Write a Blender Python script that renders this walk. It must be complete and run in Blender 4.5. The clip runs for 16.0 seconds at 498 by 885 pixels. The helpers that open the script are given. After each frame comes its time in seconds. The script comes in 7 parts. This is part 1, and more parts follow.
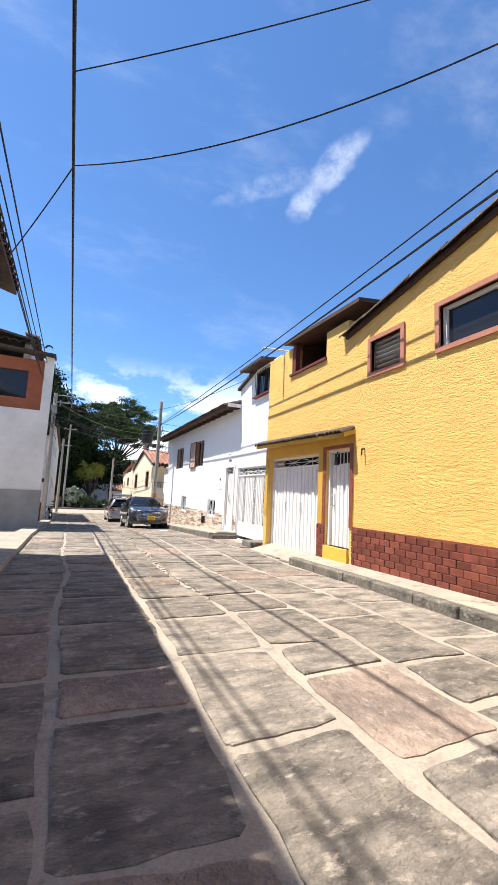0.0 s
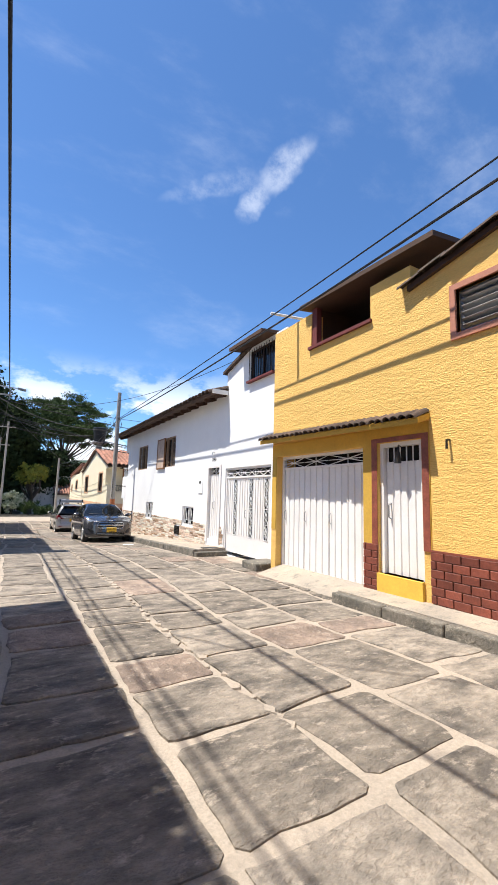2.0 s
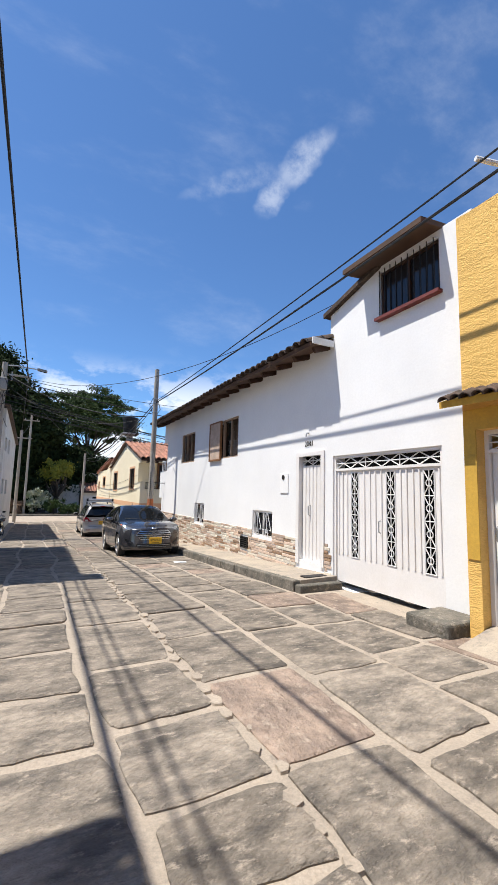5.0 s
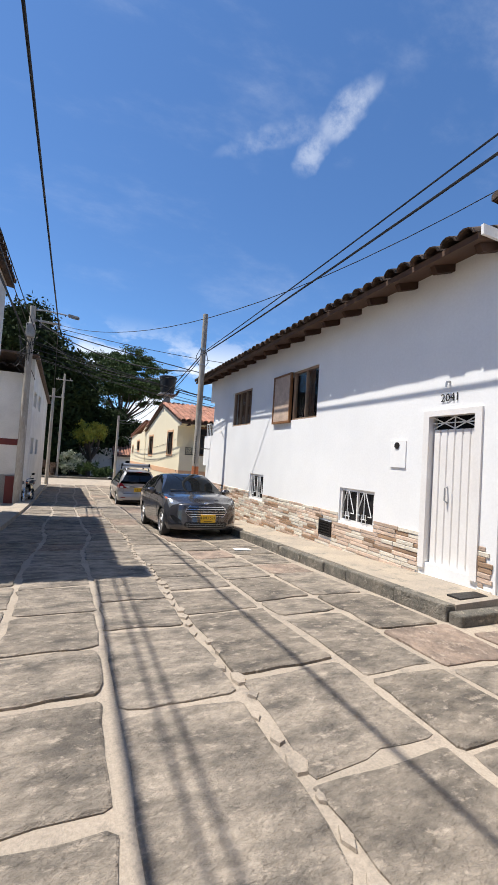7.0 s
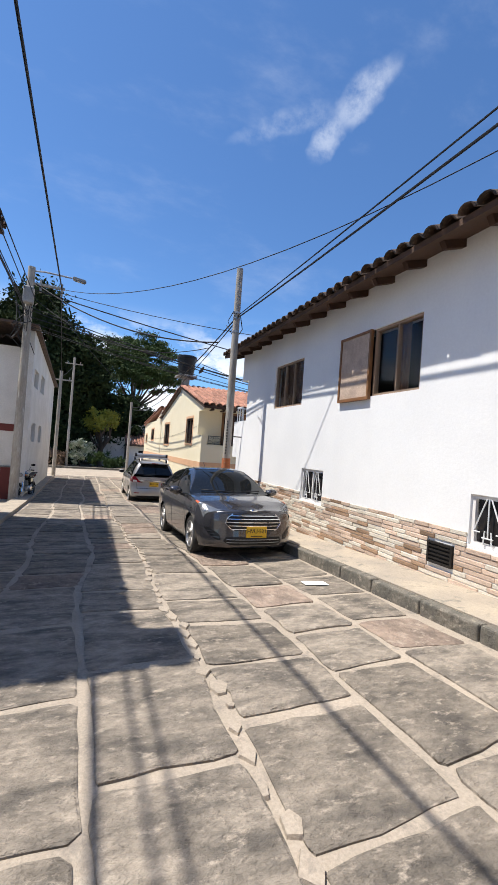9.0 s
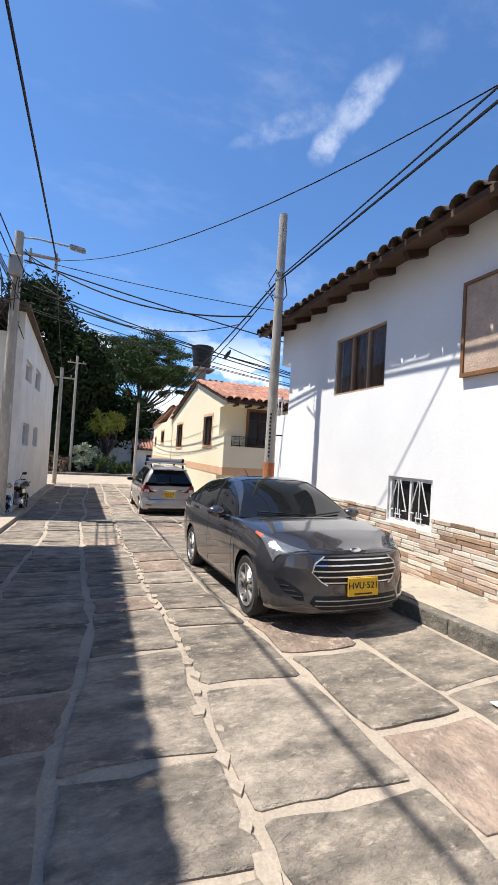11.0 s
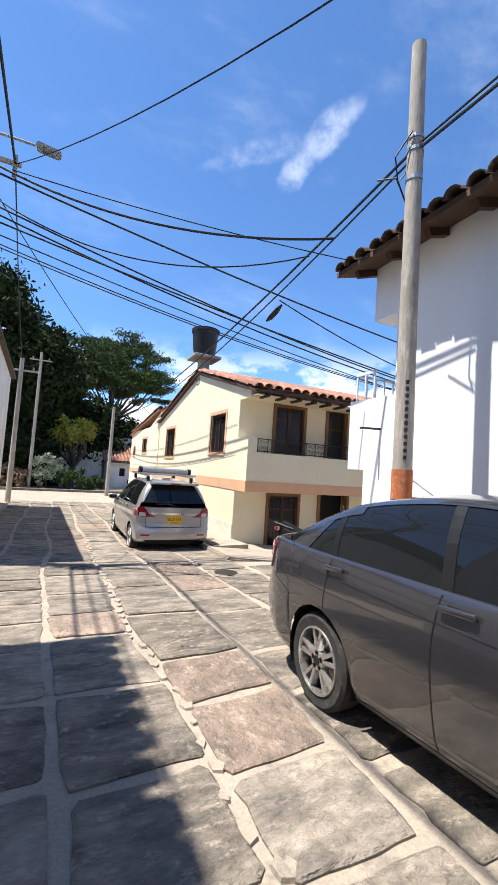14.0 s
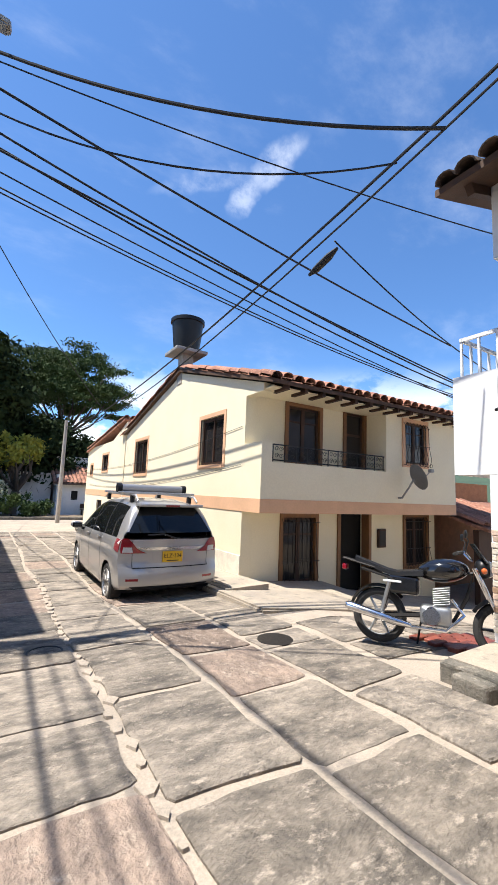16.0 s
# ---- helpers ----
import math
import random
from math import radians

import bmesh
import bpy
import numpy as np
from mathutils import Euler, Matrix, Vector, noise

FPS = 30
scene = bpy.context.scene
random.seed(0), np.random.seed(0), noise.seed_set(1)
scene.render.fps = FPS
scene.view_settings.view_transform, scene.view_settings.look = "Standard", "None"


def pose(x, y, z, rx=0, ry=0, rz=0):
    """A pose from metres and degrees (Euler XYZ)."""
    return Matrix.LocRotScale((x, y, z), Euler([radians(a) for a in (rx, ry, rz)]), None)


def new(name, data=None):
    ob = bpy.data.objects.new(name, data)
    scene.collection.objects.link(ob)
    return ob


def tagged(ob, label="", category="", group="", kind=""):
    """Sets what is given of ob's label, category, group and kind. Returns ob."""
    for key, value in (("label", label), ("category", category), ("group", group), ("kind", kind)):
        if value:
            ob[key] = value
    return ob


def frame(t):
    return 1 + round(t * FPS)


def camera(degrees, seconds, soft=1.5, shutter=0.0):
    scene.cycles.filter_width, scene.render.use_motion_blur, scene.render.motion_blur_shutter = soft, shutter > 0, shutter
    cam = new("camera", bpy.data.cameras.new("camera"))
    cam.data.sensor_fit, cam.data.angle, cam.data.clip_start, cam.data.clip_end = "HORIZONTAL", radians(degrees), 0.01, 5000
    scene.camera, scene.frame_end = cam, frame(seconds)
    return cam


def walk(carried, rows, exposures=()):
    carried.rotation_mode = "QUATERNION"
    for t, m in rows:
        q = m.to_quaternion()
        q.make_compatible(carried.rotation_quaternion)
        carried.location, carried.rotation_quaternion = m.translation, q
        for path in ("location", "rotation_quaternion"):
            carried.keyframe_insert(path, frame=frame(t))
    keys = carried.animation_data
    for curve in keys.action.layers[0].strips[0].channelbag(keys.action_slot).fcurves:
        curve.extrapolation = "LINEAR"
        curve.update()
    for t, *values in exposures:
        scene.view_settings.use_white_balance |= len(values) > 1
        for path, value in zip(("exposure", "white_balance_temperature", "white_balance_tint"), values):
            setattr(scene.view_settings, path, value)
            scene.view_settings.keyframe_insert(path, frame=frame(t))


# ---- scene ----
cam = camera(61.9, 16.0)
METRES, EYE, TILT, LEAN, TURN = 22.0, 1.4, 0.0, 0.0, -22.9
ROWS = [
    (0.0, 0.0, 0.0, 0.0, -0.36, 7.22, -2.84),
    (0.5, -0.0138, 0.0294, 0.0031, -1.59, 8.31, -2.23),
    (1.0, -0.0279, 0.0561, 0.0055, -3.42, 8.6, -1.79),
    (1.5, -0.038, 0.0845, 0.0062, -5.29, 8.29, -1.51),
    (2.0, -0.0485, 0.1134, 0.0064, -7.1, 7.37, -1.63),
    (2.5, -0.0562, 0.1443, 0.0074, -6.78, 7.13, -1.62),
    (3.0, -0.0666, 0.1721, 0.0081, -5.24, 7.41, -1.45),
    (3.5, -0.0766, 0.2033, 0.0083, -4.02, 7.73, -0.99),
    (6.0, -0.1294, 0.3481, 0.0085, -4.04, 4.76, -2.14),
    (6.5, -0.1402, 0.3776, 0.0068, -1.92, 3.42, -2.96),
    (7.0, -0.1496, 0.4065, 0.0068, -0.4, 2.44, -3.67),
    (7.5, -0.1579, 0.4355, 0.0054, 0.53, 1.74, -4.13),
    (8.0, -0.1671, 0.4665, 0.005, 0.9, 1.27, -4.41),
    (10.5, -0.2192, 0.6137, 0.0012, 1.72, 0.92, -3.58),
    (11.0, -0.2301, 0.6435, 0.0001, 1.9, 1.46, -3.46),
    (11.5, -0.2434, 0.672, -0.0025, 1.62, 1.9, -3.59),
    (12.0, -0.2541, 0.7028, -0.0048, 1.33, 2.25, -3.77),
    (12.5, -0.268, 0.7313, -0.0063, 0.95, 2.66, -3.95),
    (13.0, -0.2819, 0.7606, -0.0097, 0.46, 3.1, -3.93),
    (13.5, -0.2972, 0.7881, -0.0106, -0.73, 3.51, -3.82),
    (14.0, -0.3092, 0.8167, -0.013, -2.55, 3.94, -3.79),
    (14.5, -0.3231, 0.8451, -0.0154, -4.8, 4.63, -3.93),
    (15.0, -0.3334, 0.8737, -0.0177, -6.64, 5.27, -3.8),
    (15.5, -0.3453, 0.9024, -0.0185, -8.64, 6.21, -3.76),
    (16.0, -0.3574, 0.9302, -0.02, -8.98, 7.01, -2.26),
]
walk(cam, [(t, pose(0, 0, EYE, TILT, LEAN, TURN) @ pose(METRES * x, METRES * y, METRES * z, 90 + pitch, roll, yaw)) for t, x, y, z, yaw, pitch, roll in ROWS],
     exposures=[(0.0, 1.0), (3.0, 0.72), (7.0, 0.56), (11.0, 0.8), (14.0, 1.03), (16.0, 1.0)])


# ---- world, sun, exposure ----
SUN_DIR = Vector((0.87, -0.30, -2.15)).normalized()
sun = new("sun", bpy.data.lights.new("sun", "SUN"))
sun.data.energy, sun.data.angle, sun.data.color = 5.0, radians(0.55), (1.0, 0.95, 0.87)
sun.matrix_world = Matrix.Translation((-10, 10, 40)) @ SUN_DIR.to_track_quat("-Z", "Y").to_matrix().to_4x4()

world = bpy.data.worlds.new("sky")
scene.world = world
world.use_nodes = True
wn, wl = world.node_tree.nodes, world.node_tree.links
wn.clear()
w_out, w_bg = wn.new("ShaderNodeOutputWorld"), wn.new("ShaderNodeBackground")
sky = wn.new("ShaderNodeTexSky")
sky.sky_type, sky.sun_disc = "NISHITA", False
sky.sun_elevation = math.asin(-SUN_DIR.z)
sky.sun_rotation = math.atan2(-SUN_DIR.x, -SUN_DIR.y)
sky.air_density, sky.dust_density, sky.ozone_density, sky.altitude = 1.0, 0.35, 3.0, 900
w_bg.inputs[1].default_value = 0.105
tc = wn.new("ShaderNodeTexCoord")


def wmath(op, a, b=0.0, clamp=False):
    n = wn.new("ShaderNodeMath")
    n.operation, n.use_clamp = op, clamp
    for i, v in enumerate((a, b)):
        if hasattr(v, "links"):
            wl.new(v, n.inputs[i])
        else:
            n.inputs[i].default_value = v
    return n.outputs[0]


def wnoise(scale, detail, stretch, rough=0.6, turn=(0, 0, 0)):
    m = wn.new("ShaderNodeMapping")
    m.inputs["Scale"].default_value = stretch
    m.inputs["Rotation"].default_value = turn
    wl.new(tc.outputs["Generated"], m.inputs[0])
    n = wn.new("ShaderNodeTexNoise")
    n.inputs["Scale"].default_value, n.inputs["Detail"].default_value, n.inputs["Roughness"].default_value = scale, detail, rough
    wl.new(m.outputs[0], n.inputs["Vector"])
    return n.outputs[0]


def wramp(v, lo, hi):
    r = wn.new("ShaderNodeMapRange")
    r.interpolation_type = "SMOOTHSTEP"
    r.inputs[1].default_value, r.inputs[2].default_value = lo, hi
    wl.new(v, r.inputs[0])
    return r.outputs[0]


sepw = wn.new("ShaderNodeSeparateXYZ")
wl.new(tc.outputs["Generated"], sepw.inputs[0])
# cumulus banks low over the horizon, thin cirrus higher up
bank = wmath("MULTIPLY", wramp(wnoise(5.5, 7, (1, 1, 1.8)), 0.44, 0.54), wramp(sepw.outputs[2], 0.31, 0.17))
veil = wmath("MULTIPLY", wramp(wnoise(2.2, 8, (1.0, 2.4, 3.0), 0.62, (0.2, 0.35, 0.5)), 0.5, 0.95), 0.28)
# one bright wisp of cirrus: a head with a long tail, drawn in its own tilted axes
def wdot(axis):
    d = wn.new("ShaderNodeVectorMath")
    d.operation = "DOT_PRODUCT"
    d.inputs[1].default_value = axis
    wl.new(tc.outputs["Generated"], d.inputs[0])
    return d.outputs["Value"]


def wstreak(centre, end, length, width):
    """A soft ragged streak through centre, running towards end."""
    c = Vector(centre).normalized()
    along = (Vector(end) - c * c.dot(Vector(end))).normalized()
    u, v = wmath("DIVIDE", wdot(along), length), wmath("DIVIDE", wmath("ADD", wdot(c.cross(along)), wmath("MULTIPLY", wmath("SUBTRACT", wnoise(9, 4, (1, 1, 1)), 0.5), 0.07)), width)
    r = wmath("ADD", wmath("MULTIPLY", u, u), wmath("MULTIPLY", v, v))
    return wmath("MULTIPLY", wramp(r, 1.0, 0.0), wramp(wnoise(14, 6, (1, 1, 1), 0.65), 0.28, 0.62))


wisp = wmath("MAXIMUM", wstreak((0.42, 0.625, 0.655), (0.444, 0.583, 0.68), 0.085, 0.034), wmath("MAXIMUM", wstreak((0.389, 0.69, 0.61), (0.405, 0.62, 0.655), 0.055, 0.026), wmath("MULTIPLY", wstreak((0.32, 0.71, 0.625), (0.40, 0.66, 0.64), 0.14, 0.025), 0.5)))
cloud = wmath("ADD", wmath("MULTIPLY", bank, 0.9), wmath("ADD", veil, wmath("MULTIPLY", wisp, 0.38)), True)
deep = wn.new("ShaderNodeMix")
deep.data_type, deep.blend_type = "RGBA", "MULTIPLY"
deep.inputs[0].default_value = 1.0
deep.inputs["B"].default_value = (0.66, 0.90, 1.12, 1)
wl.new(sky.outputs[0], deep.inputs["A"])
wmix = wn.new("ShaderNodeMix")
wmix.data_type = "RGBA"
wl.new(cloud, wmix.inputs[0])
wl.new(deep.outputs["Result"], wmix.inputs["A"])
wmix.inputs["B"].default_value = (7.2, 7.5, 7.9, 1)
wl.new(wmix.outputs["Result"], w_bg.inputs[0])
wl.new(w_bg.outputs[0], w_out.inputs[0])


# ---- materials ----
def material(name, col, rough=0.8, var=0.12, scale=3.0, fine=40.0, bump=0.2, metal=0.0, col2=None, spots=None, per_object=0.0,
             stretch=(1, 1, 1), coat=0.0, dist=0.01, spec=0.4):
    """Procedural surface: base colour with broad stains and fine grain, bump from the grain."""
    m = bpy.data.materials.new(name)
    m.use_nodes = True
    n, l = m.node_tree.nodes, m.node_tree.links
    b = n["Principled BSDF"]
    b.inputs["Roughness"].default_value, b.inputs["Metallic"].default_value = rough, metal
    b.inputs["Specular IOR Level"].default_value = spec
    b.inputs["Coat Weight"].default_value = coat
    b.inputs["Coat Roughness"].default_value = 0.04
    t = n.new("ShaderNodeTexCoord")
    mp = n.new("ShaderNodeMapping")
    mp.inputs["Scale"].default_value = stretch
    info = n.new("ShaderNodeObjectInfo")
    l.new(t.outputs["Object"], mp.inputs["Vector"])
    if per_object:
        sh = n.new("ShaderNodeVectorMath")
        sh.operation = "MULTIPLY"
        l.new(info.outputs["Random"], sh.inputs[0])
        sh.inputs[1].default_value = (37, 53, 11)
        l.new(sh.outputs[0], mp.inputs["Location"])

    def noise_of(s, d=6.0, r=0.6):
        k = n.new("ShaderNodeTexNoise")
        k.inputs["Scale"].default_value, k.inputs["Detail"].default_value, k.inputs["Roughness"].default_value = s, d, r
        l.new(mp.outputs[0], k.inputs["Vector"])
        return k.outputs[0]

    def ramp(v, lo, hi, a, c):
        r = n.new("ShaderNodeMapRange")
        for i, q in enumerate((lo, hi, a, c)):
            r.inputs[i + 1].default_value = q
        l.new(v, r.inputs[0])
        return r.outputs[0]

    def mix(f, a, c, kind="MIX"):
        k = n.new("ShaderNodeMix")
        k.data_type, k.blend_type = "RGBA", kind
        for v, s in ((f, k.inputs[0]), (a, k.inputs["A"]), (c, k.inputs["B"])):
            if hasattr(v, "links"):
                l.new(v, s)
            else:
                s.default_value = v if isinstance(v, float) else (*v, 1)
        return k.outputs["Result"]

    broad, grain = noise_of(scale), noise_of(fine, 4.0, 0.7)
    colour = mix(ramp(broad, 0.35, 0.65, 0.0, 1.0), col, col2 or tuple(c * (1 - var) for c in col))
    if per_object:
        hs = n.new("ShaderNodeHueSaturation")
        l.new(ramp(info.outputs["Random"], 0, 1, 1 - per_object, 1 + per_object), hs.inputs["Value"])
        l.new(colour, hs.inputs["Color"])
        colour = hs.outputs[0]
    if spots:
        colour = mix(ramp(noise_of(scale * 3.1, 8.0, 0.72), 0.54, 0.66, 0.0, 1.0), colour, spots)
    v = ramp(grain, 0.3, 0.7, 1 - var * 0.9, 1 + var * 0.5)
    gcol = n.new("ShaderNodeCombineColor")
    for i in range(3):
        l.new(v, gcol.inputs[i])
    colour = mix(1.0, colour, gcol.outputs[0], "MULTIPLY")
    l.new(colour, b.inputs["Base Color"])
    if bump or not coat:
        l.new(ramp(grain, 0.3, 0.7, max(rough - 0.08, 0.02), min(rough + 0.08, 1)), b.inputs["Roughness"])
    if bump:
        bp = n.new("ShaderNodeBump")
        bp.inputs["Strength"].default_value, bp.inputs["Distance"].default_value = bump, dist
        h = n.new("ShaderNodeMath")
        h.operation = "ADD"
        l.new(grain, h.inputs[0])
        l.new(noise_of(scale * 4), h.inputs[1])
        l.new(h.outputs[0], bp.inputs["Height"])
        l.new(bp.outputs[0], b.inputs["Normal"])
    return m


def glass(name, tint=(0.02, 0.022, 0.025), rough=0.03, clear=0.0):
    m = bpy.data.materials.new(name)
    m.use_nodes = True
    b = m.node_tree.nodes["Principled BSDF"]
    b.inputs["Base Color"].default_value = (*tint, 1)
    b.inputs["Roughness"].default_value = rough
    b.inputs["Specular IOR Level"].default_value = 0.4
    b.inputs["Transmission Weight"].default_value = clear
    b.inputs["IOR"].default_value = 1.2 if clear else 1.5
    return m


M = {
    "mortar": material("mortar", (0.40, 0.335, 0.265), 0.9, 0.26, 1.3, 60, 0.5, col2=(0.32, 0.27, 0.215), spots=(0.24, 0.205, 0.17), dist=0.02),
    "stone": material("flagstone", (0.345, 0.293, 0.235), 0.85, 0.32, 2.6, 11, 0.9, col2=(0.125, 0.11, 0.094), spots=(0.39, 0.33, 0.265), per_object=0.2, stretch=(1, 1.9, 1), dist=0.05, spec=0.2),
    "stone_pink": material("flagstone_pink", (0.33, 0.25, 0.195), 0.85, 0.3, 2.8, 12, 0.9, col2=(0.18, 0.14, 0.115), spots=(0.40, 0.325, 0.26), per_object=0.18, stretch=(1.2, 1, 1), dist=0.05, spec=0.2),
    "kerb": material("kerb_stone", (0.21, 0.185, 0.15), 0.9, 0.35, 3.0, 30, 0.8, col2=(0.10, 0.095, 0.08), spots=(0.32, 0.28, 0.22), dist=0.03),
    "walk": material("sidewalk_concrete", (0.40, 0.335, 0.255), 0.88, 0.2, 1.6, 40, 0.5, col2=(0.29, 0.25, 0.205), spots=(0.2, 0.18, 0.15), dist=0.015),
    "yellow": material("yellow_stucco", (0.80, 0.50, 0.145), 0.85, 0.14, 1.2, 19, 0.9, stretch=(1, 1, 3.6), col2=(0.74, 0.455, 0.13), dist=0.022),
    "ochre": material("ochre_paint", (0.60, 0.36, 0.055), 0.75, 0.14, 2.0, 30, 0.25, dist=0.01),
    "yellow_step": material("yellow_step_paint", (0.75, 0.47, 0.07), 0.7, 0.14, 3.0, 30, 0.2),
    "white": material("white_wall_paint", (0.80, 0.80, 0.79), 0.8, 0.045, 0.9, 25, 0.22, col2=(0.75, 0.75, 0.745), dist=0.008),
    "white_old": material("weathered_white_paint", (0.72, 0.70, 0.66), 0.85, 0.12, 1.0, 25, 0.3, col2=(0.60, 0.58, 0.54), dist=0.01),
    "grey_plinth": material("grey_render", (0.34, 0.33, 0.31), 0.9, 0.25, 2.0, 35, 0.7, dist=0.02),
    "cream": material("cream_wall_paint", (0.80, 0.72, 0.53), 0.8, 0.07, 0.8, 30, 0.25, col2=(0.76, 0.675, 0.48), dist=0.008),
    "peach": material("peach_band_paint", (0.70, 0.42, 0.25), 0.8, 0.1, 2.0, 30, 0.2),
    "maroon": material("maroon_paint", (0.16, 0.035, 0.03), 0.7, 0.2, 3, 30, 0.2),
    "white_metal": material("white_sheet_metal", (0.78, 0.76, 0.74), 0.42, 0.06, 1.4, 30, 0.08, col2=(0.72, 0.69, 0.66)),
    "white_iron": material("white_painted_iron", (0.75, 0.75, 0.74), 0.45, 0.08, 4, 40, 0.1),
    "dark_iron": material("dark_wrought_iron", (0.025, 0.022, 0.02), 0.5, 0.2, 4, 40, 0.1, metal=0.3),
    "tile": material("clay_roof_tile", (0.36, 0.165, 0.105), 0.88, 0.35, 4.0, 30, 0.5, col2=(0.24, 0.11, 0.075), spots=(0.50, 0.30, 0.2), per_object=0.3),
    "tile_old": material("weathered_roof_tile", (0.10, 0.062, 0.045), 0.9, 0.35, 5.0, 30, 0.5, col2=(0.05, 0.038, 0.03), spots=(0.17, 0.12, 0.09), per_object=0.3),
    "wood": material("dark_stained_wood", (0.06, 0.028, 0.016), 0.7, 0.3, 2.0, 30, 0.3, stretch=(1, 4, 1)),
    "wood_frame": material("brown_window_wood", (0.25, 0.115, 0.045), 0.55, 0.25, 3.0, 30, 0.3, stretch=(1, 1, 0.3)),
    "wood_pale": material("pale_brown_aluminium", (0.36, 0.25, 0.17), 0.5, 0.15, 3.0, 30, 0.1),
    # brown with underside shade darkened into the colour
    "soffit": material("soffit_wood_shade_toned", (0.095, 0.052, 0.032), 0.85, 0.25, 2.0, 30, 0.3),
    "brick": material("glazed_red_brick", (0.225, 0.062, 0.038), 0.45, 0.3, 6, 40, 0.3, per_object=0.32, col2=(0.15, 0.042, 0.028)),
    "grout": material("brick_grout", (0.45, 0.24, 0.17), 0.9, 0.2, 6, 40, 0.3),
    "salmon": material("salmon_frame_paint", (0.48, 0.20, 0.125), 0.7, 0.15, 3, 30, 0.2),
    "clad_a": material("clad_cream_stone", (0.62, 0.47, 0.365), 0.85, 0.25, 5, 40, 0.5, per_object=0.22),
    "clad_b": material("clad_brown_stone", (0.36, 0.235, 0.15), 0.85, 0.3, 5, 40, 0.5, per_object=0.3),
    "clad_c": material("clad_white_stone", (0.72, 0.65, 0.54), 0.85, 0.2, 5, 40, 0.5, per_object=0.12),
    "orange_brick": material("orange_brick", (0.50, 0.235, 0.11), 0.9, 0.25, 5, 40, 0.4, per_object=0.2),
    "red_brick": material("red_brick_render", (0.34, 0.105, 0.05), 0.9, 0.22, 3, 35, 0.4),
    "pole": material("concrete_pole", (0.42, 0.385, 0.335), 0.9, 0.25, 2.5, 25, 0.7, col2=(0.30, 0.265, 0.22), spots=(0.52, 0.49, 0.44), stretch=(1, 1, 0.25), dist=0.015),
    "orange": material("orange_band_paint", (0.55, 0.17, 0.06), 0.85, 0.3, 6, 30, 0.4, spots=(0.40, 0.30, 0.24)),
    "black": material("black_band_paint", (0.05, 0.05, 0.048), 0.8, 0.3, 6, 30, 0.3, spots=(0.16, 0.15, 0.14)),
    "cable": material("black_cable", (0.012, 0.012, 0.013), 0.6, 0.1, 5, 30, 0.0),
    "steel": material("galvanised_steel", (0.40, 0.41, 0.42), 0.4, 0.15, 5, 40, 0.1, metal=0.8),
    "chrome": material("bright_chrome", (0.75, 0.75, 0.76), 0.16, 0.05, 5, 40, 0.0, metal=1.0),
    "gloss_black": material("glossy_black_paint", (0.008, 0.008, 0.009), 0.12, 0.1, 5, 60, 0.0, coat=1.0),
    "pale_lens": material("pale_lamp_lens", (0.55, 0.52, 0.50), 0.15, 0.1, 10, 50, 0.0, coat=1.0),
    "plastic": material("black_plastic", (0.011, 0.011, 0.012), 0.38, 0.12, 5, 60, 0.05, spec=0.28),
    "rubber": material("tyre_rubber", (0.032, 0.031, 0.03), 0.85, 0.25, 6, 60, 0.3, spots=(0.07, 0.065, 0.06)),
    "alloy": material("alloy_wheel", (0.50, 0.49, 0.48), 0.32, 0.12, 6, 40, 0.05, metal=0.85),
    "grey_paint": material("metallic_grey_paint", (0.078, 0.075, 0.080), 0.22, 0.012, 1.5, 8, 0.0, metal=0.7, coat=1.0),
    "silver_paint": material("metallic_silver_paint", (0.36, 0.35, 0.345), 0.33, 0.012, 1.5, 8, 0.0, metal=0.55, coat=1.0),
    "car_glass": glass("tinted_car_glass", (0.008, 0.009, 0.010)),
    "pane": glass("window_glass", (0.022, 0.02, 0.02), 0.06),
    "clear_pane": glass("clear_window_glass", (0.9, 0.9, 0.9), 0.03, 1.0),
    # near-black stand-in for the shade inside rooms and behind openings
    "dark": material("room_shade_black", (0.012, 0.011, 0.01), 0.9, 0.2, 2, 20, 0.0),
    "curtain": material("brown_curtain", (0.36, 0.21, 0.145), 0.9, 0.4, 9, 20, 0.3, stretch=(1, 6, 0.4)),
    "red_lens": material("red_lamp_lens", (0.23, 0.006, 0.012), 0.12, 0.1, 6, 50, 0.0, coat=1.0),
    "clear_lens": material("clear_lamp_lens", (0.27, 0.28, 0.29), 0.1, 0.35, 14, 50, 0.0, metal=0.5, coat=1.0),
    "amber": material("amber_lens", (0.62, 0.13, 0.03), 0.15, 0.1, 6, 50, 0.0, coat=1.0),
    "plate": material("yellow_number_plate", (0.72, 0.42, 0.02), 0.45, 0.08, 6, 50, 0.0),
    "ink": material("black_lettering", (0.012, 0.011, 0.01), 0.6, 0.05, 6, 50, 0.0),
    "bark": material("tree_bark", (0.085, 0.065, 0.05), 0.9, 0.3, 6, 40, 0.8),
    "leaf_dark": material("dark_foliage", (0.016, 0.027, 0.011), 0.85, 0.3, 0.6, 20, 0.0, col2=(0.028, 0.044, 0.015), spec=0.1),
    "leaf": material("green_foliage", (0.06, 0.095, 0.025), 0.7, 0.3, 0.5, 20, 0.0, col2=(0.03, 0.055, 0.016), spec=0.2),
    "leaf_yellow": material("yellow_blossom", (0.36, 0.31, 0.03), 0.7, 0.3, 0.9, 20, 0.0, col2=(0.16, 0.20, 0.03)),
    "blossom": material("pale_blossom", (0.62, 0.64, 0.50), 0.6, 0.3, 2.0, 20, 0.0, col2=(0.10, 0.16, 0.04)),
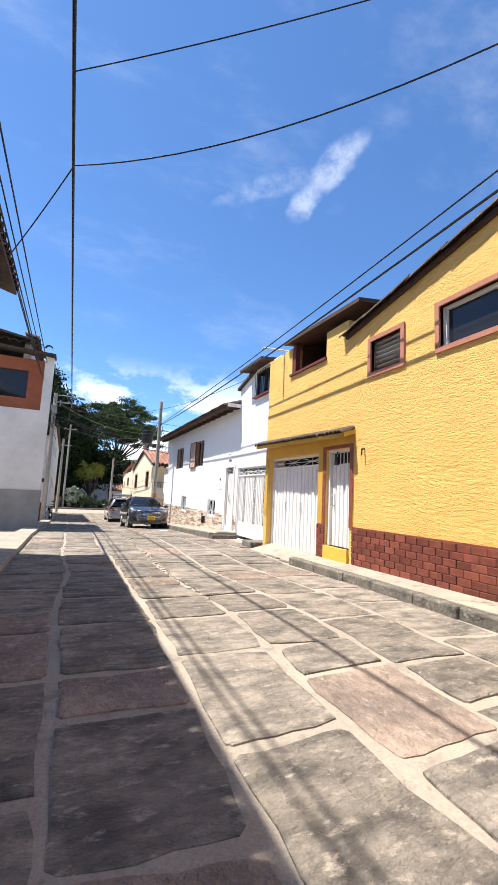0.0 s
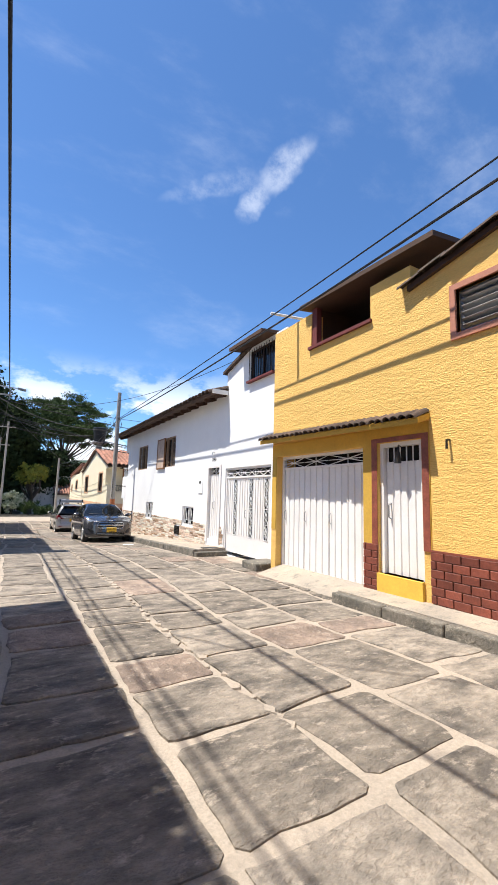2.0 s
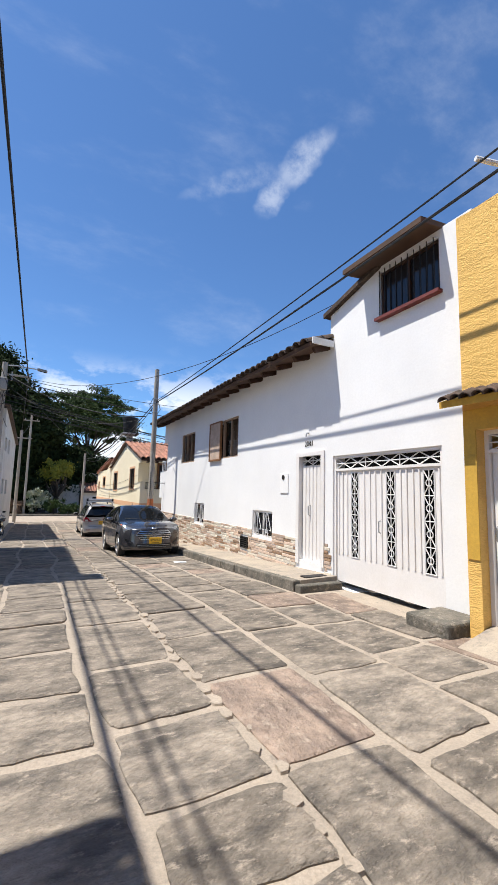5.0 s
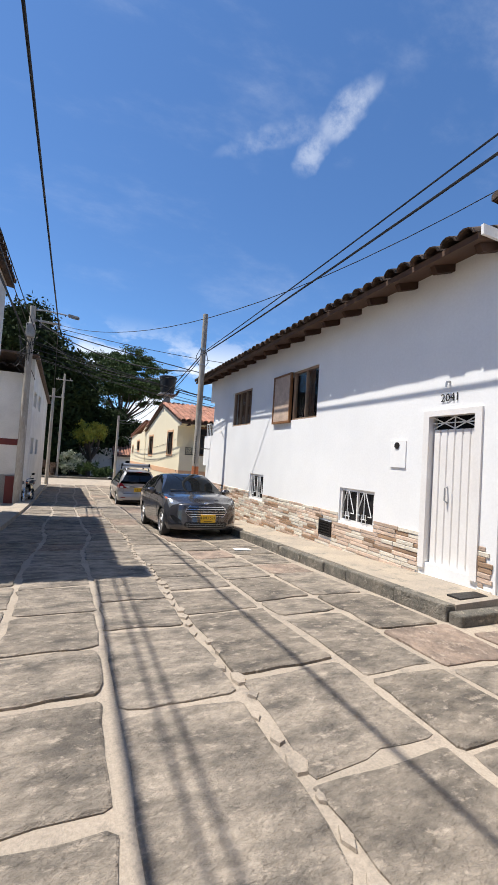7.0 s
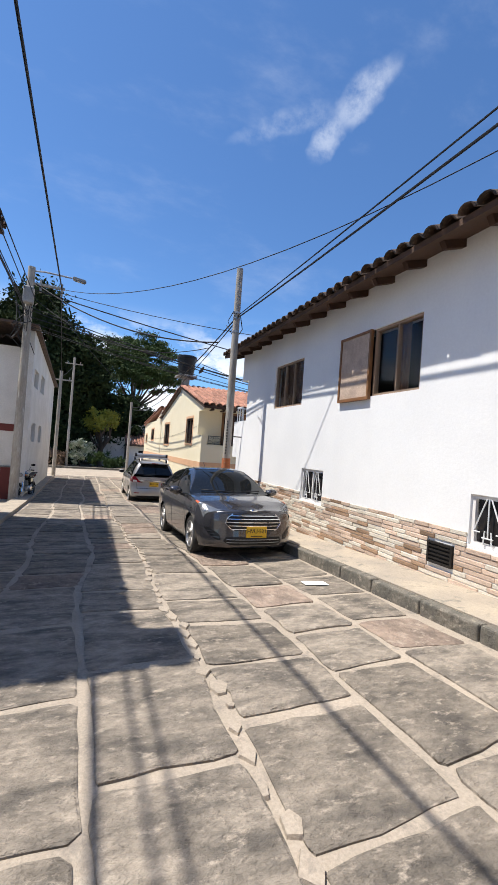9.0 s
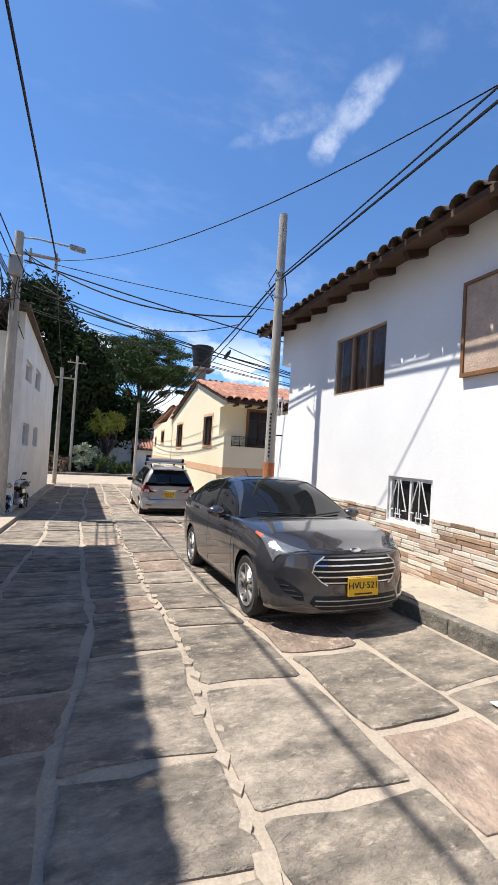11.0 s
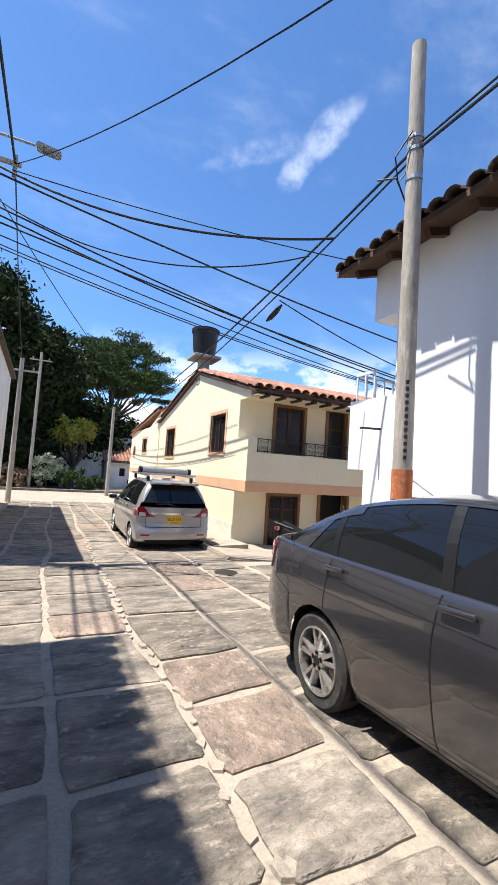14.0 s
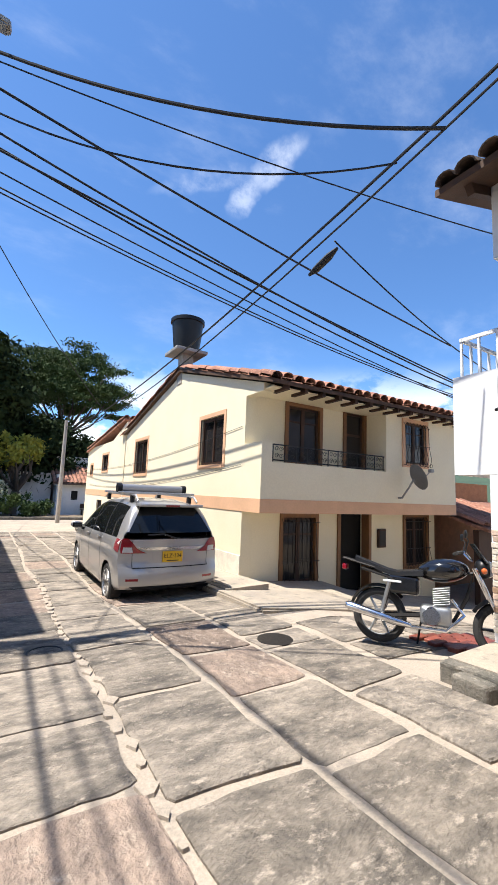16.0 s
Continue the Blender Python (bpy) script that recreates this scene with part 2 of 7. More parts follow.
    "hill": material("wooded_hill", (0.035, 0.06, 0.04), 0.95, 0.4, 0.05, 0.6, 0.3, col2=(0.05, 0.085, 0.05)),
    "earth": material("dry_earth", (0.20, 0.15, 0.10), 0.95, 0.3, 1.0, 30, 0.5),
}


# ---- mesh helpers ----
def quad_box(bm, p):
    """Eight corners: four low, counter-clockwise, then four high."""
    v = [bm.verts.new(q) for q in p]
    for f in ((3, 2, 1, 0), (4, 5, 6, 7), (0, 1, 5, 4), (1, 2, 6, 5), (2, 3, 7, 6), (3, 0, 4, 7)):
        bm.faces.new([v[i] for i in f])
    return v


def box(bm, x0, x1, y0, y1, z0, z1):
    return quad_box(bm, [(x0, y0, z0), (x1, y0, z0), (x1, y1, z0), (x0, y1, z0), (x0, y0, z1), (x1, y0, z1), (x1, y1, z1), (x0, y1, z1)])


def boxes(*list_of_boxes):
    bm = bmesh.new()
    for b in list_of_boxes:
        box(bm, *b)
    return bm


def soft_box(x0, x1, y0, y1, z0, z1, r=0.01, seg=2):
    bm = bmesh.new()
    box(bm, x0, x1, y0, y1, z0, z1)
    bmesh.ops.bevel(bm, geom=bm.edges[:], offset=r, segments=seg, affect="EDGES", profile=0.5)
    return bm


def rod(bm, a, b, r0, r1=None, n=8):
    """A tapered round bar from a to b."""
    a, b = Vector(a), Vector(b)
    r1 = r0 if r1 is None else r1
    d = (b - a).normalized()
    s = d.orthogonal().normalized()
    t = d.cross(s)
    rings = []
    for c, r in ((a, r0), (b, r1)):
        rings.append([bm.verts.new(c + r * (math.cos(2 * math.pi * i / n) * s + math.sin(2 * math.pi * i / n) * t)) for i in range(n)])
    for i in range(n):
        bm.faces.new((rings[0][i], rings[0][(i + 1) % n], rings[1][(i + 1) % n], rings[1][i]))
    bm.faces.new(rings[0][::-1])
    bm.faces.new(rings[1])
    return bm


def tube(bm, pts, r, n=8):
    """A bent round bar along a path."""
    pts = [Vector(p) for p in pts]
    rings, s = [], None
    for i, p in enumerate(pts):
        d = (pts[min(i + 1, len(pts) - 1)] - pts[max(i - 1, 0)]).normalized()
        s = d.orthogonal().normalized() if s is None else (s - d * s.dot(d)).normalized()
        t = d.cross(s)
        rr = r[i] if isinstance(r, (list, tuple)) else r
        rings.append([bm.verts.new(p + rr * (math.cos(2 * math.pi * k / n) * s + math.sin(2 * math.pi * k / n) * t)) for k in range(n)])
    for a, b in zip(rings, rings[1:]):
        for k in range(n):
            bm.faces.new((a[k], a[(k + 1) % n], b[(k + 1) % n], b[k]))
    bm.faces.new(rings[0][::-1])
    bm.faces.new(rings[-1])
    return bm


def mesh_of(name, bm, mat, smooth=False):
    bmesh.ops.recalc_face_normals(bm, faces=bm.faces[:])
    me = bpy.data.meshes.new(name)
    bm.to_mesh(me)
    bm.free()
    me.materials.append(M[mat])
    if smooth:
        me.shade_smooth()
        me.set_sharp_from_angle(angle=radians(38))
    return me


def part(name, bm, mat, parent, label="", smooth=False):
    ob = new(name, mesh_of(name, bm, mat, smooth))
    ob.parent = parent
    if label:
        ob["label"] = label
    return ob


def thing(name, label, category, at=(0, 0, 0), kind="", group=""):
    ob = new(name)
    ob.empty_display_size = 0.2
    ob.location = at
    return tagged(ob, label, category, group, kind)


def solo(name, bm, mat, label, category, kind="", group="", smooth=False):
    return tagged(new(name, mesh_of(name, bm, mat, smooth)), label, category, group, kind)


def wall_mesh(axis, c0, c1, a0, a1, z0, top, openings=(), knots=()):
    """A wall along an axis, between c0 and c1 across it, with a sloping top and openings (a0, a1, z0, z1) cut through it."""
    bm = bmesh.new()
    cuts = sorted({a0, a1, *knots, *(v for o in openings for v in o[:2] if a0 < v < a1)})
    for a, b in zip(cuts, cuts[1:]):
        mid = (a + b) / 2
        low = z0
        gaps = sorted((o[2], o[3]) for o in openings if o[0] < mid < o[1])
        spans = []
        for g0, g1 in gaps:
            if g0 > low + 0.001:
                spans.append((low, low, g0, g0))
            low = g1
        ta, tb = top(a + 1e-5), top(b - 1e-5)
        if min(ta, tb) > low + 0.001:
            spans.append((low, low, ta, tb))
        for la, lb, ha, hb in spans:
            if axis == "y":
                quad_box(bm, [(c0, a, la), (c1, a, la), (c1, b, lb), (c0, b, lb), (c0, a, ha), (c1, a, ha), (c1, b, hb), (c0, b, hb)])
            else:
                quad_box(bm, [(a, c0, la), (b, c0, lb), (b, c1, lb), (a, c1, la), (a, c0, ha), (b, c0, hb), (b, c1, hb), (a, c1, ha)])
    return bm


KY = (-60, 0, 4, 12.5, 19.1, 21.6, 24, 29, 40, 50, 400)
KZ = (0.2, 0.15, 0.13, 0.0, -0.295, -0.455, -0.565, -0.80, -1.0, -1.1, -1.1)


def g(y):
    return float(np.interp(y, KY, KZ))


def ground_z(x, y):
    """The street falls away along y; the side lane falls to the right between the two houses."""
    s = min(max((y - 24.3) / 0.5, 0), 1) * min(max((40 - y) / 8, 0), 1)
    return g(y) - 0.13 * s * min(max(x - 4.9, 0), 7)


# ---- ground ----
def ground_sheet():
    xs = [-400, -120, -40, -12] + [i * 0.5 for i in range(-10, 27)] + [20, 40, 120, 400]
    ys = [-300, -60, -20] + [i * 1.0 for i in range(-8, 62)] + [80, 150, 400]
    bm = bmesh.new()
    grid = [[bm.verts.new((x, y, ground_z(x, y))) for x in xs] for y in ys]
    for a, b in zip(grid, grid[1:]):
        for i in range(len(xs) - 1):
            bm.faces.new((a[i], a[i + 1], b[i + 1], b[i]))
    return solo("ground", bm, "mortar", "pale worn cement mortar bed of a sloping flagstone street", "street", "structure")


ground = ground_sheet()

# left-hand raised pavement beside the shaded houses
bm = bmesh.new()
for a, b in zip([-12, 4, 12.5, 19.1, 24, 29], [4, 12.5, 19.1, 24, 29, 40]):
    quad_box(bm, [(-1.3, a, g(a) - 0.3), (-0.82, a, g(a) - 0.3), (-0.82, b, g(b) - 0.3), (-1.3, b, g(b) - 0.3),
                  (-1.3, a, g(a) + 0.1), (-0.82, a, g(a) + 0.1), (-0.82, b, g(b) + 0.1), (-1.3, b, g(b) + 0.1)])
solo("pavement", bm, "walk", "narrow worn concrete pavement along the shaded houses", "pavement", "structure")


def sidewalk(y0, y1, x0, x1, rise, label, n):
    """A raised pavement whose kerb is laid of separate rough stones."""
    rng = random.Random(int(y0 * 10) + 7)
    bm = bmesh.new()
    for i in range(n):
        a, b = y0 + (y1 - y0) * i / n, y0 + (y1 - y0) * (i + 1) / n
        quad_box(bm, [(x0 + 0.14, a, g(a) - 0.3), (x1, a, g(a) - 0.3), (x1, b, g(b) - 0.3), (x0 + 0.14, b, g(b) - 0.3),
                      (x0 + 0.14, a, g(a) + rise), (x1, a, g(a) + rise + 0.02), (x1, b, g(b) + rise + 0.02), (x0 + 0.14, b, g(b) + rise)])
    base = solo("pavement", bm, "walk", label, "pavement", "structure")
    y = y0
    while y < y1 - 0.05:
        d = min(rng.uniform(0.55, 1.0), y1 - y)
        s = soft_box(x0 + rng.uniform(-0.015, 0.015), x0 + 0.138, y + 0.006, y + d - 0.006, -0.3, rise + rng.uniform(-0.012, 0.008), 0.022)
        for v in s.verts:
            v.co.z += g(v.co.y)
            v.co.x += 0.02 * noise.noise(v.co * 5)
        part("kerb_stone", s, "kerb", base)
        y += d
    return base


sidewalk(-9, 7.45, 4.12, 4.76, 0.15, "worn concrete pavement with a dark rough stone kerb by the yellow house", 8)
sidewalk(12.72, 24.25, 4.18, 5.08, 0.17, "pinkish concrete pavement with a rough stone kerb by the white house", 12)
sidewalk(28.2, 42.5, 4.25, 5.12, 0.12, "pale concrete pavement beside the cream house", 10)
bm = soft_box(4.42, 5.06, 10.02, 10.62, 0.0, 0.2, 0.03)
solo("doorstep", bm, "kerb", "short dark mossy stone step between the two gates", "step", "structure")
bm = soft_box(4.2, 5.06, 12.55, 12.71, -0.1, 0.11, 0.02)
solo("doorstep", bm, "kerb", "low stone step at the end of the white house pavement", "step", "structure")
bm = bmesh.new()
quad_box(bm, [(4.3, 7.46, -0.1), (4.95, 7.46, -0.1), (4.95, 9.83, -0.1), (4.3, 9.83, -0.1), (4.3, 7.46, g(7.46) + 0.012), (4.95, 7.46, 0.235), (4.95, 9.83, 0.215), (4.3, 9.83, g(9.83) + 0.012)])
solo("gate_ramp", bm, "walk", "worn cement ramp rising to the garage gate", "ramp", "structure")
# ramp slabs and low walls in the side lane
bm = bmesh.new()
quad_box(bm, [(4.1, 26.9, -1), (6.9, 26.5, -1.3), (7.2, 29.15, -1.4), (4.1, 29.15, -1), (4.1, 26.9, -0.62), (6.9, 26.5, -0.86), (7.2, 29.15, -0.9), (4.1, 29.15, -0.68)])
bmesh.ops.bevel(bm, geom=bm.edges[:], offset=0.03, segments=2, affect="EDGES")
solo("pavement", bm, "walk", "raised stone-edged concrete landing before the cream house", "pavement", "structure")
bm = soft_box(4.05, 6.4, 23.76, 24.06, -0.95, -0.42, 0.03)
for v in bm.verts:
    v.co.x += 0.03 * noise.noise(v.co * 4)
    v.co.y += (v.co.x - 4.05) * -0.12
solo("low_wall", bm, "kerb", "low rough cement kerb wall beside the parked motorcycle", "low wall", "structure")


# ---- shared building pieces ----
def barrel_tile(name, length, r, mat, rise=0.8):
    """A half-round clay tile, arched across x, running down along -y, with thickness."""
    bm = bmesh.new()
    n, t = 6, 0.016
    rows = []
    for y, k in ((0, 1.0), (-length, 1.12)):
        for rad in (r * k, r * k - t):
            rows.append([bm.verts.new((rad * math.cos(math.pi * i / n), y, rise * rad * math.sin(math.pi * i / n))) for i in range(n + 1)])
    o0, i0, o1, i1 = rows
    for i in range(n):
        bm.faces.new((o0[i], o0[i + 1], o1[i + 1], o1[i]))
        bm.faces.new((i0[i + 1], i0[i], i1[i], i1[i + 1]))
        bm.faces.new((o1[i], o1[i + 1], i1[i + 1], i1[i]))
        bm.faces.new((o0[i + 1], o0[i], i0[i], i0[i + 1]))
    bm.faces.new((o0[0], o1[0], i1[0], i0[0]))
    bm.faces.new((o0[n], i0[n], i1[n], o1[n]))
    me = mesh_of(name, bm, mat, True)
    return me


def lay_tiles(parent, me, origin, across, down, n_across, n_down, pitch, step, seed):
    """Tiles in courses: across and down are unit vectors in the roof's plane."""
    rng = random.Random(seed)
    a, d = Vector(across).normalized(), Vector(down).normalized()
    nrm = a.cross(-d).normalized()
    if nrm.z < 0:
        nrm = -nrm
    rot = Matrix((a, -d, nrm)).transposed()
    for i in range(n_across):
        for j in range(n_down):
            ob = new("roof_tile", me)
            ob.parent = parent
            p = Vector(origin) + a * (pitch * (i + 0.5) + rng.uniform(-0.012, 0.012)) + d * (step * j + rng.uniform(-0.015, 0.015)) + nrm * (0.012 * j % 0.02)
            m = Matrix.Translation(p) @ rot.to_4x4() @ pose(0, 0, 0, rng.uniform(1.5, 4), rng.uniform(-2, 2), rng.uniform(-1.5, 1.5))
            ob.matrix_local = m


def slab(p):
    """A roof slab from four upper corners, 8 cm thick."""
    bm = bmesh.new()
    quad_box(bm, [(x, y, z - 0.08) for x, y, z in p] + list(p))
    return bm


def window(name, label, x, y0, y1, z0, z1, panes, frame_mat, pane_mat="pane", bars=None, depth=0.12, w=0.05, kind="structure"):
    """A window in a wall that faces -x: frame, mullions, panes, and iron bars where it has them."""
    win = thing(name, label, "window", (x, (y0 + y1) / 2, z0), kind)
    inv = Matrix.Translation((-x, -(y0 + y1) / 2, -z0))

    def add(nm, bm, mat, lab=""):
        bm.transform(inv)
        return part(nm, bm, mat, win, lab)
    add("window_frame", boxes((x + 0.03, x + depth, y0, y0 + w, z0, z1), (x + 0.03, x + depth, y1 - w, y1, z0, z1),
                              (x + 0.03, x + depth, y0 + w, y1 - w, z0, z0 + w), (x + 0.03, x + depth, y0 + w, y1 - w, z1 - w, z1)), frame_mat)
    step = (y1 - y0 - 2 * w) / panes
    for i in range(panes):
        a = y0 + w + step * i
        if i:
            add("mullion", boxes((x + 0.035, x + depth - 0.01, a - w * 0.35, a + w * 0.35, z0 + w, z1 - w)), frame_mat)
        pane = add("pane", boxes((x + 0.07, x + 0.078, a + 0.012, a + step - 0.012, z0 + w + 0.004, z1 - w - 0.004)), pane_mat)
        pane.visible_shadow = pane_mat != "clear_pane"
    if bars:
        for y, za, yb, zb in bars:
            bm = bmesh.new()
            rod(bm, (x + 0.005, y, za), (x + 0.005, yb, zb), 0.009, n=6)
            add("bar", bm, "white_iron")
    return win


# ---- yellow house ----
YX = 4.75


def yellow_top(y):
    if y < 6.48:
        return 4.58 + 0.205 * (6.48 - max(y, 1.2)) - 0.2 * max(1.2 - y, 0)
    if y < 7.25:
        return 4.93
    return 5.06 + 0.02 * math.sin(y * 5)


Y_OPEN = [(7.42, 9.84, 0.0, 2.36), (6.36, 7.13, 0.5, 2.38), (7.25, 8.75, 4.38, 5.6), (5.05, 5.79, 3.66, 4.24), (2.45, 4.28, 3.66, 4.28)]
yellow = thing("wall_yellow_house", "yellow rough-stuccoed two-storey house wall in sun", "house", (YX, 1, 0), "structure")


def ypart(nm, bm, mat, lab="", smooth=False, parent=None):
    bm.transform(Matrix.Translation((-YX, -1, 0)))
    return part(nm, bm, mat, parent or yellow, lab, smooth)


ypart("facade", wall_mesh("y", YX, YX + 0.28, -9, 10.0, -0.4, yellow_top, Y_OPEN, (1.2, 6.48, 7.25, 8.75)), "yellow", "rough combed yellow stucco")
ypart("side_wall", boxes((YX + 0.281, 12, 9.85, 9.998, -0.4, 4.9), (YX + 0.281, 12, -9, -8.7, -0.4, 3.4)), "yellow")
ypart("back_wall", boxes((12, 12.3, -9, 9.99, -0.4, 4.3)), "yellow")
# ochre painted surround of the gates, under the awning
ypart("surround", wall_mesh("y", YX - 0.012, YX, 6.24, 9.99, 0.9, lambda y: 2.6, [(7.42, 9.84, 0, 2.36), (6.36, 7.13, 0, 2.38)]), "ochre", "smooth ochre paint around the doors")
# salmon-red painted jambs beside the door
ypart("door_jamb", boxes((YX - 0.02, YX - 0.013, 6.25, 6.352, 0.9, 2.45), (YX - 0.02, YX - 0.013, 7.135, 7.24, 0.9, 2.45), (YX - 0.02, YX - 0.013, 6.352, 7.135, 2.385, 2.45)), "brick", "dark red tiled door surround")
ypart("doorstep", boxes((YX - 0.05, YX + 0.25, 6.36, 7.13, 0.0, 0.5)), "yellow_step", "yellow painted door step")
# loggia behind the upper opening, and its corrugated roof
# loggia walls take the shade-toned brown to paint the interior dark
ypart("loggia", boxes((6.9, 7.0, 7.0, 9.0, 4.2, 5.5), (YX + 0.3, 6.9, 7.0, 7.2, 4.3, 5.3), (YX + 0.3, 6.9, 8.8, 9.0, 4.3, 5.3), (YX + 0.3, 6.9, 7.2, 8.8, 4.2, 4.3)), "soffit", "inside of the roofed loggia, its shade painted in dark brown")
ypart("loggia_sill", boxes((YX - 0.05, YX + 0.3, 7.22, 8.8, 4.33, 4.385)), "maroon", "dark red loggia sill")
ypart("loggia_post", boxes((YX + 0.02, YX + 0.14, 8.62, 8.75, 4.385, 5.14)), "maroon")
ypart("loggia_roof", slab([(YX - 0.14, 6.0, 5.16), (7.2, 6.0, 5.5), (7.2, 8.95, 5.55), (YX - 0.14, 8.95, 5.24)]), "soffit", "weathered brown loggia roof")
# main roof behind the facade
ypart("roof", slab([(YX + 0.2, -9, 3.55), (12, -9, 3.5), (12, 1.2, 5.5), (YX + 0.2, 1.2, 5.6)]), "tile_old")
ypart("roof", slab([(YX + 0.2, 1.2, 5.6), (12, 1.2, 5.5), (12, 6.48, 4.5), (YX + 0.2, 6.48, 4.52)]), "tile_old")
# verge tiles on the sloping edge
verge = thing("roof_verge", "dark weathered clay tiles along the sloping roof edge", "roof", (0, 0, 0), "structure")
t_small = barrel_tile("verge_tile", 0.42, 0.09, "tile_old")
sl = Vector((0, 5.28, -1.08)).normalized()
for k, off in enumerate((-0.05, 0.13)):
    lay_tiles(verge, t_small, (YX - 0.13 + 0.19 * k, 1.2, 5.68), (1, 0, 0), sl, 1, 15, 0.19, 0.365, 11 + k)
part("verge_board", slab([(YX - 0.06, 1.2, 5.66), (YX + 0.25, 1.2, 5.66), (YX + 0.25, 6.5, 4.6), (YX - 0.06, 6.5, 4.6)]), "wood", verge)
# awning over gate and door
awn = thing("awning", "small clay-tiled awning with an ochre underside over the gates", "awning", (0, 0, 0), "structure")
part("awning_slab", slab([(4.5, 6.22, 2.62), (YX, 6.22, 2.71), (YX, 10.12, 2.79), (4.5, 10.12, 2.70)]), "ochre", awn)
t_awn = barrel_tile("awning_tile", 0.33, 0.066, "tile_old", 0.85)
lay_tiles(awn, t_awn, (4.76, 6.22, 2.735), (0, 4.28, 0.09), (-0.25, 0, -0.09), 28, 1, 0.138, 0.2, 5)


def ribbed_leaf(y0, y1, z0, z1, x, ribs):
    """A sheet-metal door leaf pressed into upright folds."""
    bm = bmesh.new()
    w = (y1 - y0) / ribs
    box(bm, x + 0.016, x + 0.03, y0, y1, z0, z1)
    for i in range(ribs):
        a = y0 + i * w
        quad_box(bm, [(x, a + 0.01, z0), (x + 0.015, a, z0), (x + 0.015, a + w * 0.86, z0), (x, a + w * 0.78, z0),
                      (x, a + 0.01, z1), (x + 0.015, a, z1), (x + 0.015, a + w * 0.86, z1), (x, a + w * 0.78, z1)])
    return bm


gate = thing("door_1", "white ribbed sheet-metal garage gate, closed, with a grille on top", "garage gate", (0, 0, 0), "structure")
GX = YX + 0.17
part("gate_frame", boxes((GX - 0.03, GX + 0.04, 7.42, 7.47, 0.18, 2.36), (GX - 0.03, GX + 0.04, 9.79, 9.84, 0.14, 2.36), (GX - 0.03, GX + 0.04, 7.47, 9.79, 2.31, 2.36), (GX - 0.03, GX + 0.04, 7.47, 9.79, 2.1, 2.135)), "white_metal", gate)
for a, b, n in ((7.48, 8.42, 6), (8.43, 9.13, 4), (9.14, 9.78, 4)):
    lf = part("gate_leaf", ribbed_leaf(a, b, 0.2, 2.1, GX, n), "white_metal", gate)
    bm = bmesh.new()
    tube(bm, [(GX - 0.005, b - 0.05, 1.28), (GX - 0.04, b - 0.05, 1.26), (GX - 0.04, b - 0.05, 1.12), (GX - 0.005, b - 0.05, 1.1)], 0.009, 6)
    part("handle", bm, "steel", lf)
for a, b in ((7.47, 8.42), (8.45, 9.13), (9.16, 9.79)):
    bm = bmesh.new()
    for p, q in (((a, 2.135), (b, 2.31)), ((b, 2.135), (a, 2.31)), ((a, 2.22), (b, 2.22)), (((a + b) / 2, 2.135), ((a + b) / 2, 2.31))):
        rod(bm, (GX, p[0], p[1]), (GX, q[0], q[1]), 0.008, n=6)
    part("grille", bm, "white_iron", gate)
# black panel: shade behind the grille, put into colour
part("gate_gap", boxes((GX + 0.3, GX + 0.31, 7.4, 9.84, 2.0, 2.4)), "dark", gate, "black panel painted as the shade behind the grille")

ydoor = thing("door_2", "white ribbed sheet-metal house door, closed, with a barred light", "door", (0, 0, 0), "structure")
DX = YX + 0.1
part("door_frame", boxes((DX - 0.05, DX + 0.05, 6.36, 6.42, 0.5, 2.38), (DX - 0.05, DX + 0.05, 7.07, 7.13, 0.5, 2.38), (DX - 0.05, DX + 0.05, 6.42, 7.07, 2.32, 2.38)), "white_metal", ydoor)
leaf = part("door_leaf", ribbed_leaf(6.425, 7.065, 0.505, 2.1, DX, 5), "white_metal", ydoor)
bm = bmesh.new()
tube(bm, [(DX, 6.98, 1.5), (DX - 0.05, 6.98, 1.47), (DX - 0.05, 6.98, 1.3), (DX, 6.98, 1.27)], 0.011, 6)
part("handle", bm, "steel", leaf)
for i in range(6):
    bm = bmesh.new()
    rod(bm, (DX, 6.47 + 0.11 * i, 2.1), (DX, 6.47 + 0.11 * i, 2.32), 0.01, n=6)
    part("bar", bm, "white_iron", ydoor)
# black sheet painted as shade behind the bars
part("door_light", boxes((DX + 0.06, DX + 0.065, 6.42, 7.07, 2.1, 2.32)), "dark", ydoor)
lamp_small = thing("lantern", "small dark iron wall lantern above the door", "lamp", (YX - 0.05, 6.72, 2.2))
bm = bmesh.new()
rod(bm, (0, 0, -0.14), (0, 0, 0.02), 0.05, 0.03)
part("lantern_body", bm, "dark_iron", lamp_small)
bm = bmesh.new()
tube(bm, [(0.06, 0, 0.1), (0.02, 0, 0.12), (0, 0, 0.02)], 0.01, 6)
part("lantern_arm", bm, "dark_iron", lamp_small)

# louvred window and sliding window with salmon surrounds
def surround(y0, y1, z0, z1, w=0.075):
    return boxes((YX - 0.035, YX + 0.06, y0 - w, y0, z0 - w, z1 + w), (YX - 0.035, YX + 0.06, y1, y1 + w, z0 - w, z1 + w), (YX - 0.035, YX + 0.06, y0, y1, z0 - w, z0), (YX - 0.035, YX + 0.06, y0, y1, z1, z1 + w))


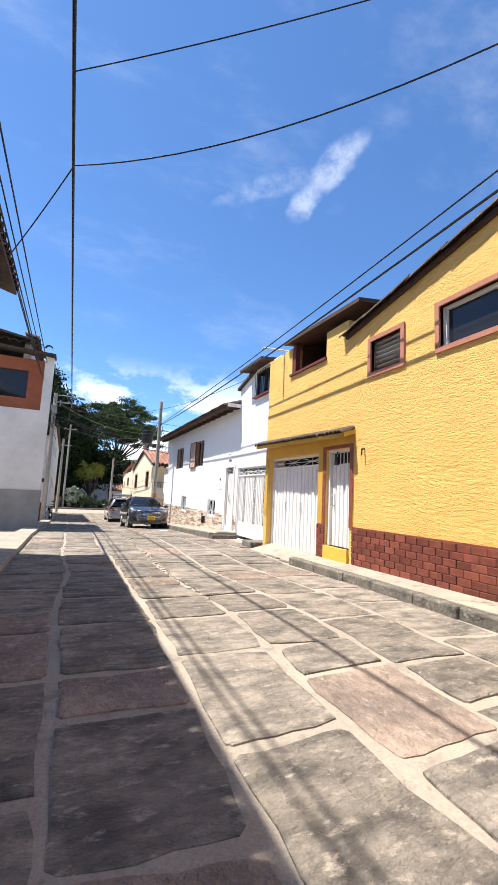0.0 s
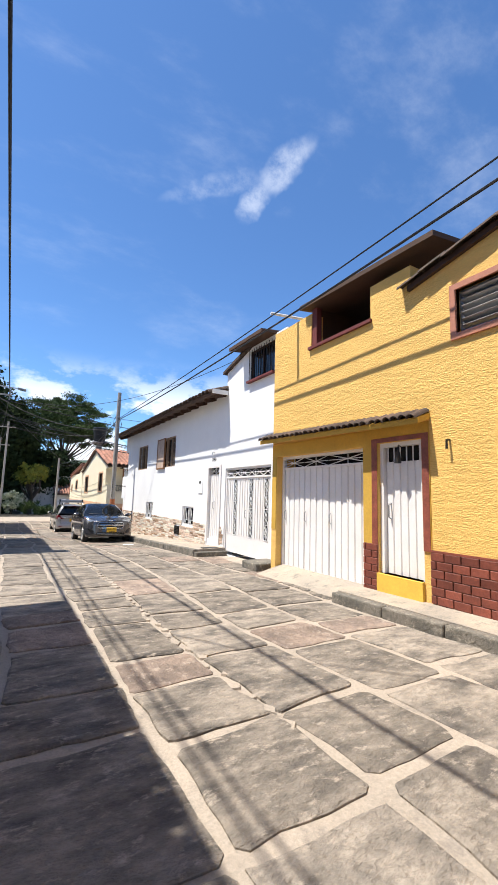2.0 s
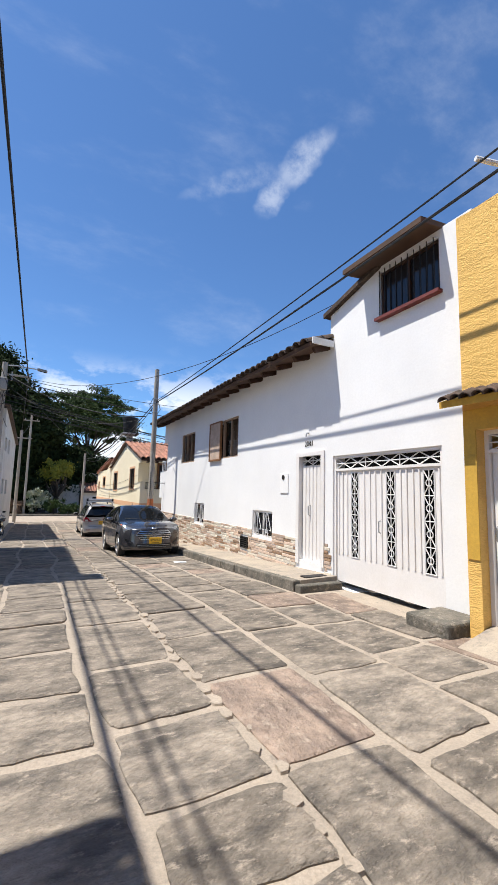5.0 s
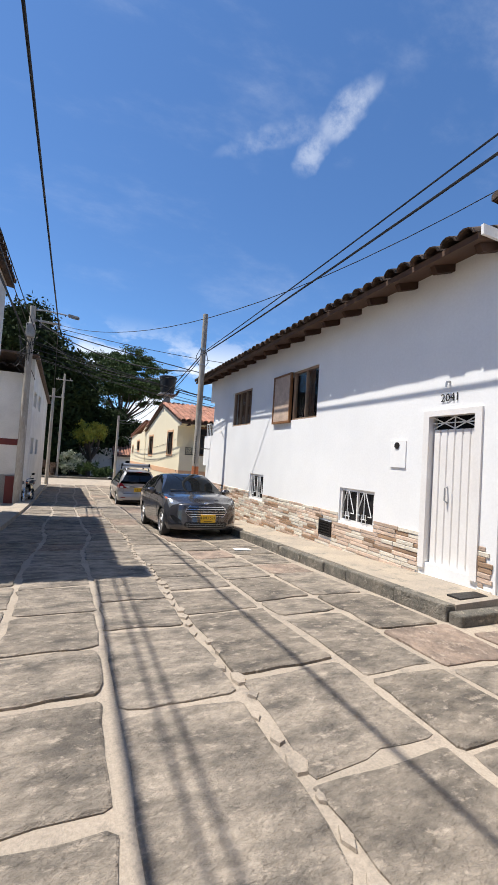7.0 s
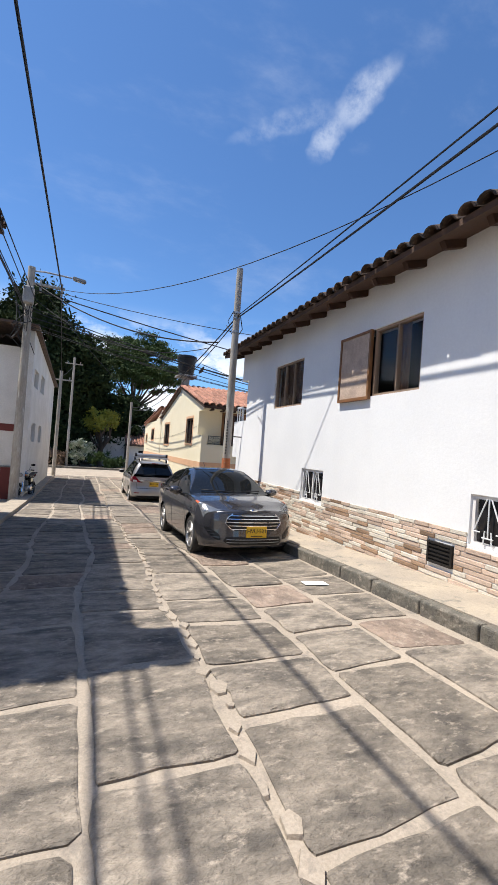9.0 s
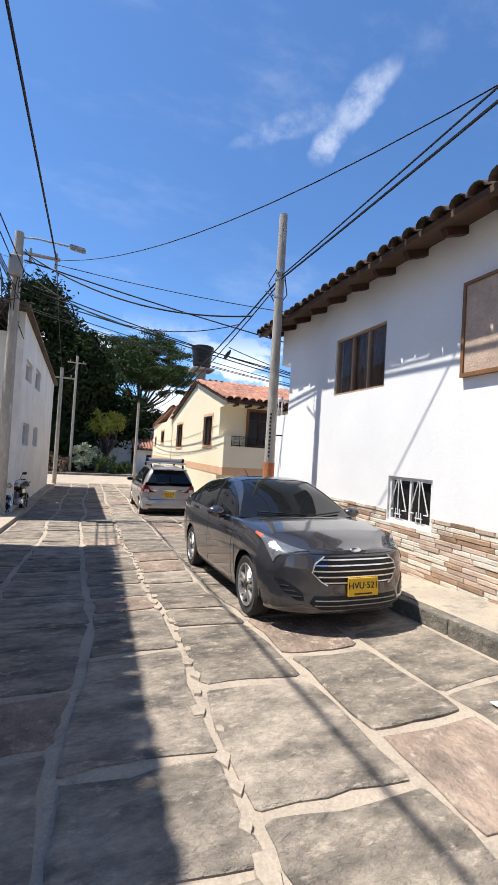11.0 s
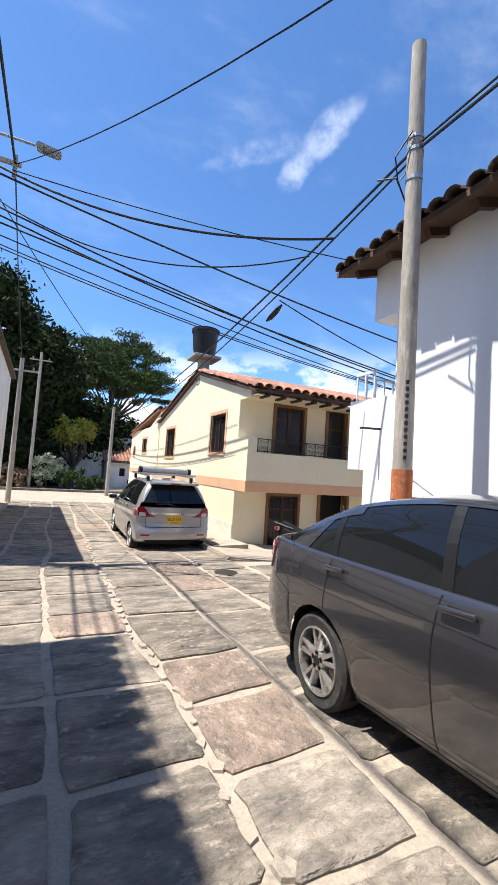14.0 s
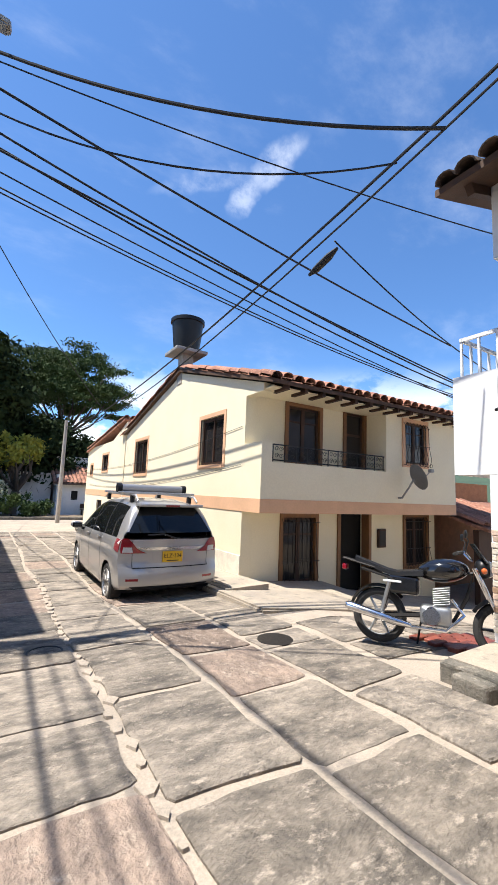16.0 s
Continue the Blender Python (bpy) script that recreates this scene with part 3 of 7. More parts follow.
lw = window("window_1", "small louvred window in a salmon painted surround", YX + 0.04, 5.05, 5.79, 3.66, 4.24, 1, "steel", "dark")
part("surround", (lambda b: (b.transform(Matrix.Translation((-YX - 0.04, -5.42, -3.66))), b)[1])(surround(5.05, 5.79, 3.66, 4.24)), "salmon", lw)
for i in range(6):
    s = boxes((-0.045, 0.045, -0.33, 0.33, -0.003, 0.003))
    s.transform(pose(0.03, 0, 0.08 + 0.085 * i, 0, 38, 0))
    part("slat", s, "steel", lw)
bw = window("window_2", "white aluminium sliding window in a salmon painted surround", YX + 0.04, 2.45, 4.28, 3.66, 4.28, 2, "white_metal", "pane")
part("surround", (lambda b: (b.transform(Matrix.Translation((-YX - 0.04, -3.365, -3.66))), b)[1])(surround(2.45, 4.28, 3.66, 4.28)), "salmon", bw)
# small broken pipe stub and spout
bm = bmesh.new()
rod(bm, (YX + 0.1, 9.15, 5.12), (YX - 0.55, 9.35, 5.16), 0.028)
solo("roof_spout", bm, "white_iron", "white plastic rain spout above the yellow wall", "pipe")
bm = bmesh.new()
tube(bm, [(YX + 0.02, 5.95, 2.32), (YX - 0.06, 5.95, 2.31), (YX - 0.065, 5.95, 2.2)], 0.015, 6)
solo("wall_hook", bm, "dark_iron", "small dark iron hook on the yellow wall", "hook")


# ---- white house ----
WX = 5.07


def white_top(y):
    if y < 12.9:
        return 5.32 - 0.2 * max(y - 11.6, 0) * 1.35
    return 4.44


W_OPEN = [(10.55, 12.83, 0.0, 2.27), (13.12, 13.92, 0.3, 2.36), (20.32, 21.75, 2.57, 3.62), (16.87, 18.86, 2.53, 3.65),
          (19.24, 20.1, 0.53, 1.19), (14.97, 15.92, 0.55, 1.16), (10.5, 11.62, 4.42, 5.2), (23.65, 24.13, 2.35, 3.56)]
white = thing("wall_white_house", "white painted two-storey house wall in bright sun", "house", (WX, 17, 0), "structure")


def wpart(nm, bm, mat, lab="", smooth=False):
    bm.transform(Matrix.Translation((-WX, -17, 0)))
    return part(nm, bm, mat, white, lab, smooth)


wpart("facade", wall_mesh("y", WX, WX + 0.28, 10.003, 24.13, -0.9, white_top, W_OPEN, (11.6, 12.9)), "white")
wpart("lower_corner", boxes((WX, WX + 0.28, 24.131, 24.24, -0.9, 1.25)), "white")
wpart("end_wall", boxes((WX + 0.281, 13, 23.95, 24.23, -1.9, 1.245), (WX + 0.281, 13, 23.35, 23.62, 1.25, 4.4)), "white")
wpart("terrace_parapet", boxes((WX, WX + 0.15, 24.135, 24.62, 1.252, 2.35), (WX + 0.151, 9.5, 24.47, 24.62, 1.252, 2.35), (WX + 0.151, 9.5, 24.241, 24.469, 1.252, 1.4)), "white", "white corner terrace parapet")
wpart("overhang_soffit", boxes((WX + 0.281, 8, 23.621, 24.12, 3.56, 4.38)), "white")
wpart("side_wall", boxes((WX + 0.281, 13, 10.43, 10.7, 0, 5.2), (WX + 0.281, 13, 12.65, 12.895, 4.0, 4.98), (12.8, 13, 10.7, 23.4, -1, 4.3)), "white")
wpart("upper_roof", slab([(WX - 0.1, 11.6, 5.36), (12, 11.6, 5.5), (12, 13.0, 5.1), (WX - 0.1, 13.0, 5.0)]), "tile_old", "thin dark roof edge of the upper room")
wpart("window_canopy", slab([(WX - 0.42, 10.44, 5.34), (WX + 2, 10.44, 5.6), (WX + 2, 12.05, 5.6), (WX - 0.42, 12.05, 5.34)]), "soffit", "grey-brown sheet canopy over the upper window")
rail = thing("terrace_railing", "white painted iron railing on the corner terrace", "railing", (WX + 0.07, 24.55, 2.35))
bm = boxes((-0.02, 4.0, -0.015, 0.015, 0.42, 0.46))
part("handrail", bm, "white_iron", rail)
bm = boxes((-0.015, 0.015, -0.42, -0.016, 0.42, 0.46))
part("handrail", bm, "white_iron", rail)
for i in range(22):
    part("baluster", boxes((0.19 * i - 0.012, 0.19 * i + 0.012, -0.012, 0.012, 0, 0.42)), "white_iron", rail)
for i in range(1, 3):
    part("baluster", boxes((-0.012, 0.012, -0.2 * i - 0.012, -0.2 * i + 0.012, 0, 0.42)), "white_iron", rail)

# main roof: slab, rafter ends, tiles
wroof = thing("roof_white_house", "weathered clay tile roof with dark rafter ends under the eaves", "roof", (0, 0, 0), "structure")
EX, EZ = 4.63, 4.36
# eave shade is partly in the boards' darkened brown
part("roof_boards", slab([(EX - 0.088, 12.82, EZ - 0.036), (12, 12.82, EZ + 2.16), (12, 24.45, EZ + 2.16), (EX - 0.088, 24.45, EZ - 0.036)]), "soffit", wroof, "eave boards with the eave shade put into their brown")
for i in range(18):
    y = 12.95 + 0.66 * i
    bm = boxes((0, 0.62, -0.038, 0.038, -0.045, 0.05))
    for v in bm.verts:
        v.co.z += 0.3 * v.co.x
        if v.co.x < 0.01 and v.co.z < 0:
            v.co.x += 0.06
    bm.transform(Matrix.Translation((EX + 0.06, y, EZ - 0.125)))
    part("rafter", bm, "wood", wroof)
t_white = barrel_tile("eave_tile", 0.45, 0.105, "tile_old")
lay_tiles(wroof, t_white, (EX + 1.0, 12.8, EZ + 0.32), (0, 1, 0), (-1, 0, -0.298), 46, 3, 0.253, 0.38, 3)
part("eave_end_board", boxes((EX - 0.05, EX + 0.42, 12.78, 12.815, EZ - 0.06, EZ + 0.06)), "white_iron", wroof)

# windows
def hang_curtain(y0, y1, label):
    """A pleated cloth behind the glass."""
    bm = bmesh.new()
    n = int((y1 - y0) / 0.02)
    cols = []
    for i in range(n + 1):
        y = y0 + (y1 - y0) * i / n
        x = WX + 0.17 + 0.02 * math.sin(y * 48) + 0.012 * math.sin(y * 23)
        cols.append([bm.verts.new((x, y, 2.5)), bm.verts.new((x, y, 3.7))])
    for a, b in zip(cols, cols[1:]):
        bm.faces.new((a[0], b[0], b[1], a[1]))
    bmesh.ops.solidify(bm, geom=bm.faces[:], thickness=0.004)
    return solo("curtain", bm, "curtain", label, "curtain", smooth=True)


window("window_3", "brown aluminium window with drawn brown curtains", WX, 20.32, 21.75, 2.57, 3.62, 3, "wood_pale", "clear_pane", None, 0.12, 0.04)
hang_curtain(20.3, 21.8, "brown curtain drawn behind the window")
window("window_4", "brown aluminium window, half opened to a dark room", WX, 16.87, 17.95, 2.53, 3.65, 2, "wood_pale", "clear_pane", None, 0.12, 0.04)
hang_curtain(17.3, 17.6, "brown curtain behind the dark window")
shut = thing("window_shutter", "tan woven panel standing open beside the window", "shutter", (WX - 0.03, 18.4, 2.53), "structure")
part("shutter_frame", boxes((-0.03, 0.03, -0.44, -0.4, -0.05, 1.12), (-0.03, 0.03, 0.4, 0.44, -0.05, 1.12), (-0.03, 0.03, -0.4, 0.4, 1.08, 1.12), (-0.03, 0.03, -0.4, 0.4, -0.05, 0.0)), "wood_frame", shut)
part("shutter_panel", boxes((-0.01, 0.04, -0.4, 0.4, 0, 1.08)), "clad_a", shut)
# added black sheet; room darkness is in its colour
solo("room_back", boxes((WX + 0.6, WX + 0.65, 12.95, 23.3, -0.5, 4.2)), "dark", "black sheet painted as the room shade behind the windows", "wall", "structure")


def fan_bars(y0, y1, z0, z1):
    out = []
    for a, b in ((y0 + 0.04, (y0 + y1) / 2 - 0.02), ((y0 + y1) / 2 + 0.02, y1 - 0.04)):
        m, w = (a + b) / 2, b - a
        out += [(m - 0.03, z1 - 0.04, a + 0.05 * w, z0 + 0.18), (m + 0.03, z1 - 0.04, b - 0.05 * w, z0 + 0.18), (m, z1 - 0.04, m, z0 + 0.12),
                (a + 0.05 * w, z0 + 0.18, a + 0.25 * w, z0 + 0.18), (b - 0.05 * w, z0 + 0.18, b - 0.25 * w, z0 + 0.18),
                (m - 0.13 * w, z0 + 0.04, m - 0.1 * w, z0 + 0.2), (m + 0.13 * w, z0 + 0.04, m + 0.1 * w, z0 + 0.2), (m - 0.17 * w, z0 + 0.12, m + 0.17 * w, z0 + 0.12)]
    return out


window("window_5", "low basement window with white fan-shaped iron bars", WX, 19.24, 20.1, 0.53, 1.19, 2, "white_metal", "pane", fan_bars(19.24, 20.1, 0.53, 1.19))
window("window_6", "low basement window with white fan-shaped iron bars", WX, 14.97, 15.92, 0.55, 1.16, 2, "white_metal", "pane", fan_bars(14.97, 15.92, 0.55, 1.16))
uw = window("window_7", "upper window with a dark iron security grille", WX, 10.5, 11.62, 4.42, 5.2, 2, "wood", "pane", None, 0.12, 0.04)
for i in range(10):
    bm = bmesh.new()
    rod(bm, (-0.06, -0.52 + 0.115 * i, 0.02), (-0.06, -0.52 + 0.115 * i, 0.78), 0.009, n=6)
    part("bar", bm, "dark_iron", uw)
part("window_sill", boxes((-0.1, 0.1, -0.6, 0.6, -0.05, -0.002)), "maroon", uw, "dark red sill")

# white gate with scroll-work panels and its transom
wgate = thing("door_3", "white sheet-metal gate with wrought-iron lattice strips, closed", "gate", (0, 0, 0), "structure")
VX = WX + 0.06
part("gate_frame", boxes((VX - 0.03, VX + 0.04, 10.55, 10.6, 0.12, 2.27), (VX - 0.03, VX + 0.04, 12.78, 12.83, 0.08, 2.27), (VX - 0.03, VX + 0.04, 10.6, 12.78, 2.22, 2.27), (VX - 0.03, VX + 0.04, 10.6, 12.78, 2.0, 2.04)), "white_metal", wgate)
LAT = [(10.72, 10.9), (11.42, 11.6), (12.22, 12.4)]
part("gate_leaf", wall_mesh("y", VX, VX + 0.012, 10.6, 12.78, 0.1, lambda y: 2.0, [(a, b, 0.55, 1.95) for a, b in LAT]), "white_metal", wgate)
# black panel: shade behind the lattice, put into colour
part("gate_gap", boxes((VX + 0.25, VX + 0.26, 10.5, 12.9, 0.1, 2.4)), "dark", wgate, "black panel painted as the shade behind the lattice")
for a in (10.64, 10.97, 11.08, 11.2, 11.31, 11.7, 11.83, 11.95, 12.08, 12.5, 12.62, 12.72):
    part("rib", soft_box(VX - 0.018, VX + 0.001, a - 0.014, a + 0.014, 0.56, 1.98, 0.006, 1), "white_metal", wgate)
for a, b in LAT:
    bm = bmesh.new()
    for k in range(4):
        z0 = 0.55 + 0.35 * k
        m = (a + b) / 2
        for p, q in (((a, z0), (m, z0 + 0.15)), ((b, z0), (m, z0 + 0.15)), ((m, z0 + 0.2), (a, z0 + 0.35)), ((m, z0 + 0.2), (b, z0 + 0.35)),
                     ((a, z0), (b, z0)), ((m, z0), (m, z0 + 0.35))):
            rod(bm, (VX - 0.005, *p), (VX - 0.005, *q), 0.008, n=5)
        ring = [(VX - 0.008, m + 0.05 * math.cos(t * math.pi / 5), z0 + 0.175 + 0.05 * math.sin(t * math.pi / 5)) for t in range(11)]
        tube(bm, ring, 0.008, 5)
    rod(bm, (VX - 0.005, a, 0.55), (VX - 0.005, a, 1.95), 0.01, n=5)
    rod(bm, (VX - 0.005, b, 0.55), (VX - 0.005, b, 1.95), 0.01, n=5)
    part("lattice", bm, "white_iron", wgate, "white wrought-iron lattice")
for i in range(3):
    a, b = 10.6 + 0.727 * i, 10.6 + 0.727 * (i + 1)
    bm = bmesh.new()
    m = (a + b) / 2
    for p, q in (((a, 2.04), (m, 2.22)), ((b, 2.04), (m, 2.22)), ((a, 2.22), (m, 2.04)), ((b, 2.22), (m, 2.04)), ((a, 2.13), (b, 2.13)), ((b, 2.04), (b, 2.22))):
        rod(bm, (VX, *p), (VX, *q), 0.009, n=5)
    part("grille", bm, "white_iron", wgate)
bm = bmesh.new()
tube(bm, [(VX, 11.72, 1.2), (VX - 0.05, 11.72, 1.18), (VX - 0.05, 11.72, 1.02), (VX, 11.72, 1.0)], 0.01, 6)
part("handle", bm, "steel", wgate)

wdoor = thing("door_4", "white ribbed metal house door, closed, with a transom grille", "door", (0, 0, 0), "structure")
part("door_frame", boxes((WX - 0.03, VX + 0.05, 13.06, 13.16, 0.26, 2.4), (WX - 0.03, VX + 0.05, 13.88, 13.98, 0.22, 2.4), (WX - 0.03, VX + 0.05, 13.16, 13.88, 2.32, 2.4)), "white_metal", wdoor)
lf = part("door_leaf", ribbed_leaf(13.165, 13.875, 0.28, 2.14, VX, 6), "white_metal", wdoor)
bm = bmesh.new()
tube(bm, [(VX, 13.6, 1.36), (VX - 0.05, 13.6, 1.34), (VX - 0.05, 13.6, 1.18), (VX, 13.6, 1.15)], 0.011, 6)
part("handle", bm, "steel", lf)
bm = bmesh.new()
for p, q in (((13.17, 2.15), (13.52, 2.31)), ((13.52, 2.31), (13.87, 2.15)), ((13.17, 2.31), (13.52, 2.15)), ((13.52, 2.15), (13.87, 2.31)), ((13.17, 2.23), (13.87, 2.23)), ((13.52, 2.15), (13.52, 2.31))):
    rod(bm, (VX, *p), (VX, *q), 0.009, n=5)
part("grille", bm, "white_iron", wdoor)
# black sheet painted as shade behind the transom grille
part("door_light", boxes((VX + 0.1, VX + 0.11, 13.1, 13.9, 2.1, 2.36)), "dark", wdoor)


def text_thing(name, body, size, m, mat, label, parent=None):
    cu = bpy.data.curves.new(name, "FONT")
    cu.body, cu.size, cu.extrude, cu.align_x, cu.align_y = body, size, 0.002, "CENTER", "CENTER"
    cu.materials.append(M[mat])
    ob = new(name, cu)
    ob.parent = parent
    if parent:
        ob.matrix_local = m
        ob["label"] = label
    else:
        ob.matrix_world = m
        tagged(ob, label, "lettering")
    return ob


# faces that look towards -x: letters run along -y
FACE_W = Matrix(((0, 0, -1, 0), (-1, 0, 0, 0), (0, 1, 0, 0), (0, 0, 0, 1)))
text_thing("house_number", "2041", 0.15, Matrix.Translation((WX - 0.012, 13.56, 2.56)) @ FACE_W, "ink", "black metal house number 2041 above the white door")
bell = thing("wall_bracket", "small white lamp bracket above the house number", "bracket", (WX, 13.58, 2.78))
part("bracket_arm", tube(bmesh.new(), [(0, 0, 0), (-0.06, 0, -0.01), (-0.07, 0, -0.08)], 0.014, 6), "steel", bell)
meter = thing("meter_box", "white painted electric meter box with a round dial", "meter", (WX, 14.47, 1.58))
part("box", soft_box(-0.018, 0.01, -0.16, 0.16, 0, 0.42, 0.006), "white", meter)
bm = bmesh.new()
rod(bm, (-0.03, 0.02, 0.34), (-0.015, 0.02, 0.34), 0.05, n=16)
part("dial", bm, "dark_iron", meter)
vent = thing("wall_vent", "dark iron slatted vent in the stone base", "vent", (WX - 0.02, 16.31, 0.2))
part("frame", boxes((-0.02, 0.02, -0.2, -0.17, 0, 0.28), (-0.02, 0.02, 0.17, 0.2, 0, 0.28), (-0.02, 0.02, -0.17, 0.17, 0.25, 0.28), (-0.02, 0.02, -0.17, 0.17, 0, 0.03)), "dark_iron", vent)
part("backing", boxes((0.0, 0.01, -0.17, 0.17, 0.03, 0.25)), "dark", vent)
for i in range(4):
    part("slat", boxes((-0.015, 0.0, -0.17, 0.17, 0.055 + 0.05 * i, 0.075 + 0.05 * i)), "dark_iron", vent)
bm = bmesh.new()
rod(bm, (5.6, 16.2, 4.5), (5.6, 16.2, 5.05), 0.03)
solo("vent_pipe", bm, "dark_iron", "dark vent pipe on the tiled roof", "pipe")
bm = bmesh.new()
tube(bm, [(WX + 0.02, 23.9, 1.86), (WX - 0.28, 24.0, 1.86), (WX - 0.3, 24.0, 1.85)], 0.016, 6)
solo("drain_spout", bm, "dark_iron", "thin dark drain spout on the terrace wall", "pipe")


# ---- cream house ----
CX, CF, CR = 5.1, 28.55, 29.2


def cream_top(y):
    if y < 32.8:
        return 3.1 + (y - 28.4) * 0.272
    if y < 38.2:
        return 4.3 - (y - 32.8) * 0.235
    return 3.0 + min(max(0, (40.3 - y)), 2.1) * 0.28


C_OPEN = [(30.13, 31.35, 1.6, 2.74), (35.5, 36.85, 1.5, 2.66), (40.9, 42.0, 1.73, 2.46), (44.0, 44.6, 1.6, 2.1), (28.4, CR, 1.97, 2.98), (41.6, 42.6, -1.2, 0.4)]
cream = thing("wall_cream_house", "cream painted two-storey corner house with a peach band", "house", (CX, 33, -0.8), "structure")


def cpart(nm, bm, mat, lab="", smooth=False):
    bm.transform(Matrix.Translation((-CX, -33, 0.8)))
    return part(nm, bm, mat, cream, lab, smooth)


cpart("street_wall", wall_mesh("y", CX, CX + 0.25, CR, 45.5, -1.6, cream_top, C_OPEN, (32.8, 38.2, 40.3)), "cream")
cpart("balcony_side", wall_mesh("y", CX, CX + 0.25, CF, CR - 0.001, 0.6, lambda y: cream_top(y), [(28.0, 29.3, 1.97, 2.98)]), "cream")
cpart("front_wall_low", wall_mesh("x", CR, CR + 0.25, CX + 0.251, 11.4, -2.2, lambda x: 0.6, [(6.05, 7.12, -0.98, 0.56), (7.8, 8.75, -1.75, 0.6), (10.05, 11.1, -0.84, 0.58)]), "cream")
cpart("front_wall_high", wall_mesh("x", CR, CR + 0.25, CX + 0.251, 8.64, 0.9, lambda x: 3.3, [(6.12, 7.18, 1.6, 3.02), (7.86, 8.6, 0.95, 3.1)]), "cream")
cpart("balcony_front", boxes((CX + 0.251, 8.64, CF, CF + 0.12, 0.6, 1.6)), "cream")
cpart("front_wall_bay", wall_mesh("x", CF, CF + 0.25, 8.64, 11.4, 0.6, lambda x: 3.2, [(9.22, 10.2, 1.77, 2.96)]), "cream")
cpart("balcony_floor", boxes((CX + 0.251, 11.4, CF + 0.121, CR - 0.001, 0.602, 0.8)), "cream")
cpart("bay_side", boxes((8.64, 8.8, CF + 0.251, CR, 0.8, 3.2)), "cream")
cpart("end_wall", boxes((11.1, 11.399, CR + 0.26, 45, -2.2, 3.0), (CX + 0.26, 11, 45.2, 45.5, -2, 2.9)), "cream")
cpart("band", boxes((CX - 0.012, CX, CF - 0.012, 45.4, 0.6, 0.87), (CX, 11.4, CF - 0.012, CF, 0.6, 0.87)), "peach", "peach painted band")
cpart("wall_line", boxes((CX - 0.03, CX, 38.2, 38.24, -0.9, 3.1)), "cream")
# roughcast stone base beside the pavement
cpart("base_cladding", boxes((CX - 0.015, CX, CR, 33.5, -1.0, -0.28)), "clad_c", "pale rough stone base")

croof = thing("roof_cream_house", "red clay barrel tile roof with exposed rafter ends", "roof", (0, 0, 0), "structure")
part("roof_boards", slab([(CX - 0.1, 28.1, 3.12), (11.7, 28.1, 3.12), (11.7, 32.8, 4.42), (CX - 0.1, 32.8, 4.42)]), "soffit", croof)
part("roof_boards", slab([(CX - 0.1, 32.8, 4.42), (11.7, 32.8, 4.42), (11.7, 38.3, 3.12), (CX - 0.1, 38.3, 3.12)]), "soffit", croof)
part("roof_boards", slab([(CX - 0.1, 38.3, 3.72), (11.7, 38.3, 3.72), (11.7, 45.6, 2.9), (CX - 0.1, 45.6, 2.9)]), "tile", croof)
t_cream = barrel_tile("cream_tile", 0.5, 0.115, "tile")
dn = Vector((0, -4.7, -1.3)).normalized()
lay_tiles(croof, t_cream, (CX - 0.15, 32.75, 4.46), (1, 0, 0), dn, 26, 11, 0.265, 0.435, 21)
lay_tiles(croof, t_cream, (CX - 0.15, 38.25, 3.15), (1, 0, 0), Vector((0, -5.4, 1.3)).normalized() * -1, 2, 1, 0.265, 0.435, 22)
dn2 = Vector((0, 5.5, -1.3)).normalized()
lay_tiles(croof, t_cream, (CX - 0.15 + 0.53, 32.9, 4.46), (-1, 0, 0), dn2, 2, 12, 0.265, 0.435, 23)
dn3 = Vector((0, 7.3, -0.82)).normalized()
lay_tiles(croof, t_cream, (CX - 0.15 + 1.06, 38.3, 3.78), (-1, 0, 0), dn3, 4, 16, 0.265, 0.435, 24)
for i in range(14):
    part("rafter", boxes((5.35 + 0.46 * i, 5.44 + 0.46 * i, 28.16, 28.6, 2.97, 3.06)), "wood", croof)
part("eave_board", boxes((CX + 0.05, 11.5, 28.3, CR, 3.02, 3.045)), "cream", croof)


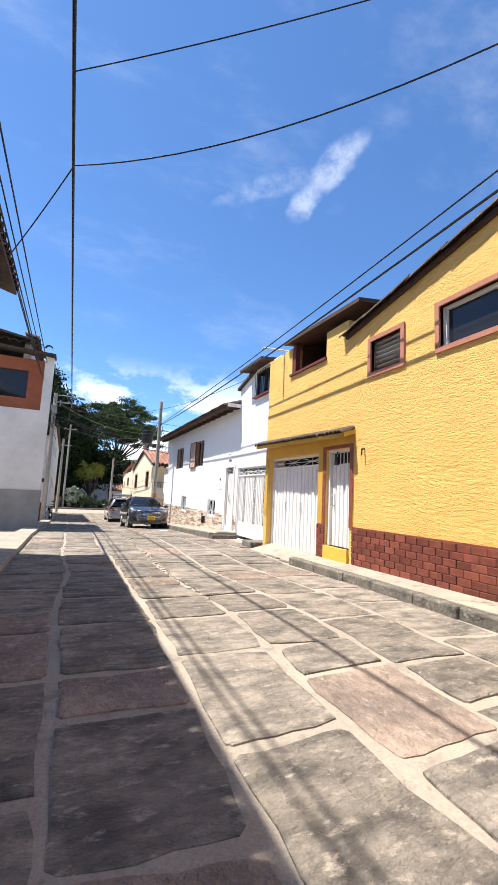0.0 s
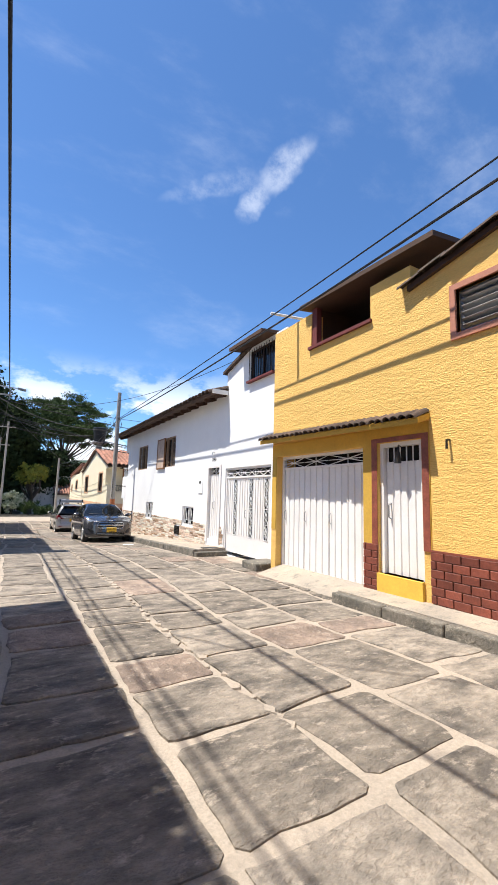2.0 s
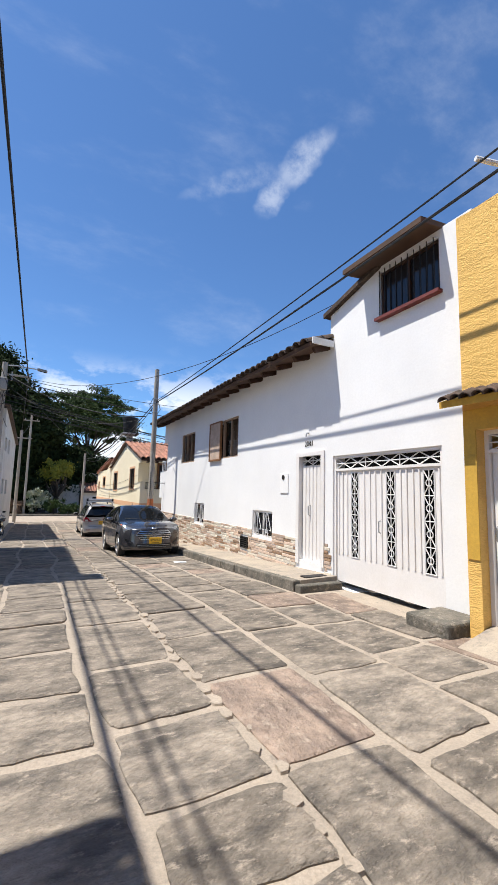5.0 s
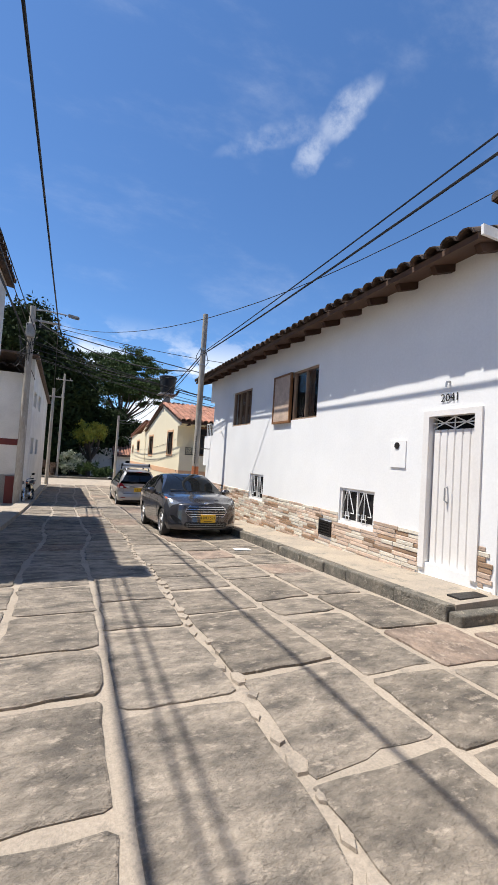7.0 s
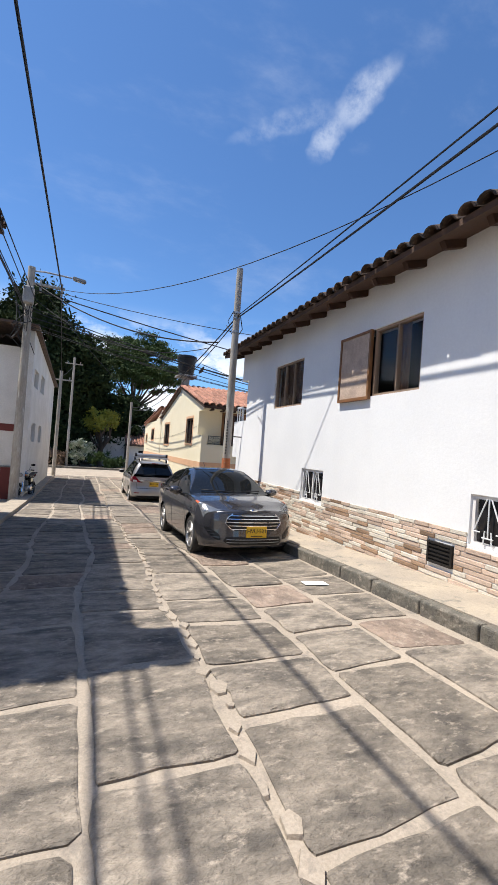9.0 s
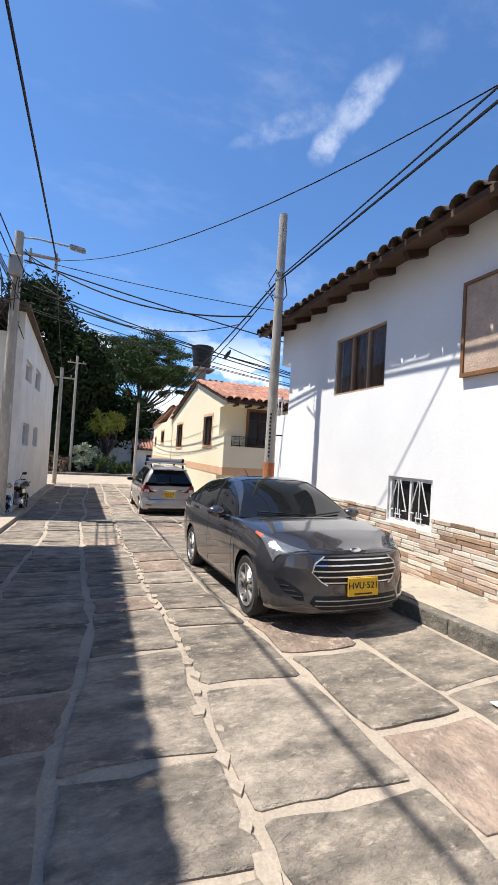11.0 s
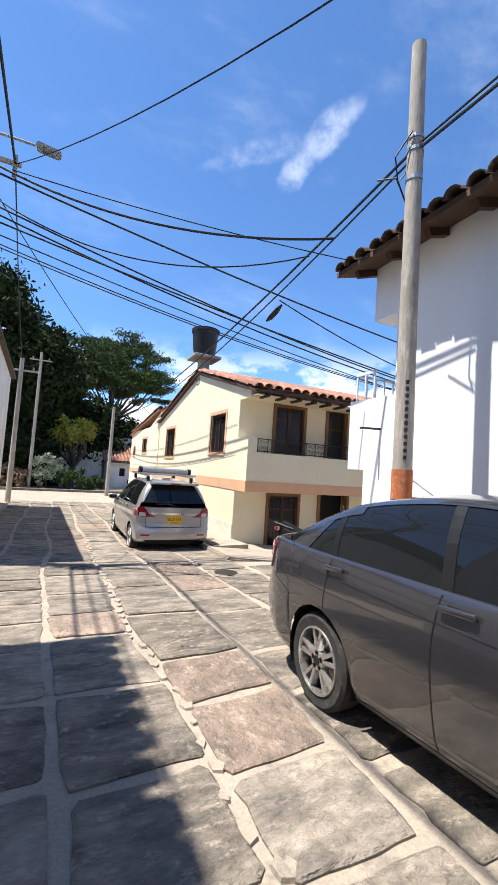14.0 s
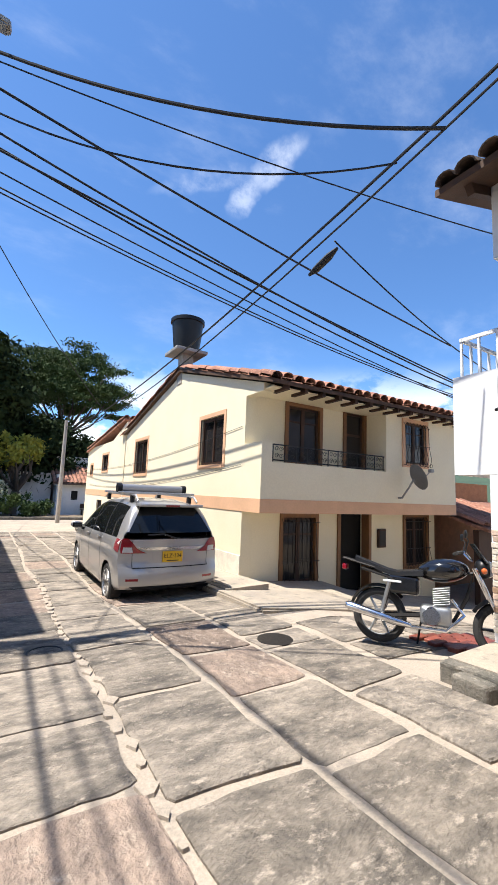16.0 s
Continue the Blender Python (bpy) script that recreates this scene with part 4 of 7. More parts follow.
def front_window(name, label, x0, x1, y, z0, z1, panes, surround_mat="wood_frame", grille=None, w=0.09):
    """A window in a wall that faces -y."""
    win = thing(name, label, "window", ((x0 + x1) / 2, y, z0), "structure")
    inv = Matrix.Translation((-(x0 + x1) / 2, -y, -z0))

    def add(nm, bm, mat, lab=""):
        bm.transform(inv)
        return part(nm, bm, mat, win, lab)
    add("window_frame", boxes((x0 - w, x0, y - 0.04, y + 0.1, z0 - w, z1 + w), (x1, x1 + w, y - 0.04, y + 0.1, z0 - w, z1 + w), (x0, x1, y - 0.04, y + 0.1, z1, z1 + w), (x0, x1, y - 0.04, y + 0.1, z0 - w, z0)), surround_mat)
    step = (x1 - x0) / panes
    for i in range(panes):
        a = x0 + step * i
        add("sash", boxes((a, a + 0.05, y + 0.04, y + 0.09, z0, z1), (a + step - 0.05, a + step, y + 0.04, y + 0.09, z0, z1), (a + 0.05, a + step - 0.05, y + 0.04, y + 0.09, z0, z0 + 0.05), (a + 0.05, a + step - 0.05, y + 0.04, y + 0.09, z1 - 0.05, z1), (a + 0.05, a + step - 0.05, y + 0.05, y + 0.08, z0 + (z1 - z0) * 0.72, z0 + (z1 - z0) * 0.75)), "wood")
        add("pane", boxes((a + 0.05, a + step - 0.05, y + 0.06, y + 0.068, z0 + 0.05, z1 - 0.05)), "pane")
    if grille:
        bm = bmesh.new()
        d = grille
        for k in range(int((x1 - x0) / 0.13) + 2):
            xx = x0 - 0.06 + 0.13 * k
            tube(bm, [(xx, y - 0.02, z1 + 0.02), (xx, y - d * 0.5, z1 - 0.1), (xx, y - d * 0.6, z0 + 0.45), (xx, y - d, z0 + 0.12), (xx, y - d * 0.7, z0 - 0.04), (xx, y - 0.02, z0 - 0.04)], 0.007, 5)
            ring = [(xx + 0.05 * math.cos(t * math.pi / 4), y - d * 0.9, z0 - 0.02 + 0.05 * math.sin(t * math.pi / 4)) for t in range(9)]
            tube(bm, ring, 0.006, 4)
        for zz in (z1 - 0.1, z0 + 0.45):
            rod(bm, (x0 - 0.06, y - d * 0.55, zz), (x1 + 0.06, y - d * 0.55, zz), 0.008, n=5)
        add("grille", bm, "dark_iron", "bowed wrought-iron grille")
    return win


front_window("window_8", "dark wood balcony window in a brown frame", 6.2, 7.1, CR, 1.68, 2.94, 2)
front_window("window_9", "narrow dark balcony door with a brown frame", 7.95, 8.55, CR, 1.0, 3.02, 1)
front_window("window_10", "dark wood window with a bowed iron grille", 9.3, 10.12, CF, 1.85, 2.88, 2, "peach", 0.16)
front_window("window_11", "dark ground-floor window with a bowed iron grille", 6.14, 7.03, CR, -0.9, 0.48, 2, "wood_frame", 0.2)
front_window("window_12", "dark ground-floor window with a bowed iron grille", 10.14, 11.02, CR, -0.75, 0.5, 2, "wood_frame", 0.2)
fd = thing("door_5", "open doorway with a black shade panel and a brown wooden frame", "door", (8.27, CR, -1.75), "structure")
part("door_frame", boxes((-0.56, -0.47, -0.04, 0.2, 0, 2.43), (0.47, 0.56, -0.04, 0.2, 0, 2.43), (-0.47, 0.47, -0.04, 0.2, 2.34, 2.43)), "wood_frame", fd)
# no real leaf: black panel painted as the doorway's inner shade
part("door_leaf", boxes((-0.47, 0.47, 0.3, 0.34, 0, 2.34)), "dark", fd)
# added black sheet that paints the cream house's rooms dark
solo("room_back", boxes((CX + 0.4, 11, CR + 0.8, CR + 0.85, -2.2, 3.2)), "dark", "black sheet painted as the room shade of the cream house", "wall", "structure")
mb = thing("mail_box", "small dark wooden notice box beside the doorway", "box", (9.2, CR - 0.06, -0.25))
part("case", soft_box(-0.14, 0.14, 0, 0.06, 0, 0.46, 0.01), "wood", mb)
part("box_door", soft_box(-0.1, 0.1, -0.012, -0.001, 0.05, 0.41, 0.004), "dark_iron", mb)

cr_rail = thing("balcony_railing", "black wrought-iron scroll balcony railing", "railing", (7.0, CF + 0.05, 1.6))
for z in (0.04, 0.35):
    part("handrail", boxes((-1.62, 1.62, -0.012, 0.012, z - 0.012, z + 0.012)), "dark_iron", cr_rail)
for i in range(12):
    x = -1.6 + 0.29 * i
    part("post", boxes((x - 0.008, x + 0.008, -0.008, 0.008, 0.0, 0.35)), "dark_iron", cr_rail)
    if i < 11:
        bm = bmesh.new()
        for sx, cz in ((0.09, 0.13), (0.2, 0.26), (0.2, 0.12), (0.09, 0.27)):
            tube(bm, [(x + sx + (0.055 - 0.003 * t) * math.cos(t * 0.6), 0, cz + (0.055 - 0.003 * t) * math.sin(t * 0.6)) for t in range(14)], 0.006, 4)
        part("scroll", bm, "dark_iron", cr_rail)
for nm, a, b, z0, z1, door in (("window_13", 30.13, 31.35, 1.6, 2.74, 0), ("window_14", 35.5, 36.85, 1.5, 2.66, 0), ("window_15", 40.9, 42.0, 1.73, 2.46, 0), ("window_16", 44.0, 44.6, 1.6, 2.1, 0)):
    w = window(nm, "narrow dark window with a peach surround in the cream wall", CX + 0.02, a, b, z0, z1, 2, "wood", "pane", None, 0.12, 0.07)
    ym = (a + b) / 2
    part("surround", boxes((-0.035, 0.0, a - ym - 0.1, a - ym, -0.08, z1 - z0 + 0.1), (-0.035, 0.0, b - ym, b - ym + 0.1, -0.08, z1 - z0 + 0.1), (-0.035, 0.0, a - ym, b - ym, z1 - z0, z1 - z0 + 0.1), (-0.05, 0.0, a - ym, b - ym, -0.08, 0)), "peach", w)
window("door_6", "narrow dark side door of the cream house", CX + 0.02, 41.6, 42.6, -0.95, 0.4, 1, "wood", "dark")
# satellite dish
dish = thing("satellite_dish", "grey satellite dish on a bent arm on the facade", "satellite dish", (9.05, CF - 0.02, 0.95))
bm = bmesh.new()
rings = []
for k in range(6):
    r = 0.30 * k / 5
    rings.append([bm.verts.new((r * math.cos(a * math.pi / 8), r * 1.1 * math.sin(a * math.pi / 8), 0.35 * r * r / 0.30)) for a in range(16)] if k else [bm.verts.new((0, 0, 0))])
for i in range(16):
    bm.faces.new((rings[0][0], rings[1][i], rings[1][(i + 1) % 16]))
    for a, b in zip(rings[1:], rings[2:]):
        bm.faces.new((a[i], b[i], b[(i + 1) % 16], a[(i + 1) % 16]))
bmesh.ops.solidify(bm, geom=bm.faces[:], thickness=0.012)
bm.transform(pose(0.1, -0.38, 0.52, 45, 0, 0) @ pose(0, 0, 0, 0, 62, 0))
part("reflector", bm, "grey_plinth", dish, smooth=True)
part("arm", tube(bmesh.new(), [(0, 0, 0.05), (-0.02, -0.12, 0.05), (0.0, -0.3, 0.3), (0.1, -0.36, 0.5)], 0.022, 8), "grey_plinth", dish)
part("feed_arm", tube(bmesh.new(), [(0.1, -0.36, 0.42), (0.4, -0.42, 0.55), (0.62, -0.45, 0.72)], 0.014, 6), "grey_plinth", dish)
part("feed_horn", soft_box(0.56, 0.68, -0.5, -0.4, 0.68, 0.76, 0.02), "grey_plinth", dish)
# rooftop tank
tank = thing("water_tank", "black plastic water tank on a concrete stand", "water tank", (5.25, 33.0, 4.3))
bm = bmesh.new()
prof = [(0.36, 0.72), (0.40, 0.95), (0.43, 1.25), (0.46, 1.55), (0.50, 1.56), (0.50, 1.66), (0.42, 1.7), (0.0, 1.74)]
rings = [[bm.verts.new((r * math.cos(a * math.pi / 12), r * math.sin(a * math.pi / 12), z)) for a in range(24)] for r, z in prof[:-1]]
for a, b in zip(rings, rings[1:]):
    for i in range(24):
        bm.faces.new((a[i], a[(i + 1) % 24], b[(i + 1) % 24], b[i]))
bm.faces.new(rings[-1])
bm.faces.new(rings[0][::-1])
part("tank_body", bm, "plastic", tank, smooth=True)
part("stand_slab", soft_box(-0.48, 0.48, -0.48, 0.48, 0.6, 0.7, 0.02), "grey_plinth", tank, "grey concrete slab")
part("stand_post", soft_box(-0.17, 0.17, -0.17, 0.17, -0.3, 0.6, 0.02), "pole", tank)
# small tiled outbuilding and brick wall down the lane
lane = thing("wall_lane_shed", "orange brick wall and low tiled shed down the lane", "shed", (12, 28, -2), "structure")
part("brick_wall", boxes((-0.59, 4, 2.2, 2.4, 0, 3.6)), "orange_brick", lane)
part("shed_roof", slab([(-0.58, -0.3, 2.3), (4, -0.3, 2.3), (4, 2.2, 3.0), (-0.58, 2.2, 3.0)]), "tile", lane)
part("shed_wall", boxes((-0.5, 4, 0.0, 0.15, 0, 2.25)), "wood", lane)
lay_tiles(lane, t_cream, (-0.55, 2.0, 3.0), (1, 0, 0), Vector((0, -2.5, -0.7)), 10, 5, 0.265, 0.435, 31)


# ---- left-hand houses ----
def left_house(label, x, y0, y1, top, eave, mat, x_in=-9.0):
    h = thing("wall_left_house", label, "house", (x, (y0 + y1) / 2, g(y0)), "structure")
    inv = Matrix.Translation((-x, -(y0 + y1) / 2, -g(y0)))

    def add(nm, bm, m, lab=""):
        bm.transform(inv)
        return part(nm, bm, m, h, lab)
    return h, add


hA, addA = left_house("white low house with a tiled eave", -1.7, -9, 9.6, 4.3, 0.4, "white_old")
addA("street_wall", boxes((-1.95, -1.7, -9, 9.6, -0.3, 5.3), (-7, -1.951, 9.35, 9.6, -0.3, 5.3)), "white_old")
addA("roof", slab([(-7, -9, 7.0), (-1.43, -9, 5.45), (-1.43, 9.75, 5.45), (-7, 9.75, 7.0)]), "tile_old")
t_left = barrel_tile("left_tile", 0.45, 0.12, "tile_old")
lay_tiles(hA, t_left, (-1.84 + 1.7, 9.75 - 0.3, 5.6 - g(-9)), (0, -1, 0), (1, 0, -0.29), 66, 1, 0.28, 0.4, 41)

hB, addB = left_house("white house with a red brick upper storey and grey plinth", -1.75, 16.0, 24.2, 6.0, 0.4, "white_old")
addB("street_wall", boxes((-2.0, -1.75, 16.8, 24.2, -0.9, 6.5)), "white_old")
addB("front_wall", boxes((-8, -0.95, 16.55, 16.8, 1.2, 4.05)), "white_old")
addB("plinth", boxes((-8, -0.93, 16.5, 16.8, -0.4, 1.2)), "grey_plinth", "grey roughcast plinth")
addB("upper_wall", wall_mesh("x", 16.6, 16.8, -8, -1.25, 4.05, lambda x: 5.9, [(-3.4, -1.75, 4.45, 5.45)]), "red_brick", "red brick upper storey")
addB("corner_post", boxes((-1.25, -0.95, 16.53, 16.8, 4.05, 6.2)), "white_old")
addB("upper_pane", boxes((-3.4, -1.75, 16.7, 16.72, 4.45, 5.45)), "pane", "dark upper window pane")
addB("back_wall", boxes((-8, -2.001, 23.95, 24.2, -0.9, 6.0)), "white_old")
addB("roof", slab([(-8, 16.3, 7.6), (-1.55, 16.3, 6.55), (-1.55, 24.4, 6.55), (-8, 24.4, 7.6)]), "tile_old")
addB("corner_roof", slab([(-3.5, 16.2, 6.22), (-0.9, 16.2, 6.12), (-0.9, 16.85, 6.12), (-3.5, 16.85, 6.32)]), "tile_old")
lay_tiles(hB, t_left, (-1.97 + 1.75, 16.3 - 20.1, 6.72 - g(16)), (0, 1, 0), (1, 0, -0.14), 29, 1, 0.28, 0.4, 42)
lay_tiles(hB, t_left, (-4.1 + 1.75, 16.6 - 20.1, 6.5 - g(16)), (3.2, 0, -0.13), (0, -1, -0.18), 11, 1, 0.28, 0.4, 43)

hC, addC = left_house("tall white gabled house wall in shade with small windows", -1.15, 28.7, 39.5, 5, 0.2, "white_old")


def c_top(y):
    return 5.15 - max(y - 30.5, 0) * 0.085


LW = [(29.5, 30.9, 3.27, 3.93), (31.9, 33.4, 3.3, 4.05), (29.75, 31.1, 1.2, 1.93), (32.3, 33.6, 1.15, 1.9)]
addC("street_wall", wall_mesh("y", -1.4, -1.15, 28.7, 39.5, -1.4, c_top, LW, (30.5,)), "white_old")
addC("front_wall", boxes((-8, -1.401, 28.7, 28.95, -1.4, 4.5)), "white_old")
addC("corner_pillar", boxes((-1.45, -1.12, 28.55, 28.69, -1.0, 4.6)), "white_old")
addC("maroon_band", boxes((-8, -1.46, 28.68, 28.699, 1.55, 1.8)), "maroon", "maroon painted band")
addC("dark_base", boxes((-8, -1.46, 28.66, 28.699, -1.0, 0.35)), "grey_plinth", "grey roughcast base")
addC("red_pier", boxes((-1.85, -1.46, 28.5, 28.655, -1.0, 0.3)), "maroon", "dark red pier")
addC("back_wall", boxes((-8, -1.401, 39.2, 39.5, -1.4, 4.3)), "white_old")
addC("roof", slab([(-8, 28.1, 5.25), (-0.98, 28.1, 5.25), (-0.98, 39.8, 4.5), (-8, 39.8, 4.5)]), "tile_old")
lay_tiles(hC, t_left, (-8 + 1.15, 28.7 - 34.1, 4.78 - g(28.7)), (1, 0, 0), (0, -1, -0.25), 24, 1, 0.28, 0.4, 44)
for a, b, z0, z1 in LW:
    window("window_17", "small shaded window with white bars in the side wall", -1.45, a, b, z0, z1, 2, "white_old", "pane", None, 0.2, 0.05)


# plain unseen rear and far walls, added to block bounced light behind left-hand houses
addA("rear_wall", boxes((-7.25, -7.0, -9, 9.6, -0.3, 6.4), (-7, -1.951, -9, -8.75, -0.3, 5.3)), "white_old")
addB("rear_wall", boxes((-8.25, -8.0, 16.5, 24.2, -0.9, 7.2)), "white_old")
addC("rear_wall", boxes((-8.25, -8.0, 28.7, 39.5, -1.4, 4.6)), "white_old")


# ---- cars ----
def make_car(name, label, spec, at, turn, paint):
    """A car from lofted sections: u runs from the nose (0) to the tail; both ends are bowed in plan."""
    car = thing(name, label, "car", at)
    car.rotation_euler = Euler([radians(a) for a in turn])
    L, wheels, R = spec["length"], spec["wheels"], spec["tyre"]
    arch = R + 0.045

    def f(key, u):
        k = spec[key]
        return float(np.interp(u, k[0], k[1]))

    def smooth(key, u):
        return sum(wt * f(key, u + d) for d, wt in ((-0.15, 1), (-0.1, 2), (-0.05, 3), (0, 4), (0.05, 3), (0.1, 2), (0.15, 1))) / 16

    def curve(ctrl, s):
        """A smooth line through control points, s counted in points."""
        i = min(max(int(s), 0), len(ctrl) - 2)
        q = s - i
        p1, p2 = ctrl[i], ctrl[i + 1]
        p0 = ctrl[i - 1] if i else (2 * p1[0] - p2[0], 2 * p1[1] - p2[1])
        p3 = ctrl[i + 2] if i + 2 < len(ctrl) else (-p1[0], p1[1])
        return tuple(0.5 * (2 * p1[k] + (p2[k] - p0[k]) * q + (2 * p0[k] - 5 * p1[k] + 4 * p2[k] - p3[k]) * q * q + (3 * p1[k] - p0[k] - 3 * p2[k] + p3[k]) * q ** 3) for k in (0, 1))

    def warp(x, u, z, w):
        """Bows and leans the two ends."""
        k = min(abs(x) / max(w, 0.01), 1.05)
        n, t = max(1 - u / 0.52, 0), max(1 - (L - u) / 0.5, 0)
        return Vector((x, u + n * (spec["nose_bow"] * k ** 3 + f("nose_lean", z)) - t * (spec["tail_bow"] * k ** 3 + f("tail_lean", z)), z))

    def ctrl(u):
        w, t, b, z0, zm = smooth("width", u), smooth("deck", u), smooth("belt", u), f("sill", u), smooth("crease", u)
        return [(0.925 * w, z0), (0.97 * w, z0 + 0.09), (w, zm), (0.992 * w, (zm + b) / 2 + 0.02), (0.95 * w, b), (0.86 * w, b + (t - b) * 0.6), (0.5 * w, t - 0.008), (0.0, t)]

    def cabin_ctrl(u):
        w, b, r = smooth("width", u), smooth("belt", u) - 0.012, smooth("roof", u)
        h = max(r - b, 0.004)
        k = min(h / spec["glass_h"], 1)
        return [(0.93 * w, b), (0.93 * w - 0.09 * k, b + 0.5 * h), (0.93 * w - 0.22 * k, b + 0.88 * h), (0.93 * w - 0.36 * k, b + 0.965 * h), (0.36 * w, b + 0.995 * h), (0.0, r)]

    c0, c1 = spec["cabin"]

    def body_pt(u, s, side):
        x, z = curve(ctrl(u), s)
        return warp(side * x, u, z, smooth("width", u))

    def cabin_pt(u, s, side):
        x, z = curve(cabin_ctrl(u), s)
        k = abs(x) / smooth("width", u)
        n, t = max(1 - (u - c0) / 1.0, 0), max(1 - (c1 - u) / 0.8, 0)
        return Vector((side * x, u + spec["screen_bow"] * n * k * k - spec["back_bow"] * t * k * k, z))

    def arch_s(u):
        """Where the section starts: at the sill, or on the rim of a wheel arch."""
        z = 0
        for c in wheels:
            d = abs(u - c)
            if d < arch:
                z = max(z, R + math.sqrt(arch * arch - d * d))
        s = 0.0
        while z and s < 3.9 and curve(ctrl(u), s)[1] < z:
            s += 0.02
        return s

    def skin(pt, us, svals, side_caps):
        bm = bmesh.new()
        rows = []
        for u in us:
            sv = svals(u)
            left = [bm.verts.new(pt(u, q, -1)) for q in sv]
            rows.append(left + [bm.verts.new(pt(u, q, 1)) for q in sv[-2::-1]])
        for a, b in zip(rows, rows[1:]):
            for i in range(len(a) - 1):
                bm.faces.new((a[i], a[i + 1], b[i + 1], b[i]))
        if side_caps:
            for u, row in ((us[0], rows[0]), (us[-1], rows[-1])):
                n, w = len(row), smooth("width", u)
                prev = None
                for i in range(n // 2):
                    l, r = row[i], row[n - 1 - i]
                    x, z = curve(ctrl(u), svals(u)[i])
                    line = [l] + [bm.verts.new(warp(-x + 2 * x * j / 20, u, z, w)) for j in range(1, 20)] + [r]
                    if prev:
                        for j in range(20):
                            bm.faces.new((prev[j], prev[j + 1], line[j + 1], line[j]))
                    prev = line
                bm.faces.new(prev + [row[n // 2]])
        return bm

    def patch(pt, a0, a1, lo, hi, side, off, nu=14, ns=5, shift=None):
        """A skin lying on the car from u = a0 to a1 and between the lines lo(k) and hi(k), off metres proud."""
        bm = bmesh.new()
        outer, inner = [], []
        for i in range(nu + 1):
            ro, ri = [], []
            k = i / nu
            l, h = (lo(k), hi(k)) if callable(lo) else (lo, hi)
            for j in range(ns + 1):
                q = l + (h - l) * j / ns
                u = a0 + (a1 - a0) * k + (shift(q) if shift else 0)
                p = pt(u, q, side)
                n = (pt(u + 0.01, q, side) - pt(u - 0.01, q, side)).cross(pt(u, q + 0.03, side) - pt(u, q - 0.03, side))
                n = n.normalized() if n.length > 1e-9 else Vector((side, 0, 0))
                if n.dot(Vector((p.x, 0, 0.3))) < 0:
                    n = -n
                ro.append(bm.verts.new(p + n * off))
                ri.append(bm.verts.new(p - n * 0.008))
            outer.append(ro)
            inner.append(ri)
        for i in range(nu):
            for j in range(ns):
                bm.faces.new((outer[i][j], outer[i + 1][j], outer[i + 1][j + 1], outer[i][j + 1]))
            for j in (0, ns):
                bm.faces.new((outer[i][j], outer[i + 1][j], inner[i + 1][j], inner[i][j]))
        for j in range(ns):
            for i in (0, nu):
                bm.faces.new((outer[i][j], outer[i][j + 1], inner[i][j + 1], inner[i][j]))
        return bm

    us = sorted({round(x, 3) for x in list(np.linspace(0.0, L, 80)) + [c + arch * math.cos(q) for c in wheels for q in np.linspace(0, math.pi, 31)] if 0 <= x <= L})

    def body_s(u):
        s0 = arch_s(u)
        return [s0 + (4.0 - s0) * i / 12 for i in range(13)] + [4.0 + 3.0 * i / 12 for i in range(1, 13)]

    part("body", skin(body_pt, us, body_s, True), paint, car, smooth=True)
    part("cabin_glass", skin(cabin_pt, list(np.linspace(c0, c1, 48)), lambda u: [5.0 * i / 20 for i in range(21)], False), "car_glass", car, "dark tinted glass", True)
    r0, r1 = spec["roof_span"]
    ca, cb = spec["rear_quarter"]
    for side in (-1, 1):
        part("roof_panel", patch(cabin_pt, r0, r1, 1.95, 4.999, side, 0.006, 20, 10), paint, car, smooth=True)
        part("front_pillar", patch(cabin_pt, c0 + 0.05, r0 + 0.03, 1.75, 2.45, side, 0.007, 16, 4), paint, car, smooth=True)
        part("rear_pillar", patch(cabin_pt, r1 - 0.03, c1 - 0.01, 1.6, spec["pillar_in"], side, 0.007, 14, 5), paint, car, smooth=True)
        part("rear_quarter", patch(cabin_pt, ca, cb, 0.0, 1.95, side, 0.006, 10, 5, lambda q: spec["quarter_rake"] * q), paint, car, smooth=True)
        for u in spec["centre_pillars"]:
            part("door_pillar", patch(cabin_pt, u - 0.035, u + 0.035, 0.0, 1.98, side, 0.004, 2, 6, lambda q: 0.03 * q), "plastic", car)
        part("window_trim", patch(cabin_pt, c0 + 0.35, cb - 0.05, 0.0, 0.07, side, 0.01, 20, 1), "plastic", car)
        for u in spec["seams"]:
            part("door_seam", patch(body_pt, u - 0.004, u + 0.004, arch_s(u) + 0.1, 3.98, side, 0.0015, 1, 12, lambda q: 0.03 * math.sin(q)), "plastic", car)
        for a, b in spec["creases"]:
            part("body_crease", patch(body_pt, a, b, lambda k: 3.0 + 0.3 * k, lambda k: 3.03 + 0.3 * k, side, 0.004, 18, 2), paint, car, smooth=True)
        for u in spec["handles"]:
            p = body_pt(u, 3.6, side)
            h = soft_box(-0.016, 0.016, -0.1, 0.1, -0.017, 0.017, 0.012, 3)
            h.transform(Matrix.Translation(p + Vector((side * 0.022, 0, 0))))
            hd = part("door_handle", h, paint, car, smooth=True)
            part("handle_cup", patch(body_pt, u - 0.07, u + 0.07, 3.5, 3.7, side, 0.002, 6, 3), "plastic", hd)
        um = spec["mirror"]
        p = body_pt(um, 3.95, side)
        m = bmesh.new()
        bmesh.ops.create_uvsphere(m, u_segments=20, v_segments=14, radius=1)
        for v in m.verts:
            v.co = Vector((v.co.x * 0.125, (v.co.y * 0.085 if v.co.y < 0 else v.co.y * 0.04), v.co.z * 0.075 + 0.012 * side * v.co.x))
